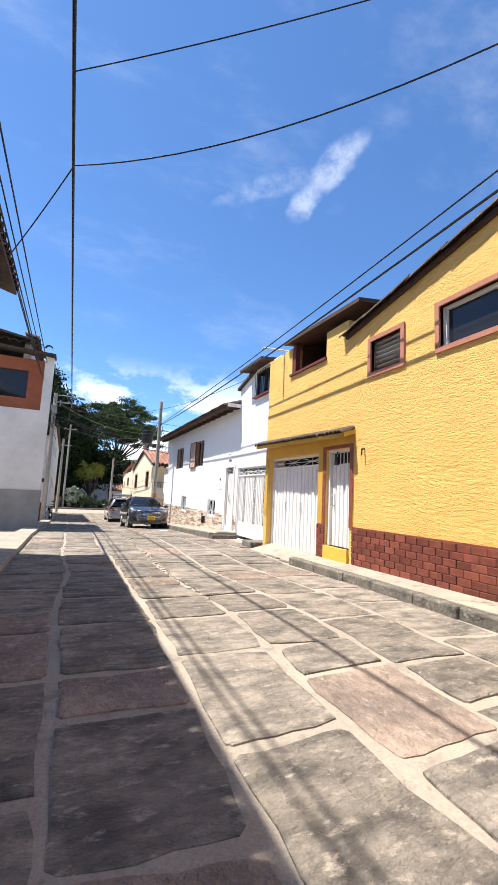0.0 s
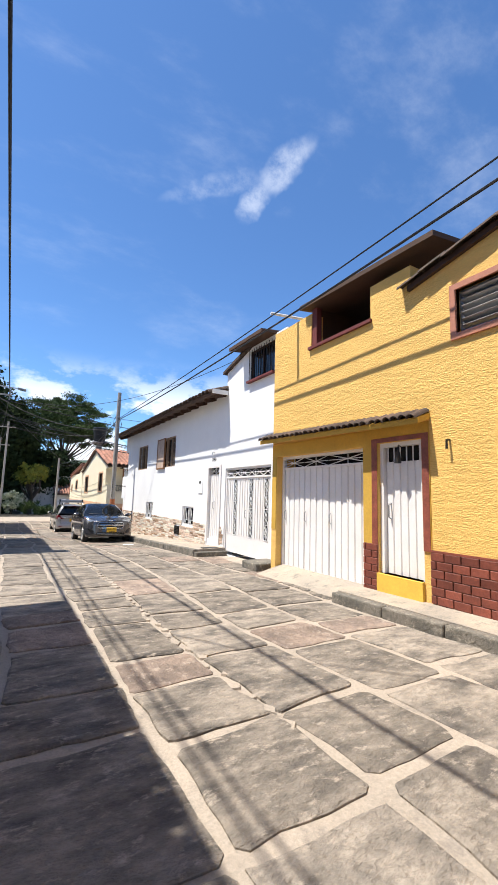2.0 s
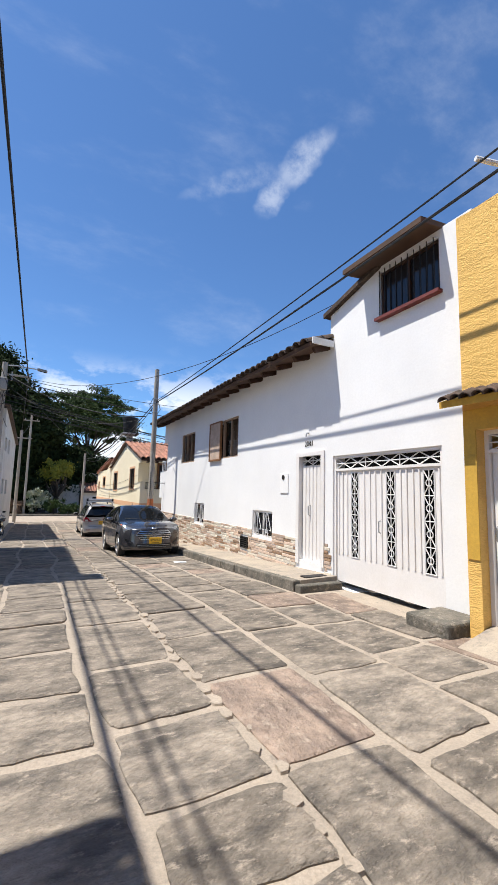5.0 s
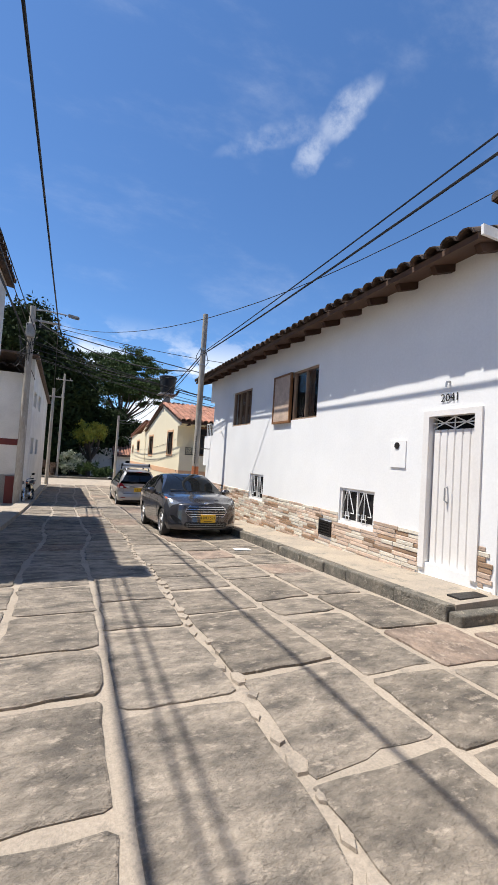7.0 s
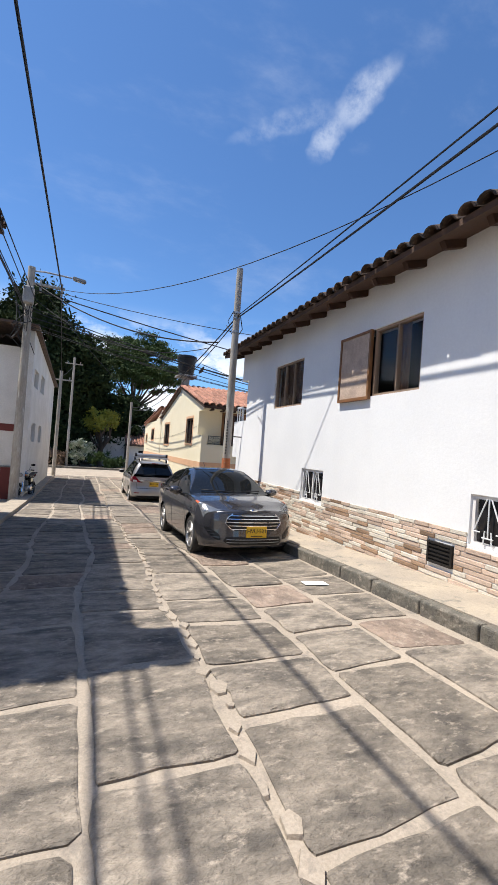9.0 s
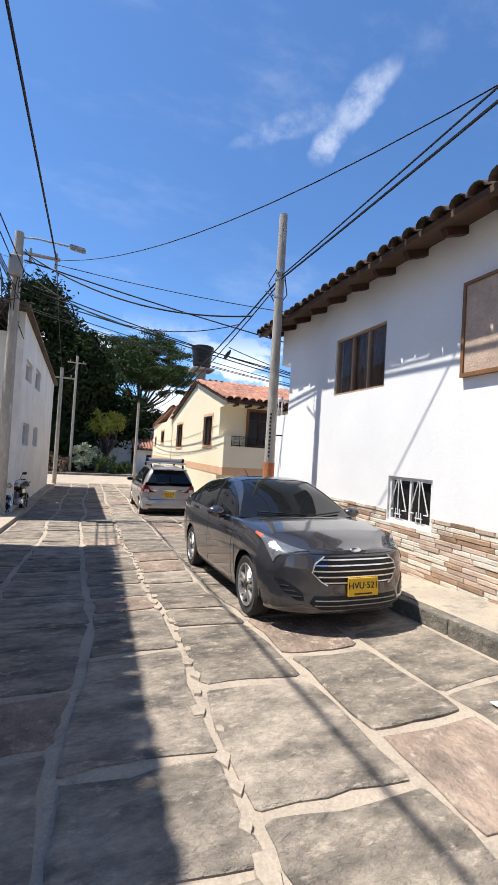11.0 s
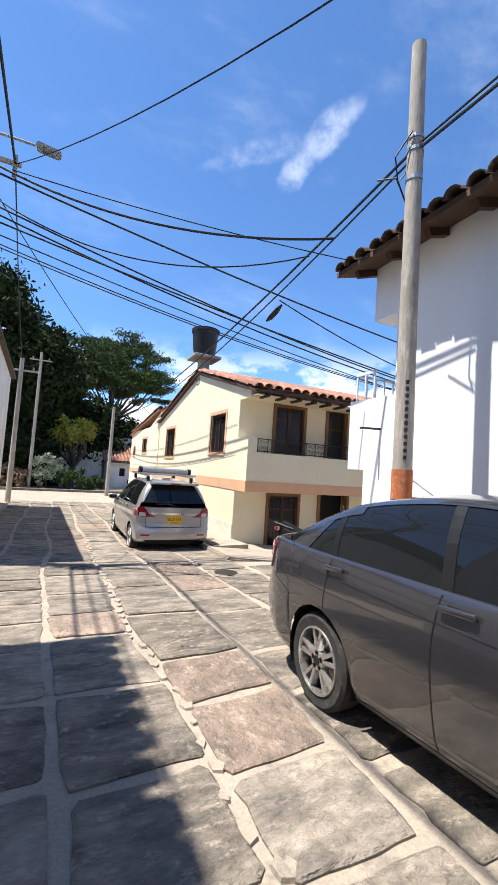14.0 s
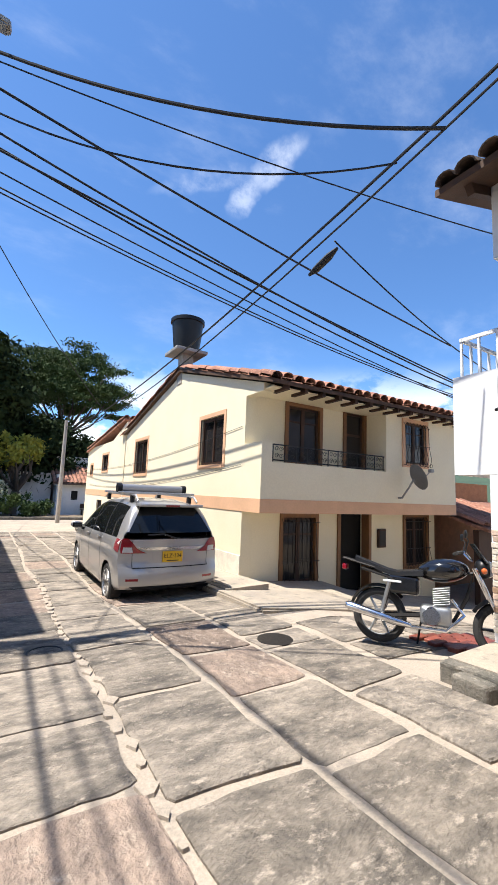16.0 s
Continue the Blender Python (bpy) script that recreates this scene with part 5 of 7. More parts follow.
        m.transform(Matrix.Translation(p + Vector((side * 0.15, 0.0, 0.075))))
        mirror = part("mirror", m, paint, car, smooth=True)
        part("mirror_foot", soft_box(p.x - 0.06, p.x + 0.06, um - 0.035, um + 0.03, p.z - 0.02, p.z + 0.03, 0.012), "plastic", mirror)
        part("mirror_glass", soft_box(p.x + side * 0.15 - 0.095, p.x + side * 0.15 + 0.095, um + 0.036, um + 0.044, p.z + 0.03, p.z + 0.12, 0.003), "car_glass", mirror)
        a, b, lo, hi = spec["headlight"]
        part("headlight", patch(body_pt, a, b, lo, hi, side, 0.009, 18, 8), "clear_lens", car, "clear swept-back headlight", True)
        part("headlight_trim", patch(body_pt, a - 0.015, b + 0.03, lambda k: lo(k) - 0.07, lambda k: hi(k) + 0.05, side, 0.004, 18, 8), "plastic", car)
        part("headlight_bowl", patch(body_pt, a + 0.12 * (b - a), a + 0.4 * (b - a), lambda k: lo(0.25) * 0.7 + hi(0.25) * 0.3, lambda k: lo(0.25) * 0.25 + hi(0.25) * 0.75, side, 0.0105, 6, 4), "chrome", car, smooth=True)
        part("turn_signal", patch(body_pt, b - 0.22 * (b - a), b + 0.004, lambda k: lo(0.78 + 0.22 * k) - 0.01, lambda k: hi(0.78 + 0.22 * k) + 0.01, side, 0.0115, 6, 4), "amber", car, "amber turn signal", True)
        a, b, lo, hi = spec["taillight"]
        part("tail_light", patch(body_pt, a, b, lo, hi, side, 0.012, 14, 8), "red_lens", car, "red tail light", True)
        part("reverse_light", patch(body_pt, a + 0.45 * (b - a), b - 0.005, lambda k: 0.45 * lo(0.6) + 0.55 * hi(0.6), lambda k: 0.45 * lo(0.6) + 0.55 * hi(0.6) + k * 0.42 * (hi(0.6) - lo(0.6)), side, 0.0145, 6, 4), "pale_lens", car, "pale reversing light", True)
        part("sill_trim", patch(body_pt, wheels[0] + arch + 0.02, wheels[1] - arch - 0.02, 0.0, 0.45, side, 0.004, 8, 2), "plastic", car)
    part("underbody", boxes((-0.6, 0.6, 0.45, L - 0.4, 0.19, 0.5), (-0.74, 0.74, wheels[0] + arch + 0.03, wheels[1] - arch - 0.03, 0.2, 0.45)), "plastic", car)
    for u in wheels:
        for side in (-1, 1):
            wh = new("wheel")
            wh.parent = car
            wh.location = (side * (spec["track"] / 2), u, R)
            bm = bmesh.new()
            prof = [(R * 0.68, -0.09), (R * 0.9, -0.1), (R * 0.985, -0.08), (R, -0.05), (R, 0.05), (R * 0.985, 0.08), (R * 0.9, 0.1), (R * 0.68, 0.09)]
            rings = [[bm.verts.new((x, r * math.cos(2 * math.pi * i / 48), r * math.sin(2 * math.pi * i / 48))) for i in range(48)] for r, x in prof]
            for p, q in zip(rings, rings[1:] + rings[:1]):
                for i in range(48):
                    bm.faces.new((p[i], p[(i + 1) % 48], q[(i + 1) % 48], q[i]))
            part("tyre", bm, "rubber", wh, "worn black tyre", True)
            bm = bmesh.new()
            rod(bm, (-side * 0.02, 0, 0), (side * 0.01, 0, 0), R * 0.45, n=32)
            part("brake_disc", bm, "steel", wh)
            bm = bmesh.new()
            rod(bm, (-side * 0.05, 0, 0), (-side * 0.03, 0, 0), R * 0.67, n=32)
            part("wheel_back", bm, "plastic", wh)
            bm = bmesh.new()
            rings = [[bm.verts.new((side * x, r * math.cos(2 * math.pi * i / 48), r * math.sin(2 * math.pi * i / 48))) for i in range(48)] for r, x in ((R * 0.7, 0.09), (R * 0.69, 0.1), (R * 0.655, 0.1), (R * 0.635, 0.075), (R * 0.65, 0.0))]
            for p, q in zip(rings, rings[1:]):
                for i in range(48):
                    bm.faces.new((p[i], p[(i + 1) % 48], q[(i + 1) % 48], q[i]))
            for k in range(5):
                for dd in (-0.2, 0.2):
                    a = 2 * math.pi * k / 5 + 0.3
                    d0, d1 = Vector((0, math.cos(a + dd * 0.4), math.sin(a + dd * 0.4))), Vector((0, math.cos(a + dd), math.sin(a + dd)))
                    n = d1.cross(Vector((1, 0, 0)))
                    p0, p1 = d0 * R * 0.12, d1 * R * 0.66
                    w0, w1 = n * 0.017, n * 0.022
                    low = [p0 - w0, p0 + w0, p1 + w1, p1 - w1]
                    top = [p0 - w0 * 0.6, p0 + w0 * 0.6, p1 + w1 * 0.6, p1 - w1 * 0.6]
                    quad_box(bm, [q + Vector((side * 0.045, 0, 0)) for q in low] + [q + Vector((side * 0.09, 0, 0)) for q in top])
            rod(bm, (side * 0.04, 0, 0), (side * 0.09, 0, 0), R * 0.24, R * 0.2, 20)
            part("rim", bm, "alloy", wh, "silver five-spoke alloy rim", True)
            bm = bmesh.new()
            rod(bm, (side * 0.088, 0, 0), (side * 0.096, 0, 0), R * 0.1, n=16)
            part("hub_cap", bm, "plastic", wh)
            bm = bmesh.new()
            rr = [[bm.verts.new((side * x, arch * 1.004 * math.cos(q), arch * 1.004 * math.sin(q))) for q in np.linspace(-0.35, math.pi + 0.35, 25)] for x in (0.085, -0.16)]
            for i in range(24):
                bm.faces.new((rr[0][i], rr[0][i + 1], rr[1][i + 1], rr[1][i]))
            bm.faces.new(rr[1])
            part("wheel_well", bm, "plastic", wh, "black wheel arch liner")

    def nose_at(x, z):
        return warp(x, 0.0, z, smooth("width", 0.0)).y

    def tail_at(x, z):
        return warp(x, L, z, smooth("width", L)).y

    return car, nose_at, tail_at, patch, body_pt, cabin_pt


def end_plate(u_of, outline, off, depth, back=False, nx=24, nz=6):
    """A curved panel on a car's end: outline gives (z, half width from, half width to) rows, bottom to top."""
    bm = bmesh.new()
    sg = 1 if back else -1
    zs = [r[0] for r in outline]
    rows = []
    for i in range(nz + 1):
        z = zs[0] + (zs[-1] - zs[0]) * i / nz
        x0, x1 = (float(np.interp(z, zs, [r[k] for r in outline])) for k in (1, 2))
        xs = [x0 + (x1 - x0) * j / nx for j in range(nx + 1)]
        rows.append(([bm.verts.new((x, u_of(x, z) + sg * off, z)) for x in xs], [bm.verts.new((x, u_of(x, z) - sg * depth, z)) for x in xs]))
    for (a, ab), (b, bb) in zip(rows, rows[1:]):
        for j in range(nx):
            bm.faces.new((a[j], a[j + 1], b[j + 1], b[j]))
        for j in (0, nx):
            bm.faces.new((a[j], b[j], bb[j], ab[j]))
    for a, ab in (rows[0], rows[-1]):
        for j in range(nx):
            bm.faces.new((a[j], a[j + 1], ab[j + 1], ab[j]))
    return bm


DARK = dict(length=4.4, wheels=(0.83, 3.32), tyre=0.312, track=1.5, glass_h=0.46, cabin=(1.06, 3.95), roof_span=(2.0, 3.1), rear_quarter=(3.62, 3.98), quarter_rake=-0.17, pillar_in=2.9,
            centre_pillars=(2.3, 3.2), seams=(1.3, 2.33, 3.2), handles=(2.2, 3.12), mirror=1.56, creases=((1.25, 3.75),),
            nose_bow=0.36, tail_bow=0.26, screen_bow=0.26, back_bow=0.16,
            nose_lean=((0.18, 0.24, 0.32, 0.45, 0.62, 0.74, 0.82), (0.06, 0.01, 0.0, 0.015, 0.02, 0.05, 0.12)),
            tail_lean=((0.25, 0.4, 0.6, 0.75, 0.95, 1.08), (0.12, 0.03, 0.0, 0.05, 0.07, 0.03)),
            width=((0, 0.2, 0.5, 0.85, 1.4, 2.4, 3.4, 3.9, 4.2, 4.4), (0.80, 0.83, 0.86, 0.868, 0.862, 0.862, 0.868, 0.85, 0.82, 0.78)),
            deck=((0, 0.1, 0.25, 0.5, 0.9, 1.2, 1.6, 2.4, 3.4, 3.8, 4.1, 4.3, 4.4), (0.76, 0.81, 0.855, 0.91, 0.975, 1.0, 0.98, 1.0, 1.05, 1.09, 1.11, 1.11, 1.06)),
            belt=((0, 0.1, 0.25, 0.5, 0.9, 1.3, 2.0, 3.0, 3.6, 4.1, 4.3, 4.4), (0.60, 0.66, 0.73, 0.81, 0.885, 0.92, 0.955, 1.0, 1.03, 1.04, 1.03, 0.98)),
            crease=((0, 0.3, 1.0, 2.5, 3.6, 4.4), (0.48, 0.52, 0.60, 0.62, 0.68, 0.62)),
            sill=((0, 0.25, 0.6, 1.2, 3.0, 3.7, 4.2, 4.4), (0.2, 0.19, 0.2, 0.2, 0.21, 0.24, 0.28, 0.32)),
            roof=((1.0, 1.08, 1.3, 1.6, 1.9, 2.15, 2.5, 2.9, 3.2, 3.5, 3.75, 3.95), (0.95, 0.975, 1.10, 1.275, 1.40, 1.455, 1.47, 1.445, 1.395, 1.285, 1.17, 1.075)),
            headlight=(0.02, 0.68, lambda k: 4.2 + 0.15 * k, lambda k: 5.75 - 1.2 * k ** 0.8), taillight=(4.06, 4.36, lambda k: 3.75 - 0.85 * k, lambda k: 3.9 + 0.35 * k))
slope = math.degrees(math.atan2(g(21.6) - g(19.11), 2.49))
dark_car, d_nose, d_tail, d_patch, d_body, d_cabin = make_car("sedan_car", "dark metallic grey sedan parked against the kerb", DARK, (3.32, 18.28, g(19.11) - 0.83 * math.tan(radians(slope))), (slope, 0, 0), "grey_paint")
part("grille", end_plate(d_nose, [(0.47, -0.36, 0.36), (0.58, -0.47, 0.47), (0.66, -0.44, 0.44), (0.72, -0.36, 0.36)], 0.006, 0.03), "plastic", dark_car, "black six-sided grille")
GRILLE_W = ((0.47, 0.58, 0.66, 0.72), (0.36, 0.47, 0.44, 0.36))
for k in range(5):
    z = 0.483 + 0.052 * k
    w = float(np.interp(z, *GRILLE_W))
    part("grille_bar", end_plate(d_nose, [(z, -w, w), (z + 0.013, -w, w)], 0.017, 0.01, nz=1), "chrome", dark_car, "thin chrome grille bar")
for side in (-1, 1):
    bm = bmesh.new()
    tube(bm, [(side * x, d_nose(side * x, z) - 0.012, z) for z, x in ((0.465, 0.34), (0.5, 0.40), (0.58, 0.475), (0.66, 0.445), (0.725, 0.36))], 0.008, 6)
    part("grille_rim", bm, "chrome", dark_car)
    part("fog_recess", end_plate(d_nose, [(0.32, *sorted((side * 0.54, side * 0.60))), (0.40, *sorted((side * 0.55, side * 0.70))), (0.50, *sorted((side * 0.70, side * 0.76)))], 0.004, 0.02, nx=8), "plastic", dark_car)
    for k in range(3):
        z, i = 0.355 + 0.042 * k, 0.56 + 0.05 * k
        part("fog_bar", end_plate(d_nose, [(z, *sorted((side * i, side * (0.66 + 0.03 * k)))), (z + 0.01, *sorted((side * i, side * (0.66 + 0.03 * k))))], 0.012, 0.01, nx=6, nz=1), "grey_paint", dark_car)
    part("bonnet_seam", d_patch(d_body, 0.12, 1.05, lambda k: 5.5 - 0.9 * k, lambda k: 5.52 - 0.9 * k, side, 0.001, 16, 1), "plastic", dark_car)
    part("rear_bumper_seam", d_patch(d_body, 3.66, 4.1, lambda k: 2.0 + 0.9 * k, lambda k: 2.03 + 0.9 * k, side, 0.001, 10, 1), "plastic", dark_car)
part("lower_grille", end_plate(d_nose, [(0.245, -0.40, 0.40), (0.30, -0.50, 0.50), (0.37, -0.46, 0.46)], 0.005, 0.03), "plastic", dark_car)
for z in (0.28, 0.325):
    part("grille_bar", end_plate(d_nose, [(z, -0.45, 0.45), (z + 0.008, -0.45, 0.45)], 0.012, 0.01, nz=1), "steel", dark_car)
part("bonnet_edge", end_plate(d_nose, [(0.742, -0.5, 0.5), (0.748, -0.5, 0.5)], 0.0015, 0.01, nz=1), "plastic", dark_car)
part("rear_plate_recess", end_plate(d_tail, [(0.72, -0.3, 0.3), (0.9, -0.3, 0.3)], 0.003, 0.02, True), "plastic", dark_car)
bm = bmesh.new()
bmesh.ops.create_uvsphere(bm, u_segments=16, v_segments=8, radius=1)
bm.transform(Matrix.Translation((0, d_nose(0, 0.775) - 0.004, 0.775)) @ pose(0, 0, 0, -25, 0, 0) @ Matrix.Diagonal((0.062, 0.012, 0.026, 1)))
part("badge", bm, "chrome", dark_car, "plain oval badge", True)


def number_plate(car, body, x, u, z, facing, small=True):
    plate = part("number_plate", soft_box(-0.17, 0.17, -0.006, 0.006, -0.085, 0.085, 0.005), "plate", car, "yellow number plate")
    plate.matrix_local = pose(x, u, z, 0, 0, 0 if facing < 0 else 180)
    text_thing("plate_text", body, 0.088, pose(0, -0.009, 0.012, 90, 0, 0), "ink", "black plate lettering", plate)
    part("plate_line", boxes((-0.1, 0.1, -0.008, -0.006, -0.068, -0.055)), "ink", plate)
    return plate


number_plate(dark_car, "HVU\u00b7521", 0.02, d_nose(0, 0.45) - 0.03, 0.45, -1)
for x0, x1, u0, u1 in ((-0.55, 0.0, 1.16, 1.10), (-0.02, 0.5, 1.07, 1.16)):
    bm = bmesh.new()
    tube(bm, [d_cabin(u0 + (u1 - u0) * k / 4, 5 - min(abs(x0 + (x1 - x0) * k / 4) / 0.31, 1.6), 1 if x0 + (x1 - x0) * k / 4 > 0 else -1) + Vector((0, -0.015, 0.02)) for k in range(5)], 0.01, 6)
    part("wiper", bm, "plastic", dark_car)
bm = bmesh.new()
rod(bm, (0.0, 3.0, 1.43), (0.0, 3.25, 1.58), 0.006, n=6)
part("aerial", bm, "plastic", dark_car)

SILVER = dict(length=4.3, wheels=(0.83, 3.57), tyre=0.308, track=1.5, glass_h=0.6, cabin=(0.8, 4.24), roof_span=(1.75, 3.96), rear_quarter=(3.93, 4.26), quarter_rake=-0.04, pillar_in=3.0,
              centre_pillars=(2.1, 3.05), seams=(1.15, 2.1, 3.05), handles=(1.95, 2.9), mirror=1.35, creases=((1.2, 4.0),),
              nose_bow=0.36, tail_bow=0.12, screen_bow=0.2, back_bow=0.12,
              nose_lean=((0.2, 0.4, 0.6, 0.9), (0.05, 0.0, 0.02, 0.14)),
              tail_lean=((0.25, 0.36, 0.5, 0.62, 0.66, 1.05), (0.1, 0.0, 0.0, 0.02, 0.05, 0.06)),
              width=((0, 0.2, 0.5, 1.0, 2.4, 3.6, 4.1, 4.3), (0.78, 0.82, 0.85, 0.86, 0.868, 0.868, 0.855, 0.83)),
              deck=((0, 0.08, 0.3, 0.8, 1.1, 2.4, 4.1, 4.3), (0.78, 0.84, 0.92, 1.03, 1.05, 1.02, 1.06, 1.05)),
              belt=((0, 0.08, 0.3, 0.8, 1.4, 3.0, 4.1, 4.3), (0.70, 0.76, 0.84, 0.95, 0.98, 1.03, 1.04, 1.02)),
              crease=((0, 0.3, 1.2, 3.0, 4.3), (0.48, 0.56, 0.66, 0.70, 0.66)),
              sill=((0, 0.4, 1.2, 3.0, 4.0, 4.3), (0.22, 0.2, 0.2, 0.2, 0.26, 0.3)),
              roof=((0.75, 0.85, 1.2, 1.6, 1.9, 2.4, 3.2, 3.9, 4.05, 4.15, 4.26), (0.98, 1.02, 1.25, 1.50, 1.60, 1.665, 1.665, 1.61, 1.52, 1.32, 1.04)),
              headlight=(0.05, 0.66, lambda k: 4.0 + 0.2 * k, lambda k: 5.2 - 0.8 * k), taillight=(4.02, 4.28, lambda k: 3.05 - 0.1 * k, lambda k: 4.1 + 0.0 * k))
silver_car, s_nose, s_tail, s_patch, s_body, s_cabin = make_car("minivan_car", "silver minivan parked with its tail to the street", SILVER, (3.32, 32.6, g(32.6)), (0, 0, 180), "silver_paint")
part("bumper_seam", end_plate(s_tail, [(0.615, -0.63, 0.63), (0.627, -0.63, 0.63)], 0.002, 0.01, True, nz=1), "plastic", silver_car)
part("bumper_valance", end_plate(s_tail, [(0.30, -0.6, 0.6), (0.345, -0.66, 0.66)], 0.006, 0.05, True), "plastic", silver_car)
part("plate_recess", end_plate(s_tail, [(0.69, -0.3, 0.3), (0.88, -0.34, 0.34)], 0.002, 0.01, True), "silver_paint", silver_car)
part("chrome_strip", end_plate(s_tail, [(0.885, -0.46, 0.46), (0.93, -0.56, 0.56)], 0.025, 0.01, True), "chrome", silver_car, "chrome tailgate strip")
for side in (-1, 1):
    part("tailgate_seam", end_plate(s_tail, [(0.62, *sorted((side * 0.625, side * 0.633))), (1.03, *sorted((side * 0.635, side * 0.643)))], 0.002, 0.01, True, nx=1), "plastic", silver_car)
    part("tailgate_lamp", end_plate(s_tail, [(0.84, *sorted((side * 0.42, side * 0.80))), (0.90, *sorted((side * 0.56, side * 0.81))), (1.0, *sorted((side * 0.64, side * 0.80))), (1.06, *sorted((side * 0.7, side * 0.78)))], 0.014, 0.01, True, nx=8), "red_lens", silver_car, "red tail light cluster", True)
    part("reverse_lamp", end_plate(s_tail, [(0.85, *sorted((side * 0.63, side * 0.78))), (0.93, *sorted((side * 0.65, side * 0.77)))], 0.019, 0.01, True, nx=6), "pale_lens", silver_car, smooth=True)
    part("reflector", end_plate(s_tail, [(0.43, *sorted((side * 0.54, side * 0.72))), (0.465, *sorted((side * 0.54, side * 0.72)))], 0.006, 0.01, True, nx=6), "red_lens", silver_car)
    for u in (2.0, 3.6):
        part("rack_foot", soft_box(side * 0.52 - 0.03, side * 0.52 + 0.03, u - 0.05, u + 0.05, 1.6, 1.72, 0.01), "plastic", silver_car)
    bm = bmesh.new()
    tube(bm, [(side * 0.52, 1.8, 1.66), (side * 0.52, 2.0, 1.74), (side * 0.52, 3.8, 1.72), (side * 0.52, 3.95, 1.63)], 0.02, 8)
    part("roof_rail", bm, "alloy", silver_car)
bm = bmesh.new()
rod(bm, (-0.58, 3.1, 1.84), (0.6, 3.1, 1.84), 0.07, n=16)
part("rolled_awning", bm, "silver_paint", silver_car, "rolled silver awning on the roof bars", True)
for x in (-0.6, 0.62):
    bm = bmesh.new()
    rod(bm, (x - 0.04, 3.1, 1.84), (x + 0.04, 3.1, 1.84), 0.082, n=16)
    part("awning_cap", bm, "plastic", silver_car)
for u in (2.2, 3.2, 3.5):
    part("roof_bar", soft_box(-0.66, 0.66, u - 0.035, u + 0.035, 1.74, 1.78, 0.012), "alloy", silver_car)
part("rear_spoiler", soft_box(-0.55, 0.55, 3.9, 4.16, 1.55, 1.6, 0.02), "silver_paint", silver_car)
part("brake_lamp", boxes((-0.12, 0.12, 4.15, 4.17, 1.555, 1.585)), "red_lens", silver_car)
bm = bmesh.new()
tube(bm, [(-0.05, 4.3, 1.06), (0.15, 4.27, 1.13), (0.42, 4.25, 1.12)], 0.012, 6)
part("rear_wiper", bm, "plastic", silver_car)
number_plate(silver_car, "ELZ\u00b7134", 0.0, s_tail(0, 0.78) + 0.02, 0.78, 1)


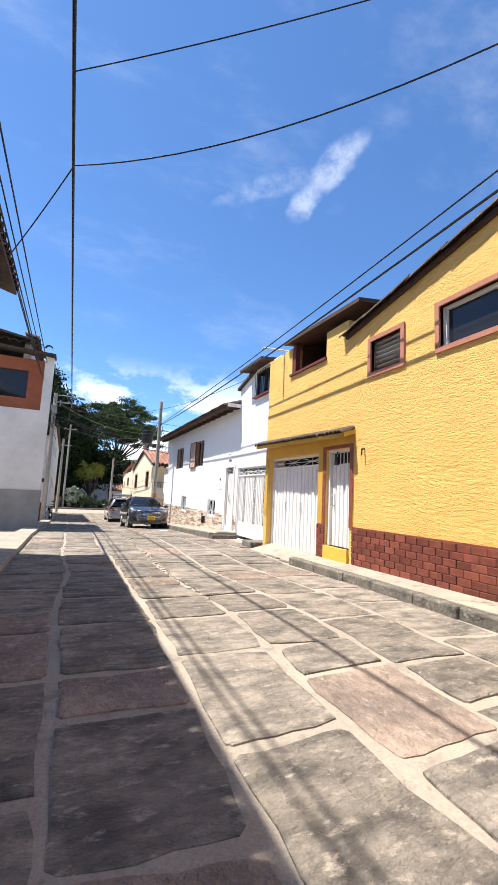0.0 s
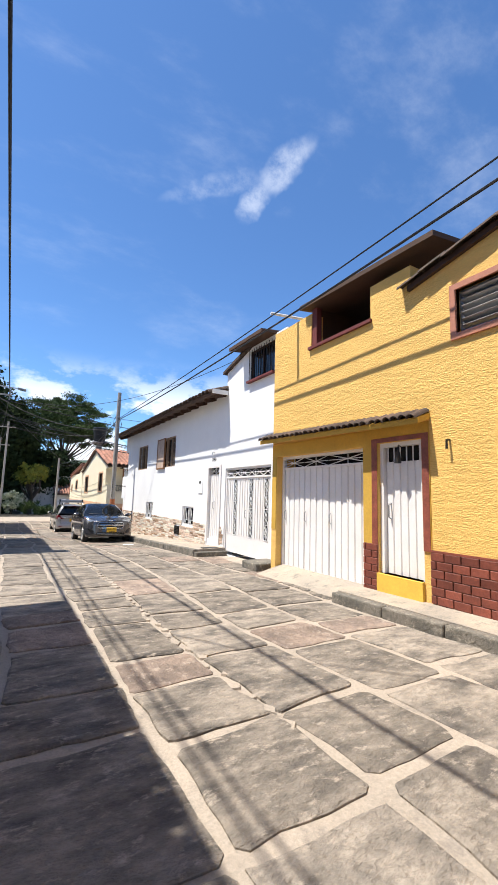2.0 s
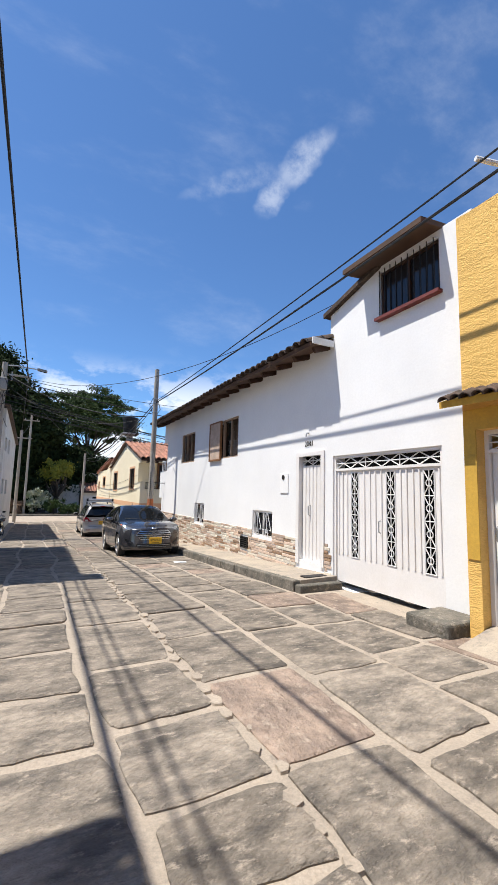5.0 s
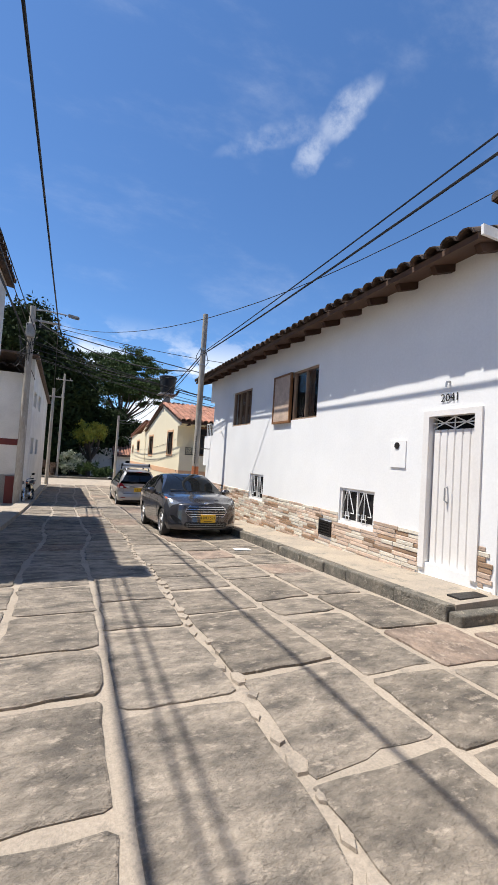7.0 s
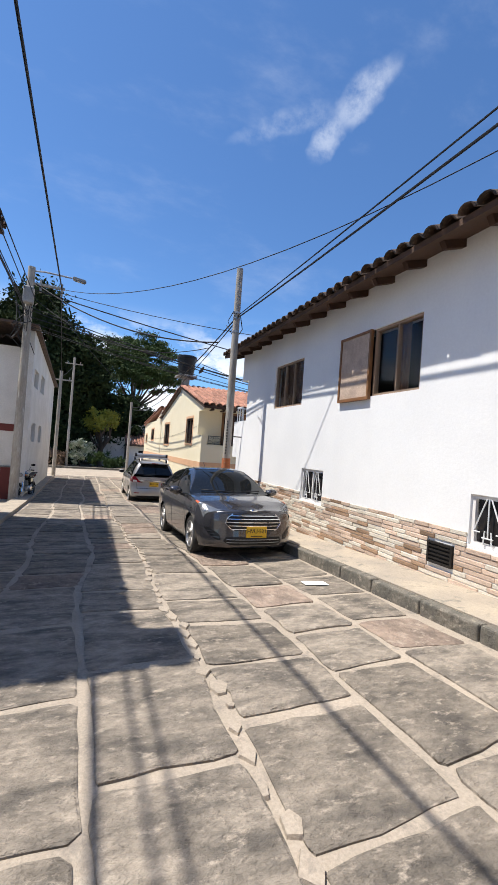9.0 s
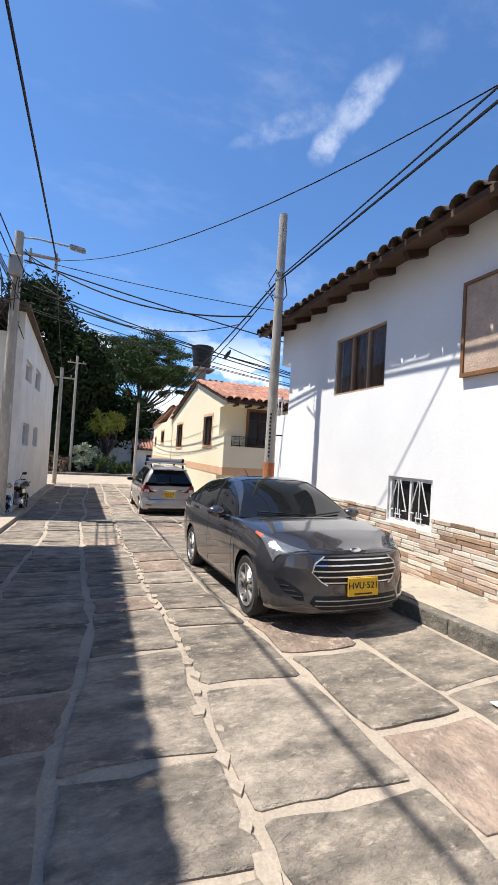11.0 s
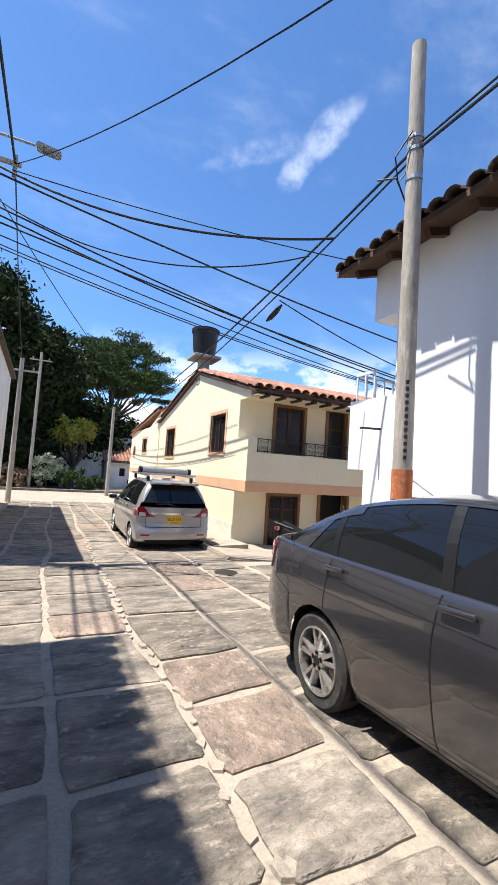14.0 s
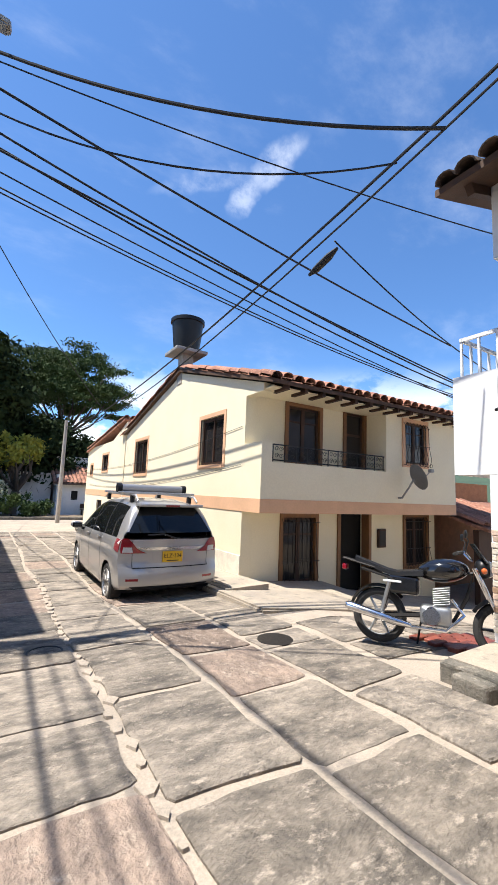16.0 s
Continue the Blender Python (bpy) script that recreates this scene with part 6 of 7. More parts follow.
# ---- motorcycles ----
def motorcycle(label, at, turn):
    """Nose towards +y, standing on its wheels and side stand."""
    mo = thing("motorcycle", label, "motorcycle", at)
    mo.scale = (0.95, 0.95, 0.95)
    mo.rotation_euler = Euler([radians(a) for a in turn])
    R = 0.3
    for u, wdt in ((0.0, 0.05), (1.26, 0.042)):
        wh = new("wheel")
        wh.parent, wh.location = mo, (0, u, R)
        bm = bmesh.new()
        N = 32
        rings = [[bm.verts.new((wdt * math.cos(k * math.pi / 4), (R - 0.045 + 0.045 * math.sin(k * math.pi / 4)) * math.cos(2 * math.pi * i / N), (R - 0.045 + 0.045 * math.sin(k * math.pi / 4)) * math.sin(2 * math.pi * i / N))) for i in range(N)] for k in range(8)]
        for p, q in zip(rings, rings[1:] + rings[:1]):
            for i in range(N):
                bm.faces.new((p[i], p[(i + 1) % N], q[(i + 1) % N], q[i]))
        part("tyre", bm, "rubber", wh, smooth=True)
        bm = bmesh.new()
        tube(bm, [(0, 0.225 * math.cos(2 * math.pi * i / 32), 0.225 * math.sin(2 * math.pi * i / 32)) for i in range(33)], 0.018, 6)
        for k in range(6):
            a = math.pi * 2 * k / 6
            rod(bm, (0, 0, 0), (0, 0.22 * math.cos(a), 0.22 * math.sin(a)), 0.02, 0.012, 6)
        rod(bm, (-0.06, 0, 0), (0.06, 0, 0), 0.06, n=12)
        part("rim", bm, "plastic" if u else "steel", wh, smooth=True)
    bm = bmesh.new()
    for s in (-1, 1):
        tube(bm, [(s * 0.09, 0.0, 0.3), (s * 0.08, 0.45, 0.36)], 0.022, 6)
        tube(bm, [(s * 0.1, 0.05, 0.36), (s * 0.12, 0.16, 0.72), (s * 0.11, -0.2, 0.80)], 0.016, 6)
    tube(bm, [(0, 0.4, 0.36), (0, 0.78, 0.34), (0, 0.92, 0.6), (0, 0.98, 0.86), (0, 0.5, 0.78), (0, -0.2, 0.8)], 0.022, 6)
    part("frame", bm, "dark_iron", mo)
    for s in (-1, 1):
        bm = bmesh.new()
        rod(bm, (s * 0.1, 0.04, 0.36), (s * 0.12, 0.12, 0.68), 0.024, n=10)
        part("shock_absorber", bm, "steel", mo)
        bm = bmesh.new()
        rod(bm, (s * 0.085, 1.26, 0.3), (s * 0.085, 1.0, 0.92), 0.022, n=8)
        part("fork", bm, "chrome", mo)
    bm = bmesh.new()
    bmesh.ops.create_uvsphere(bm, u_segments=18, v_segments=12, radius=1)
    for v in bm.verts:
        v.co = Vector((v.co.x * 0.145 * (1.0 - 0.25 * (v.co.y < 0) * abs(v.co.y)), v.co.y * 0.27 + 0.68, v.co.z * 0.13 + 0.86 + 0.03 * v.co.y))
    part("fuel_tank", bm, "gloss_black", mo, "glossy black fuel tank", True)
    bm = bmesh.new()
    rows = []
    for k in range(9):
        y = 0.48 - 0.095 * k
        z, w = 0.80 + 0.012 * abs(k - 3) + (0.05 if k > 4 else 0) * (k - 4) / 3, 0.13 - 0.006 * k
        rows.append([bm.verts.new((-w, y, z - 0.05)), bm.verts.new((-w * 0.9, y, z)), bm.verts.new((0, y, z + 0.02)), bm.verts.new((w * 0.9, y, z)), bm.verts.new((w, y, z - 0.05))])
    for a, b in zip(rows, rows[1:]):
        for i in range(4):
            bm.faces.new((a[i], a[i + 1], b[i + 1], b[i]))
        bm.faces.new((a[4], a[0], b[0], b[4]))
    bm.faces.new(rows[0])
    bm.faces.new(rows[-1][::-1])
    part("seat", bm, "plastic", mo, "black vinyl seat", True)
    part("side_panel", soft_box(-0.13, 0.13, 0.1, 0.44, 0.56, 0.76, 0.04, 3), "gloss_black", mo)
    for s in (-1, 1):
        part("panel_stripe", soft_box(s * 0.134 - 0.006, s * 0.134 + 0.006, 0.05, 0.25, 0.68, 0.705, 0.005), "white_iron", mo)
    part("engine_block", soft_box(-0.14, 0.14, 0.44, 0.76, 0.27, 0.48, 0.05, 3), "steel", mo, smooth=True)
    for k in range(8):
        b = soft_box(-0.095, 0.095, -0.09, 0.09, -0.006, 0.006, 0.004, 1)
        b.transform(pose(0, 0.66, 0.5 + 0.024 * k, 12, 0, 0))
        part("cylinder_fin", b, "steel", mo)
    bm = bmesh.new()
    rod(bm, (0.12, 0.56, 0.37), (0.175, 0.56, 0.37), 0.1, 0.085, 20)
    rod(bm, (-0.175, 0.56, 0.37), (-0.12, 0.56, 0.37), 0.085, 0.1, 20)
    part("engine_cover", bm, "chrome", mo, "bright engine cover", True)
    bm = bmesh.new()
    tube(bm, [(0.05, 0.76, 0.56), (0.1, 0.88, 0.42), (0.13, 0.7, 0.24), (0.15, 0.3, 0.24)], 0.02, 8)
    part("exhaust_pipe", bm, "chrome", mo, smooth=True)
    bm = bmesh.new()
    tube(bm, [(0.155, 0.35, 0.25), (0.16, 0.2, 0.27), (0.17, -0.32, 0.37), (0.17, -0.36, 0.378)], [0.025, 0.045, 0.05, 0.03], 12)
    part("silencer", bm, "chrome", mo, "chrome silencer", True)
    for u, a0, a1 in ((0.0, 40, 165), (1.26, 30, 150)):
        bm = bmesh.new()
        rows = []
        for k in range(13):
            a = radians(a0 + (a1 - a0) * k / 12)
            if u == 0.0:
                a = math.pi - a + radians(25)
            c, s = math.cos(a), math.sin(a)
            rows.append([bm.verts.new((x, u + r * c, R + r * s)) for x, r in ((-0.07, 0.315), (0, 0.345), (0.07, 0.315))])
        for p, q in zip(rows, rows[1:]):
            for i in range(2):
                bm.faces.new((p[i], p[i + 1], q[i + 1], q[i]))
        bmesh.ops.solidify(bm, geom=bm.faces[:], thickness=0.006)
        part("fender", bm, "plastic", mo, smooth=True)
    bm = bmesh.new()
    tube(bm, [(-0.36, 0.82, 1.06), (-0.22, 0.9, 1.08), (-0.1, 0.97, 1.0), (0.1, 0.97, 1.0), (0.22, 0.9, 1.08), (0.36, 0.82, 1.06)], 0.013, 8)
    part("handlebar", bm, "chrome", mo)
    for s in (-1, 1):
        bm = bmesh.new()
        rod(bm, (s * 0.27, 0.87, 1.075), (s * 0.38, 0.81, 1.057), 0.02, n=8)
        part("grip", bm, "rubber", mo)
        mi = part("mirror_stem", tube(bmesh.new(), [(s * 0.24, 0.9, 1.08), (s * 0.3, 0.93, 1.2), (s * 0.34, 0.9, 1.25)], 0.007, 6), "dark_iron", mo)
        bm = bmesh.new()
        bmesh.ops.create_uvsphere(bm, u_segments=12, v_segments=8, radius=1)
        bm.transform(Matrix.Translation((s * 0.38, 0.9, 1.26)) @ Matrix.Diagonal((0.075, 0.02, 0.045, 1)))
        part("mirror", bm, "plastic", mi, smooth=True)
        bm = bmesh.new()
        bmesh.ops.create_uvsphere(bm, u_segments=10, v_segments=6, radius=0.032)
        bm.transform(Matrix.Translation((s * 0.17, 1.08, 0.9)))
        part("indicator", bm, "amber", mo, smooth=True)
    bm = bmesh.new()
    bmesh.ops.create_uvsphere(bm, u_segments=16, v_segments=10, radius=1)
    bm.transform(Matrix.Translation((0, 1.08, 0.92)) @ Matrix.Diagonal((0.11, 0.09, 0.11, 1)))
    part("headlamp_shell", bm, "plastic", mo, smooth=True)
    bm = bmesh.new()
    rod(bm, (0, 1.14, 0.92), (0, 1.175, 0.92), 0.088, 0.07, 20)
    part("headlamp", bm, "clear_lens", mo, "clear round headlamp", True)
    bm = bmesh.new()
    rows = []
    for k in range(5):
        z, y, w = 0.98 + 0.05 * k, 1.15 - 0.035 * k, 0.13 - 0.012 * k
        rows.append([bm.verts.new((x * w, y - 0.05 * x * x, z)) for x in (-1, -0.5, 0, 0.5, 1)])
    for a, b in zip(rows, rows[1:]):
        for i in range(4):
            bm.faces.new((a[i], a[i + 1], b[i + 1], b[i]))
    bmesh.ops.solidify(bm, geom=bm.faces[:], thickness=0.006)
    part("windscreen", bm, "car_glass", mo, smooth=True)
    bm = bmesh.new()
    tube(bm, [(-0.1, -0.05, 0.82), (-0.1, -0.42, 0.9), (0.1, -0.42, 0.9), (0.1, -0.05, 0.82)], 0.012, 6)
    part("grab_rail", bm, "dark_iron", mo)
    part("tail_lamp", soft_box(-0.06, 0.06, -0.44, -0.38, 0.76, 0.83, 0.015), "red_lens", mo, "red tail lamp")
    bm = bmesh.new()
    rod(bm, (-0.1, 0.45, 0.3), (-0.22, 0.4, 0.0), 0.012, n=6)
    part("side_stand", bm, "dark_iron", mo)
    return mo


motorcycle("black motorcycle with a chrome silencer leaning by the lane", (4.5, 25.18, ground_z(4.5, 25.18) + 0.03), (0, -7, -146))
motorcycle("dark motorcycle parked nose out by the shaded wall", (-0.95, 29.6, g(29.4)), (0, 5, 168))


# ---- poles, street lamp and cables ----
def utility_pole(label, x, y, z0, top, r0, r1, bands=False):
    p = thing("utility_pole", label, "pole", (x, y, z0))
    bm = bmesh.new()
    n = 10
    tube(bm, [(0, 0, -0.3 if i == 0 else (top - z0) * i / n) for i in range(n + 1)], [r0 + (r1 - r0) * i / n for i in range(n + 1)], 12)
    part("shaft", bm, "pole", p, smooth=True)
    return p


pr = utility_pole("weathered concrete utility pole with orange and black painted bands", 4.2, 22.6, g(22.6), 6.25, 0.112, 0.082)
for i, (a, b, m) in enumerate(((0.75, 1.12, "orange"), (1.12, 1.42, "black"), (1.42, 1.74, "orange"))):
    bm = bmesh.new()
    rod(bm, (0, 0, a), (0, 0, b), 0.1125, 0.111, 16)
    part("painted_band", bm, m, pr, "worn painted band", True)
rng = random.Random(8)
for i in range(12):
    part("lettering_bar", boxes((-0.075, -0.045, -0.098, -0.075, 1.85 + 0.075 * i, 1.89 + 0.075 * i)), "ink", pr)
for z in (5.05, 5.4, 5.55):
    bm = bmesh.new()
    rod(bm, (0, 0, z), (0, 0, z + 0.04), 0.096, n=16)
    part("clamp", bm, "steel", pr)
bm = bmesh.new()
tube(bm, [(0.1, -0.02, 5.5), (0.22, 0.1, 5.2), (0.05, 0.16, 4.9), (-0.12, 0.15, 5.15), (-0.1, 0.5, 5.35)], 0.012, 6)
tube(bm, [(-0.1, -0.05, 5.6), (-0.2, 0.1, 5.35), (-0.05, 0.2, 5.15), (0.1, 0.12, 5.4)], 0.010, 6)
part("cable_loop", bm, "cable", pr)

pl = utility_pole("shaded concrete pole with a transformer and street lamp arm", -1.32, 27.85, g(27.85), 7.05, 0.15, 0.11)
part("transformer", soft_box(-0.16, 0.16, -0.38, -0.1, 6.5, 7.05, 0.05, 3), "grey_plinth", pl, "grey transformer can")
part("crossarm", soft_box(-0.1, 1.05, -0.04, 0.04, 7.22, 7.3, 0.01), "pole", pl)
for x in (0.3, 0.95):
    bm = bmesh.new()
    rod(bm, (x, 0, 7.0), (x, 0, 7.42), 0.04, 0.03)
    part("insulator", bm, "grey_plinth", pl)
for k in range(7):
    bm = bmesh.new()
    r = random.Random(k)
    tube(bm, [(r.uniform(-0.5, 0.3), r.uniform(-0.4, 0.2), r.uniform(4.8, 7.2)) for _ in range(5)], 0.014, 5)
    part("cable_tangle", bm, "cable", pl)
lamp_arm = part("lamp_arm", tube(bmesh.new(), [(0, 0, 7.5), (0.1, 0, 7.68), (0.4, -0.05, 7.7), (1.25, -0.15, 7.64)], 0.028, 8), "steel", pl)
lm = bmesh.new()
box(lm, -0.12, 0.3, -0.11, 0.11, -0.05, 0.05)
for v in lm.verts:
    if v.co.x > 0.2:
        v.co.y *= 0.8
bmesh.ops.bevel(lm, geom=lm.edges[:], offset=0.02, segments=2, affect="EDGES")
lm.transform(pose(1.4, -0.16, 7.62, 0, 8, -5))
part("lamp_head", lm, "grey_plinth", pl, "grey street lamp head")
lm = boxes((0.0, 0.26, -0.08, 0.08, -0.058, -0.05))
lm.transform(pose(1.4, -0.16, 7.62, 0, 8, -5))
part("lamp_lens", lm, "clear_lens", pl)

for x, y, top, lab in ((-0.9, 40.8, 5.6, "slim grey pole with crossarms by the shaded wall"), (-0.55, 51.3, 8.4, "tall grey concrete pole before the trees"), (4.1, 47.4, 4.7, "short weathered pole at the end of the street")):
    q = utility_pole(lab, x, y, g(y), top, 0.12, 0.09)
    if x > 2:
        continue
    part("crossarm", soft_box(-0.7, 0.7, -0.04, 0.04, top - g(y) - 0.6, top - g(y) - 0.52, 0.01), "pole", q)
    for k in range(3):
        bm = bmesh.new()
        rod(bm, (-0.5 + 0.5 * k, 0, top - g(y) - 0.52), (-0.5 + 0.5 * k, 0, top - g(y) - 0.36), 0.035)
        part("insulator", bm, "grey_plinth", q)


def cable(a, b, sag, r=0.011, label="thin black overhead cable"):
    a, b = Vector(a), Vector(b)
    n = 18
    pts = []
    for i in range(n + 1):
        k = i / n
        p = a.lerp(b, k)
        p.z -= 4 * sag * k * (1 - k)
        pts.append(p)
    return solo("overhead_cable", tube(bmesh.new(), pts, r, 6), "cable", label, "cable", smooth=True, group="overhead cables")


cable((-0.37, 27.85, 6.5), (-0.5, -14, 6.75), 0.12, 0.024, "thick black overhead cable along the street")
cable((-0.37, 27.85, 6.5), (-0.9, 40.8, 5.5), 0.2, 0.014)
cable((-0.9, 40.8, 5.3), (-0.55, 51.3, 7.8), 0.2, 0.012)
for i, (dx, z0, z1, s) in enumerate(((0.0, 5.2, 5.9, 0.25), (-0.12, 5.5, 6.15, 0.3), (-0.3, 5.9, 6.4, 0.2), (-0.22, 6.2, 6.7, 0.15), (0.06, 6.0, 6.3, 0.3))):
    cable((-1.2 + dx, 27.7, z0), (-1.38 + dx, -12, z1), s, 0.014)
cable((4.2, 22.5, 4.92), (4.2, -10, 5.75), 0.42, 0.019, "twisted black supply cable along the houses")
cable((4.2, 22.5, 4.98), (4.25, -10, 5.95), 0.28, 0.013)
cable((-0.37, 27.85, 6.5), (6.8, 14, 6.4), 1.15, 0.009)
cable((-1.15, 27.8, 6.5), (4.2, 24.1, 4.62), 0.5, 0.02)
cable((-1.15, 27.8, 6.3), (10.6, 28.1, 5.0), 0.12, 0.02)
cable((-0.4, 27.8, 6.35), (8.6, 25.0, 5.4), 0.18, 0.011)
cable((-1.15, 27.8, 6.0), (4.1, 24.6, 4.55), 0.75, 0.012)
cable((4.15, 25.6, 4.2), (9.5, 26.3, 3.5), 0.15, 0.011)
for i in range(6):
    r = random.Random(50 + i)
    cable((-1.2, 27.7 + r.uniform(-0.2, 0.2), 5.3 + r.uniform(-0.3, 0.35)), (11.2, 27.95 + r.uniform(-0.4, 0.1), 3.5 + r.uniform(-0.2, 0.3)), r.uniform(0.05, 0.3), r.choice((0.008, 0.011, 0.016)))
cable((4.2, 22.7, 4.95), (4.1, 47.4, 4.3), 0.72, 0.019)
cable((4.2, 22.7, 4.85), (4.1, 47.4, 4.2), 0.95, 0.014)
bm = bmesh.new()
tube(bm, [(4.2, 25.6, 4.12), (4.2, 25.75, 4.08), (4.2, 26.0, 4.02), (4.2, 26.15, 4.0)], [0.02, 0.05, 0.05, 0.02], 8)
solo("cable_splice", bm, "cable", "thick taped splice on the overhead cable", "cable splice", smooth=True)
cable((6.0, 0.6, 7.4), (-0.43, 6.9, 6.6), 0.75, 0.011)
cable((-0.43, 6.9, 6.6), (-1.75, 9.5, 5.8), 0.05, 0.011)
cable((5.6, 1.6, 8.0), (-0.45, 5.3, 6.68), 0.15, 0.008)
cable((-1.15, 27.8, 6.6), (5.1, 38.5, 3.1), 0.5, 0.01)
# cable clipped along the cream wall
for z in (2.0, 1.2):
    cable((5.085, 29.3, z + 0.35), (5.085, 44.5, z - 0.1), 0.25, 0.005, "thin grey cable slung along the cream wall")
mast = thing("antenna_mast", "thin metal mast on the upper roof", "antenna", (6.8, 13.9, 4.4))
bm = bmesh.new()
rod(bm, (0, 0, 0), (0, 0.1, 2.1), 0.02)
part("mast", bm, "steel", mast)

# small things on the street
bm = soft_box(3.47, 3.78, 16.88, 17.02, g(16.95) + 0.024, g(16.95) + 0.03, 0.002, 1)
for v in bm.verts:
    v.co.y += 0.35 * (v.co.x - 3.62) * -0.5
solo("paper_scrap", bm, "white", "white paper scrap lying on the flagstones", "litter")
bm = bmesh.new()
rod(bm, (3.58, 25.84, g(25.84) + 0.0), (3.58, 25.84, g(25.84) + 0.022), 0.2, n=20)
solo("drain_cover", bm, "dark_iron", "dark iron drain cover in the paving", "drain cover")
bm = bmesh.new()
tube(bm, [(1.34 + 0.16 * math.cos(k * math.pi / 10), 26.6 + 0.16 * math.sin(k * math.pi / 10), g(26.6) + 0.012) for k in range(21)], 0.016, 6)
solo("manhole_ring", bm, "dark_iron", "rusty manhole ring set in the paving", "manhole")
bm = soft_box(4.5, 4.95, 12.82, 13.0, g(12.9) + 0.17, g(12.9) + 0.196, 0.008)
solo("door_mat", bm, "dark_iron", "dark iron meter cover by the white door", "cover")


# ---- trees, garden and far houses ----
def leaf_mesh(name, centres, spread, count, size, seed, mat):
    """Many small bent leaves scattered round clump centres."""
    rs = np.random.RandomState(seed)
    c = np.asarray(centres)
    pick = rs.randint(0, len(c), count)
    sp = np.asarray(spread) * (0.6 + 0.8 * rs.rand(len(c), 1))
    pos = c[pick] + rs.normal(0, 1, (count, 3)) * sp[pick] * 0.55
    a = rs.normal(0, 1, (count, 3))
    a /= np.linalg.norm(a, axis=1)[:, None]
    b = np.cross(a, rs.normal(0, 1, (count, 3)))
    b /= np.linalg.norm(b, axis=1)[:, None]
    s = size * (0.6 + 0.8 * rs.rand(count, 1))
    v = np.stack([pos - a * s, pos + b * s * 0.42, pos + a * s, pos - b * s * 0.42], 1).reshape(-1, 3)
    me = bpy.data.meshes.new(name)
    me.from_pydata(v.tolist(), [], np.arange(count * 4).reshape(-1, 4).tolist())
    me.materials.append(M[mat])
    return me


def tree(label, x, y, trunk_h, rx, rz, cz, clumps, leaves, size, seed, mat, flat=False, spread=(0.8, 0.8, 0.5)):
    z0 = g(y)
    t = thing("tree", label, "tree", (x, y, z0))
    r = random.Random(seed)
    pts = []
    while len(pts) < clumps:
        p = Vector((r.uniform(-1, 1), r.uniform(-1, 1), r.uniform(-0.15 if flat else -1, 1)))
        if p.length > 1 or (p.length < 0.62 and r.random() < 0.75):
            continue
        k = 1 + 0.22 * noise.noise(p * 2.3 + Vector((seed, 0, 0)))
        pts.append(Vector((p.x * rx * k, p.y * rx * k, cz + p.z * rz * k)))
    bm = bmesh.new()
    fork = Vector((0.2, 0, trunk_h))
    tube(bm, [(0, 0, -0.3), (0.05, 0.05, trunk_h * 0.5), fork], [0.42, 0.32, 0.26], 10)
    part("trunk", bm, "bark", t, smooth=True)
    for k in range(16):
        e = pts[k * len(pts) // 16]
        m = fork.lerp(e, 0.5) + Vector((r.uniform(-0.5, 0.5), r.uniform(-0.5, 0.5), -0.25))
        bm = bmesh.new()
        tube(bm, [fork, m, e], [0.17, 0.09, 0.03], 6)
        part("limb", bm, "bark", t, smooth=True)
    ob = new("crown", leaf_mesh("crown", pts, spread, leaves, size, seed, mat))
    ob.parent = t
    return t


tree("broad dark green shade tree behind the garden", -4.8, 58, 4, 4.4, 5.6, 11.0, 130, 34000, 0.24, 1, "leaf_dark", spread=(1.0, 1.0, 0.8))
tree("broad dark green shade tree behind the garden", -1.0, 57, 3.5, 3.1, 4.6, 8.2, 120, 30000, 0.24, 2, "leaf_dark", spread=(1.0, 1.0, 0.8))
tree("broad dark green shade tree behind the garden", -11, 60, 4, 5.0, 5.4, 9.5, 110, 20000, 0.26, 3, "leaf_dark", spread=(1.1, 1.1, 0.8))
tree("dark undergrowth tree behind the garden", 3.8, 60, 2, 4.0, 3.2, 4.2, 110, 20000, 0.24, 4, "leaf_dark", spread=(1.0, 1.0, 0.7))
tree("dark undergrowth tree behind the garden", -8.5, 56, 1.5, 4.5, 2.8, 2.6, 110, 16000, 0.24, 15, "leaf_dark", spread=(1.0, 1.0, 0.8))
tree("dark undergrowth tree behind the garden", -1.5, 55.5, 1.2, 2.6, 2.2, 2.2, 90, 12000, 0.2, 16, "leaf_dark", spread=(0.8, 0.8, 0.7))
tree("dark undergrowth tree behind the garden", -2.0, 61, 2, 5.0, 3.4, 3.6, 110, 20000, 0.26, 14, "leaf_dark", spread=(1.0, 1.0, 0.8))
tree("spreading umbrella-crowned green tree rising over the houses", 5.9, 66, 6.5, 6.6, 5.6, 10.3, 300, 70000, 0.13, 5, "leaf", True, (0.7, 0.7, 0.28))
tree("yellow-flowering shrub tree in the garden", 2.1, 55, 1.6, 1.5, 1.0, 4.4, 40, 4500, 0.13, 6, "leaf_yellow", spread=(0.4, 0.4, 0.3))
tree("round green tree behind the cream house", 20, 60, 3.5, 3.4, 2.8, 6.2, 90, 14000, 0.2, 7, "leaf", spread=(0.8, 0.8, 0.6))
tree("dark tree behind the street-end houses", 12, 64, 3, 4.0, 2.6, 4.0, 90, 14000, 0.22, 8, "leaf_dark", spread=(0.9, 0.9, 0.7))


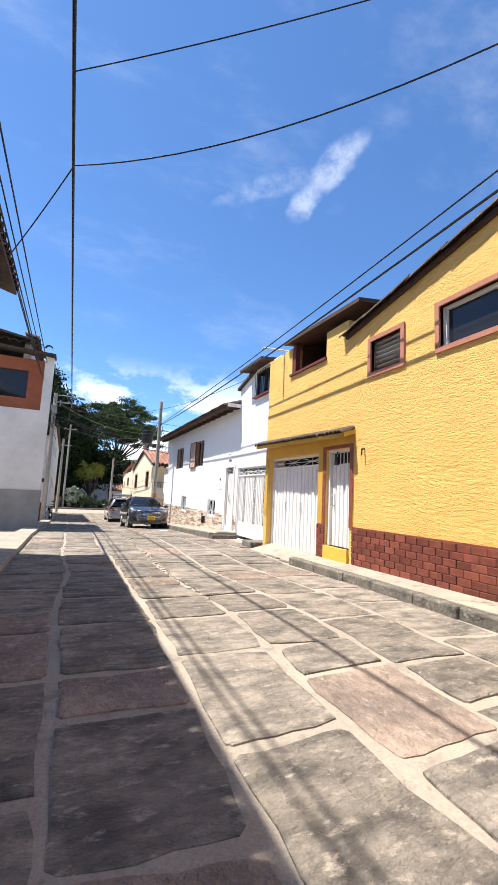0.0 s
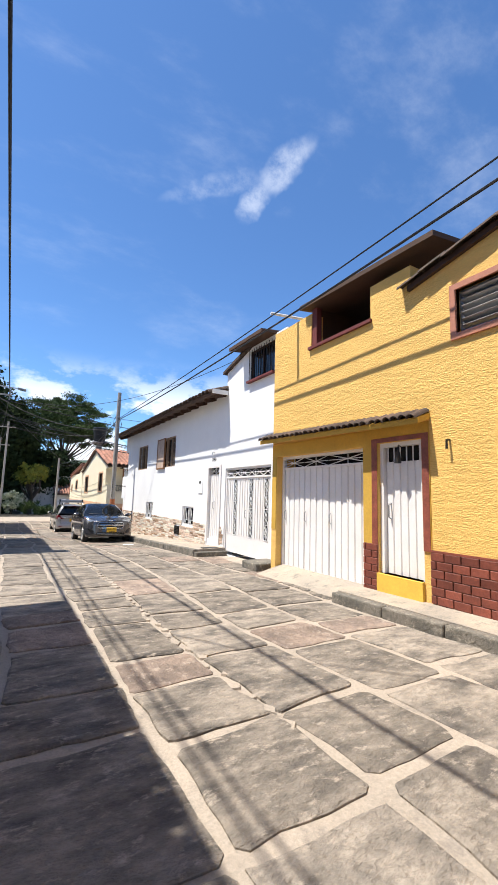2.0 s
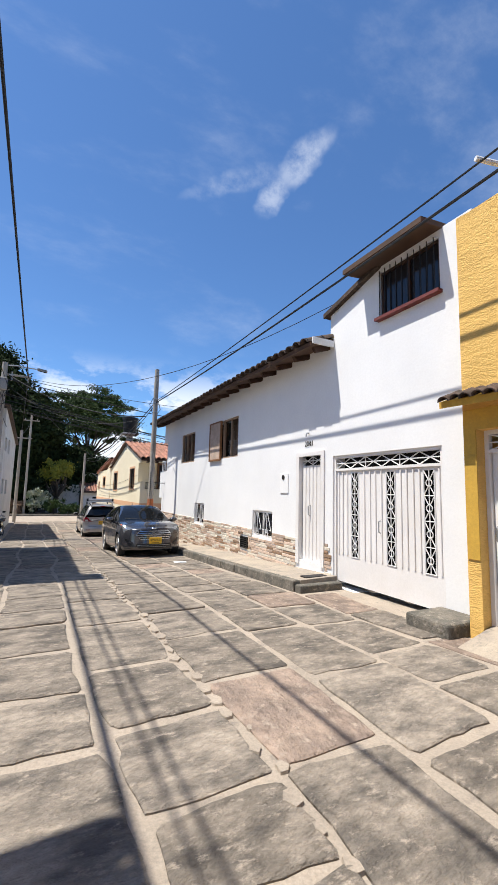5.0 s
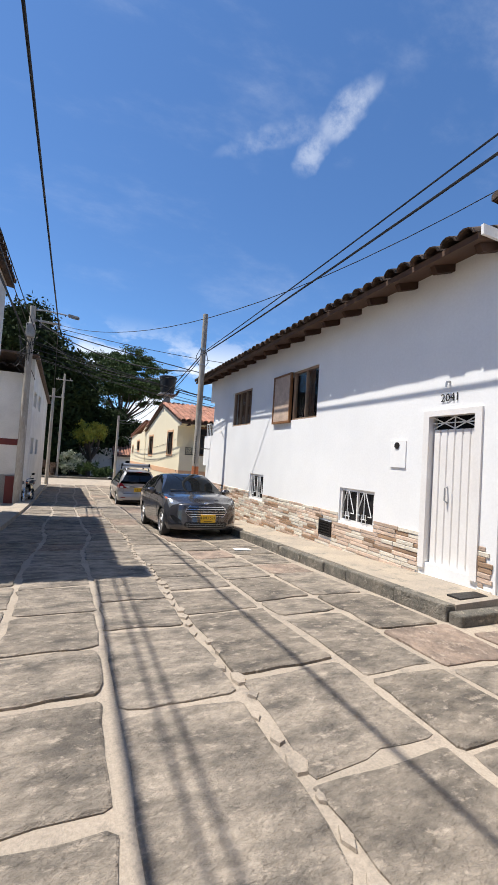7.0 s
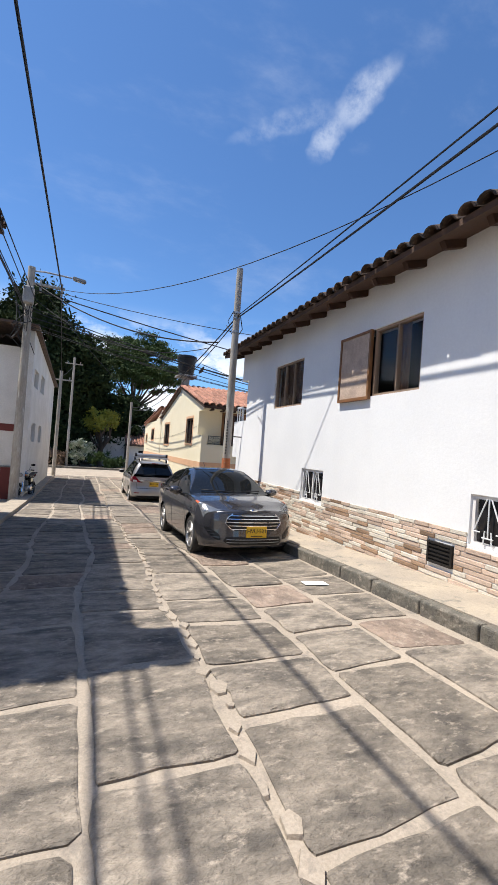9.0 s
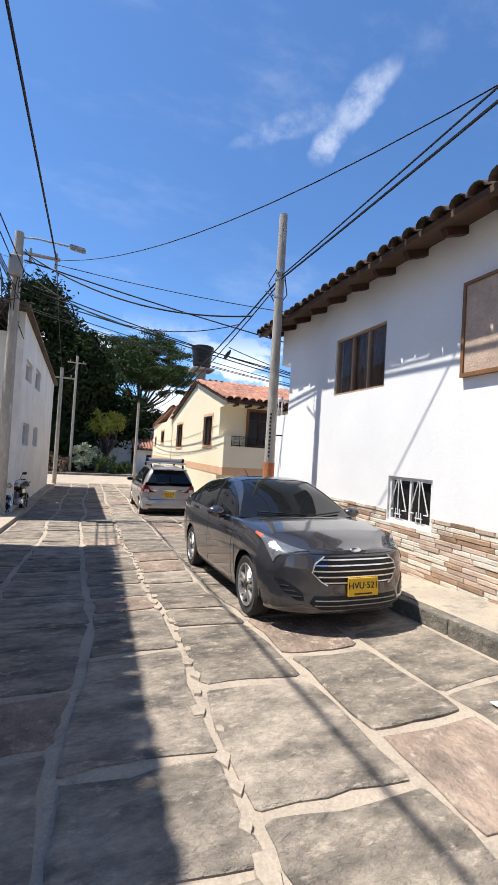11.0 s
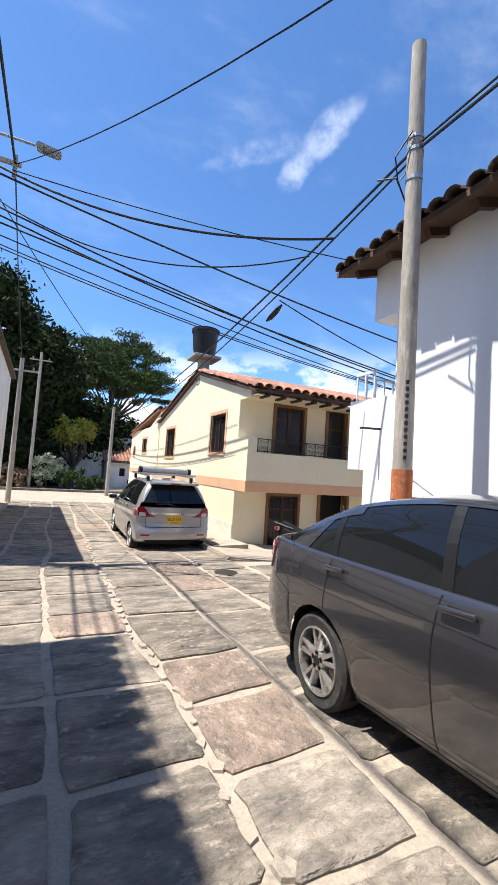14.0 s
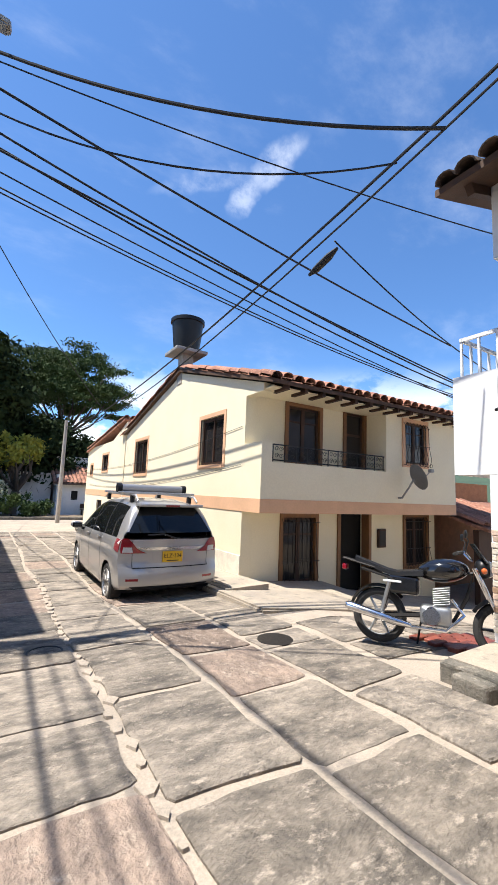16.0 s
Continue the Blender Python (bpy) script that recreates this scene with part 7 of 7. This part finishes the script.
def bush(label, x, y, r, h, seed, mat, n=2500):
    b = thing("bush", label, "bush", (x, y, g(y)))
    q = random.Random(seed)
    pts = [Vector((q.uniform(-r, r), q.uniform(-r, r), q.uniform(0.15, 1) * h)) for _ in range(26)]
    bm = bmesh.new()
    tube(bm, [(0, 0, -0.1), (0.03, 0, h * 0.5), (0.0, 0.05, h * 0.8)], [0.05, 0.04, 0.02], 6)
    part("stem", bm, "bark", b)
    ob = new("foliage", leaf_mesh("foliage", pts, (0.25, 0.25, 0.2), n, 0.09, seed, mat))
    ob.parent = b
    return b


bush("pale-flowering rounded garden bush", 0.5, 51.8, 0.8, 2.4, 21, "blossom")
bush("green garden bush by the kerb", 2.0, 51.5, 0.9, 1.4, 22, "leaf")
bush("green garden bush by the kerb", 3.4, 52.0, 0.7, 0.9, 23, "leaf")
bush("reddish garden bush by the kerb", -2.0, 52.0, 1.2, 1.4, 24, "clad_b")
bush("green garden bush by the kerb", -4.2, 52.0, 1.2, 1.6, 25, "leaf_dark")
bm = soft_box(-14, 16, 49.9, 50.15, -1.3, -0.93, 0.03)
solo("kerb", bm, "kerb", "stone kerb of the garden at the street end", "kerb", "structure")
bm = boxes((-14, 16, 50.15, 53, -1.3, -0.98))
solo("garden_bed", bm, "earth", "dry earth garden bed behind the kerb", "garden bed", "structure")
gw = thing("wall_garden", "weathered white garden wall, its greyer paint standing in for tree shade", "wall", (0, 56, -1.1), "structure")
# greyer white chosen to paint in the shade of the trees
part("wall_face", boxes((1.4, 4.6, 0, 0.25, -0.2, 3.0)), "white_old", gw)
fh = thing("wall_far_house", "small white house with a dark tiled roof at the street end", "house", (8, 54.5, -1.1), "structure")
part("front_wall", wall_mesh("x", 0, 0.25, -3.2, 9, -0.3, lambda x: 2.3, [(-2.2, -1.75, 1.1, 1.75)]), "white_old", fh)
part("side_wall", boxes((-3.2, -2.95, 0.26, 6, -0.3, 2.9)), "white_old", fh)
part("roof", slab([(-3.5, -0.5, 2.25), (9, -0.5, 2.25), (9, 3, 3.6), (-3.5, 3, 3.6)]), "tile_old", fh, "dark tiled roof")
part("upper_wall", boxes((-3, 9, 3.1, 3.4, 3.0, 4.4)), "white_old", fh)
# black panel painted as the shade in the window opening
part("window_hole", boxes((-2.2, -1.75, 0.12, 0.16, 1.1, 1.75)), "dark", fh)
lay_tiles(fh, t_cream, (-3.5, 2.9, 3.6), (1, 0, 0), Vector((0, -3.5, -1.35)), 14, 8, 0.28, 0.44, 61)
bench = thing("bench", "dark wooden bench against the far white house", "bench", (7.2, 54.1, -1.1))
part("seat", boxes((-0.75, 0.75, -0.25, 0.15, 0.4, 0.46)), "wood", bench)
part("backrest", boxes((-0.75, 0.75, 0.16, 0.2, 0.5, 0.85)), "wood", bench)
for x in (-0.65, 0.65):
    part("leg", boxes((x - 0.04, x + 0.04, -0.2, 0.14, 0, 0.4)), "dark_iron", bench)
# wooded hills that close the distance
bm = bmesh.new()
cols = []
for i in range(61):
    a = radians(-75 + 150 * i / 60)
    x, y = 420 * math.sin(a), 420 * math.cos(a)
    h = 26 + 16 * noise.noise(Vector((i * 0.13, 3, 0))) + 5 * noise.noise(Vector((i * 0.6, 9, 0)))
    cols.append([bm.verts.new((x * 0.75, y * 0.75, -3)), bm.verts.new((x * 0.88, y * 0.88, h * 0.6)), bm.verts.new((x, y, h))])
for a, b in zip(cols, cols[1:]):
    for i in range(2):
        bm.faces.new((a[i], b[i], b[i + 1], a[i + 1]))
solo("backdrop", bm, "hill", "distant wooded green hills", "hills", "structure", smooth=True)


# ---- pieces: base bricks, cladding strips, flagstones ----
def brick_run(parent, y0, y1, z0, z1, x, off, bw=0.225, bh=0.104):
    rows = int(round((z1 - z0) / bh))
    bh = (z1 - z0) / rows
    cache = {}
    for r in range(rows):
        y = y0 - (bw / 2 if r % 2 else 0)
        while y < y1 - 0.02:
            a, b = max(y, y0), min(y + bw, y1)
            y += bw
            if b - a < 0.04:
                continue
            key = round(b - a, 2)
            if key not in cache:
                cache[key] = mesh_of("brick", soft_box(-0.02, 0.012, 0.004, key - 0.004, 0.004, bh - 0.004, 0.005, 1), "brick")
            ob = new("brick", cache[key])
            ob.parent = parent
            ob.location = (x - off[0], a - off[1], z0 + bh * r - off[2])


OFF = (YX, 1, 0)
brick_run(yellow, -0.8, 6.25, 0.27, 0.9, YX - 0.012, OFF)
brick_run(yellow, 7.14, 7.41, 0.2, 0.9, YX - 0.012, OFF)
part("brick_grout", boxes((-0.01, -0.001, -10, 5.25, 0.0, 0.9), (-0.01, -0.001, 6.135, 6.41, 0.0, 0.9)), "grout", yellow)
part("brick_coping", boxes((-0.03, -0.011, -1.8, 5.25, 0.9, 0.925)), "brick", yellow)

rng = random.Random(77)
clad_meshes = {}
for r in range(16):
    z = 0.70 - 0.062 * (r + 1)
    y = 13.0 + rng.uniform(-0.2, 0)
    while y < 24.24:
        d = rng.choice((0.26, 0.34, 0.42, 0.5))
        a, b = max(y, 12.86), min(y + d, 24.24)
        y += d
        for p, q, lo, hi in ((13.06, 13.98, -1, 3), (14.96, 15.93, 0.54, 3), (19.22, 20.11, 0.52, 3), (16.1, 16.52, 0.18, 0.5)):
            if a < q and b > p and z + 0.055 > lo and z < hi:
                a, b = (a, min(b, p)) if a < p else (max(a, q), b)
        if b - a < 0.05 or z + 0.06 < g((a + b) / 2) + 0.17:
            continue
        key = (round(b - a, 2), rng.choice(("clad_a", "clad_a", "clad_a", "clad_c", "clad_c", "clad_b")), rng.choice((0.01, 0.014, 0.019)))
        if key not in clad_meshes:
            clad_meshes[key] = mesh_of("cladding_stone", soft_box(-key[2], 0.002, 0.003, key[0] - 0.003, 0.003, 0.059, 0.006, 1), key[1])
        ob = new("cladding_stone", clad_meshes[key])
        ob.parent = white
        ob.location = (-0.002, a - 17, z)


def flagstone(x0, x1, y0, y1, edge, rr):
    """An uneven stone slab with a worn rim: outline of jittered points, raised a little over the mortar."""
    bm = bmesh.new()
    cx, cy = (x0 + x1) / 2, (y0 + y1) / 2
    pts = []
    nx, ny = 5, 5
    cut = rr.uniform(0.012, 0.05)
    raw = [(x0 + cut + (x1 - x0 - 2 * cut) * i / nx, y0) for i in range(nx + 1)] + [(x1, y0 + cut + (y1 - y0 - 2 * cut) * i / ny) for i in range(ny + 1)] + \
          [(x1 - cut - (x1 - x0 - 2 * cut) * i / nx, y1) for i in range(nx + 1)] + [(x0, y1 - cut - (y1 - y0 - 2 * cut) * i / ny) for i in range(ny + 1)]
    for x, y in raw:
        k = noise.noise(Vector((x * 2.1, y * 2.1, 4))) * 0.07 + rr.uniform(-0.02, 0.02)
        wx = edge * noise.noise(Vector((x * 0.6, y * 0.35, 1)))
        wy = edge * noise.noise(Vector((x * 0.5, y * 0.5, 7)))
        pts.append((x + wx + k * (1 if x > cx else -1) * 0.6, y + wy + k * (1 if y > cy else -1) * 0.6))
    h = rr.uniform(0.008, 0.024)
    tx, ty = rr.uniform(-0.006, 0.006), rr.uniform(-0.006, 0.006)
    rings = []
    for inset, dz in ((0.0, -0.03), (0.003, h * 0.6), (0.022, h)):
        ring = []
        for x, y in pts:
            v = Vector((cx - x, cy - y))
            v = v.normalized() * inset if v.length else v
            px, py = x + v.x, y + v.y
            ring.append(bm.verts.new((px - cx, py - cy, ground_z(px, py) - ground_z(cx, cy) + dz + (tx * (px - cx) + ty * (py - cy) if dz > 0 else 0))))
        rings.append(ring)
    n = len(pts)
    for a, b in zip(rings, rings[1:]):
        for i in range(n):
            bm.faces.new((a[i], a[(i + 1) % n], b[(i + 1) % n], b[i]))
    bm.faces.new(rings[-1])
    return bm, (cx, cy, ground_z(cx, cy))


rs = random.Random(2024)
LANES = [-0.84, 0.02, 0.86, 1.62, 2.44, 3.28, 4.14]
count = 0


def lay(x0, x1, y, y_end, joint):
    global count
    while y < y_end - 0.3:
        d = min(rs.choice((0.6, 0.75, 0.85, 0.95, 1.1, 1.25)) + rs.uniform(-0.08, 0.08), y_end - y)
        if d > 0.35:
            bm, at = flagstone(x0 + joint, x1 - joint, y + joint, y + d - joint, 0.16, rs)
            ob = part("flagstone", bm, "stone_pink" if rs.random() < 0.14 else "stone", ground)
            ob.location = at
            count += 1
        y += d


for x0, x1 in zip(LANES, LANES[1:]):
    lay(x0, x1, 0.2 + rs.uniform(-0.6, 0), 42.0, 0.036)
for x0, x1 in ((4.16, 4.72),):
    lay(x0, x1, 7.6, 12.5, 0.03)
for x0, x1 in ((4.2, 5.3), (5.3, 6.4), (6.4, 7.6)):
    lay(x0, x1, 24.7, 26.4, 0.04)

# small red brick ramp beside the motorcycle
ramp = thing("pavement_ramp", "patch of red paving bricks at the lane's edge", "pavement", (5.3, 24.75, ground_z(5.3, 24.75)), "structure")
ramp_brick = mesh_of("brick", soft_box(-0.11, 0.11, -0.055, 0.055, -0.02, 0.035, 0.008, 1), "brick")
for i in range(5):
    for j in range(7):
        ob = new("brick", ramp_brick)
        ob.parent = ramp
        x, y = -0.2 + 0.235 * i + (0.11 if j % 2 else 0), -0.35 + 0.12 * j
        ob.location = (x, y, ground_z(5.3 + x, 24.75 + y) - ground_z(5.3, 24.75) + 0.02)

# thin repair line of cracked cement between two lanes of flagstones
rq = random.Random(91)
crack = bmesh.new()
for k in range(120):
    y = 5 + 0.22 * k
    x = 1.62 + 0.16 * noise.noise(Vector((1.62 * 0.6, y * 0.35, 1))) + rq.uniform(-0.05, 0.05)
    n = rq.randint(4, 6)
    r = rq.uniform(0.03, 0.08)
    ring = [(x + r * rq.uniform(0.6, 1) * math.cos(2 * math.pi * i / n), y + 1.5 * r * rq.uniform(0.6, 1) * math.sin(2 * math.pi * i / n)) for i in range(n)]
    lo = [crack.verts.new((px, py, ground_z(px, py) - 0.01)) for px, py in ring]
    hi = [crack.verts.new((px * 0.9 + x * 0.1, py * 0.9 + y * 0.1, ground_z(px, py) + 0.014 + rq.uniform(0, 0.008))) for px, py in ring]
    crack.faces.new(hi)
    for i in range(n):
        crack.faces.new((lo[i], lo[(i + 1) % n], hi[(i + 1) % n], hi[i]))
solo("broken_mortar", crack, "mortar", "broken lumps of pale cement along a joint of the paving", "rubble", "stuff")
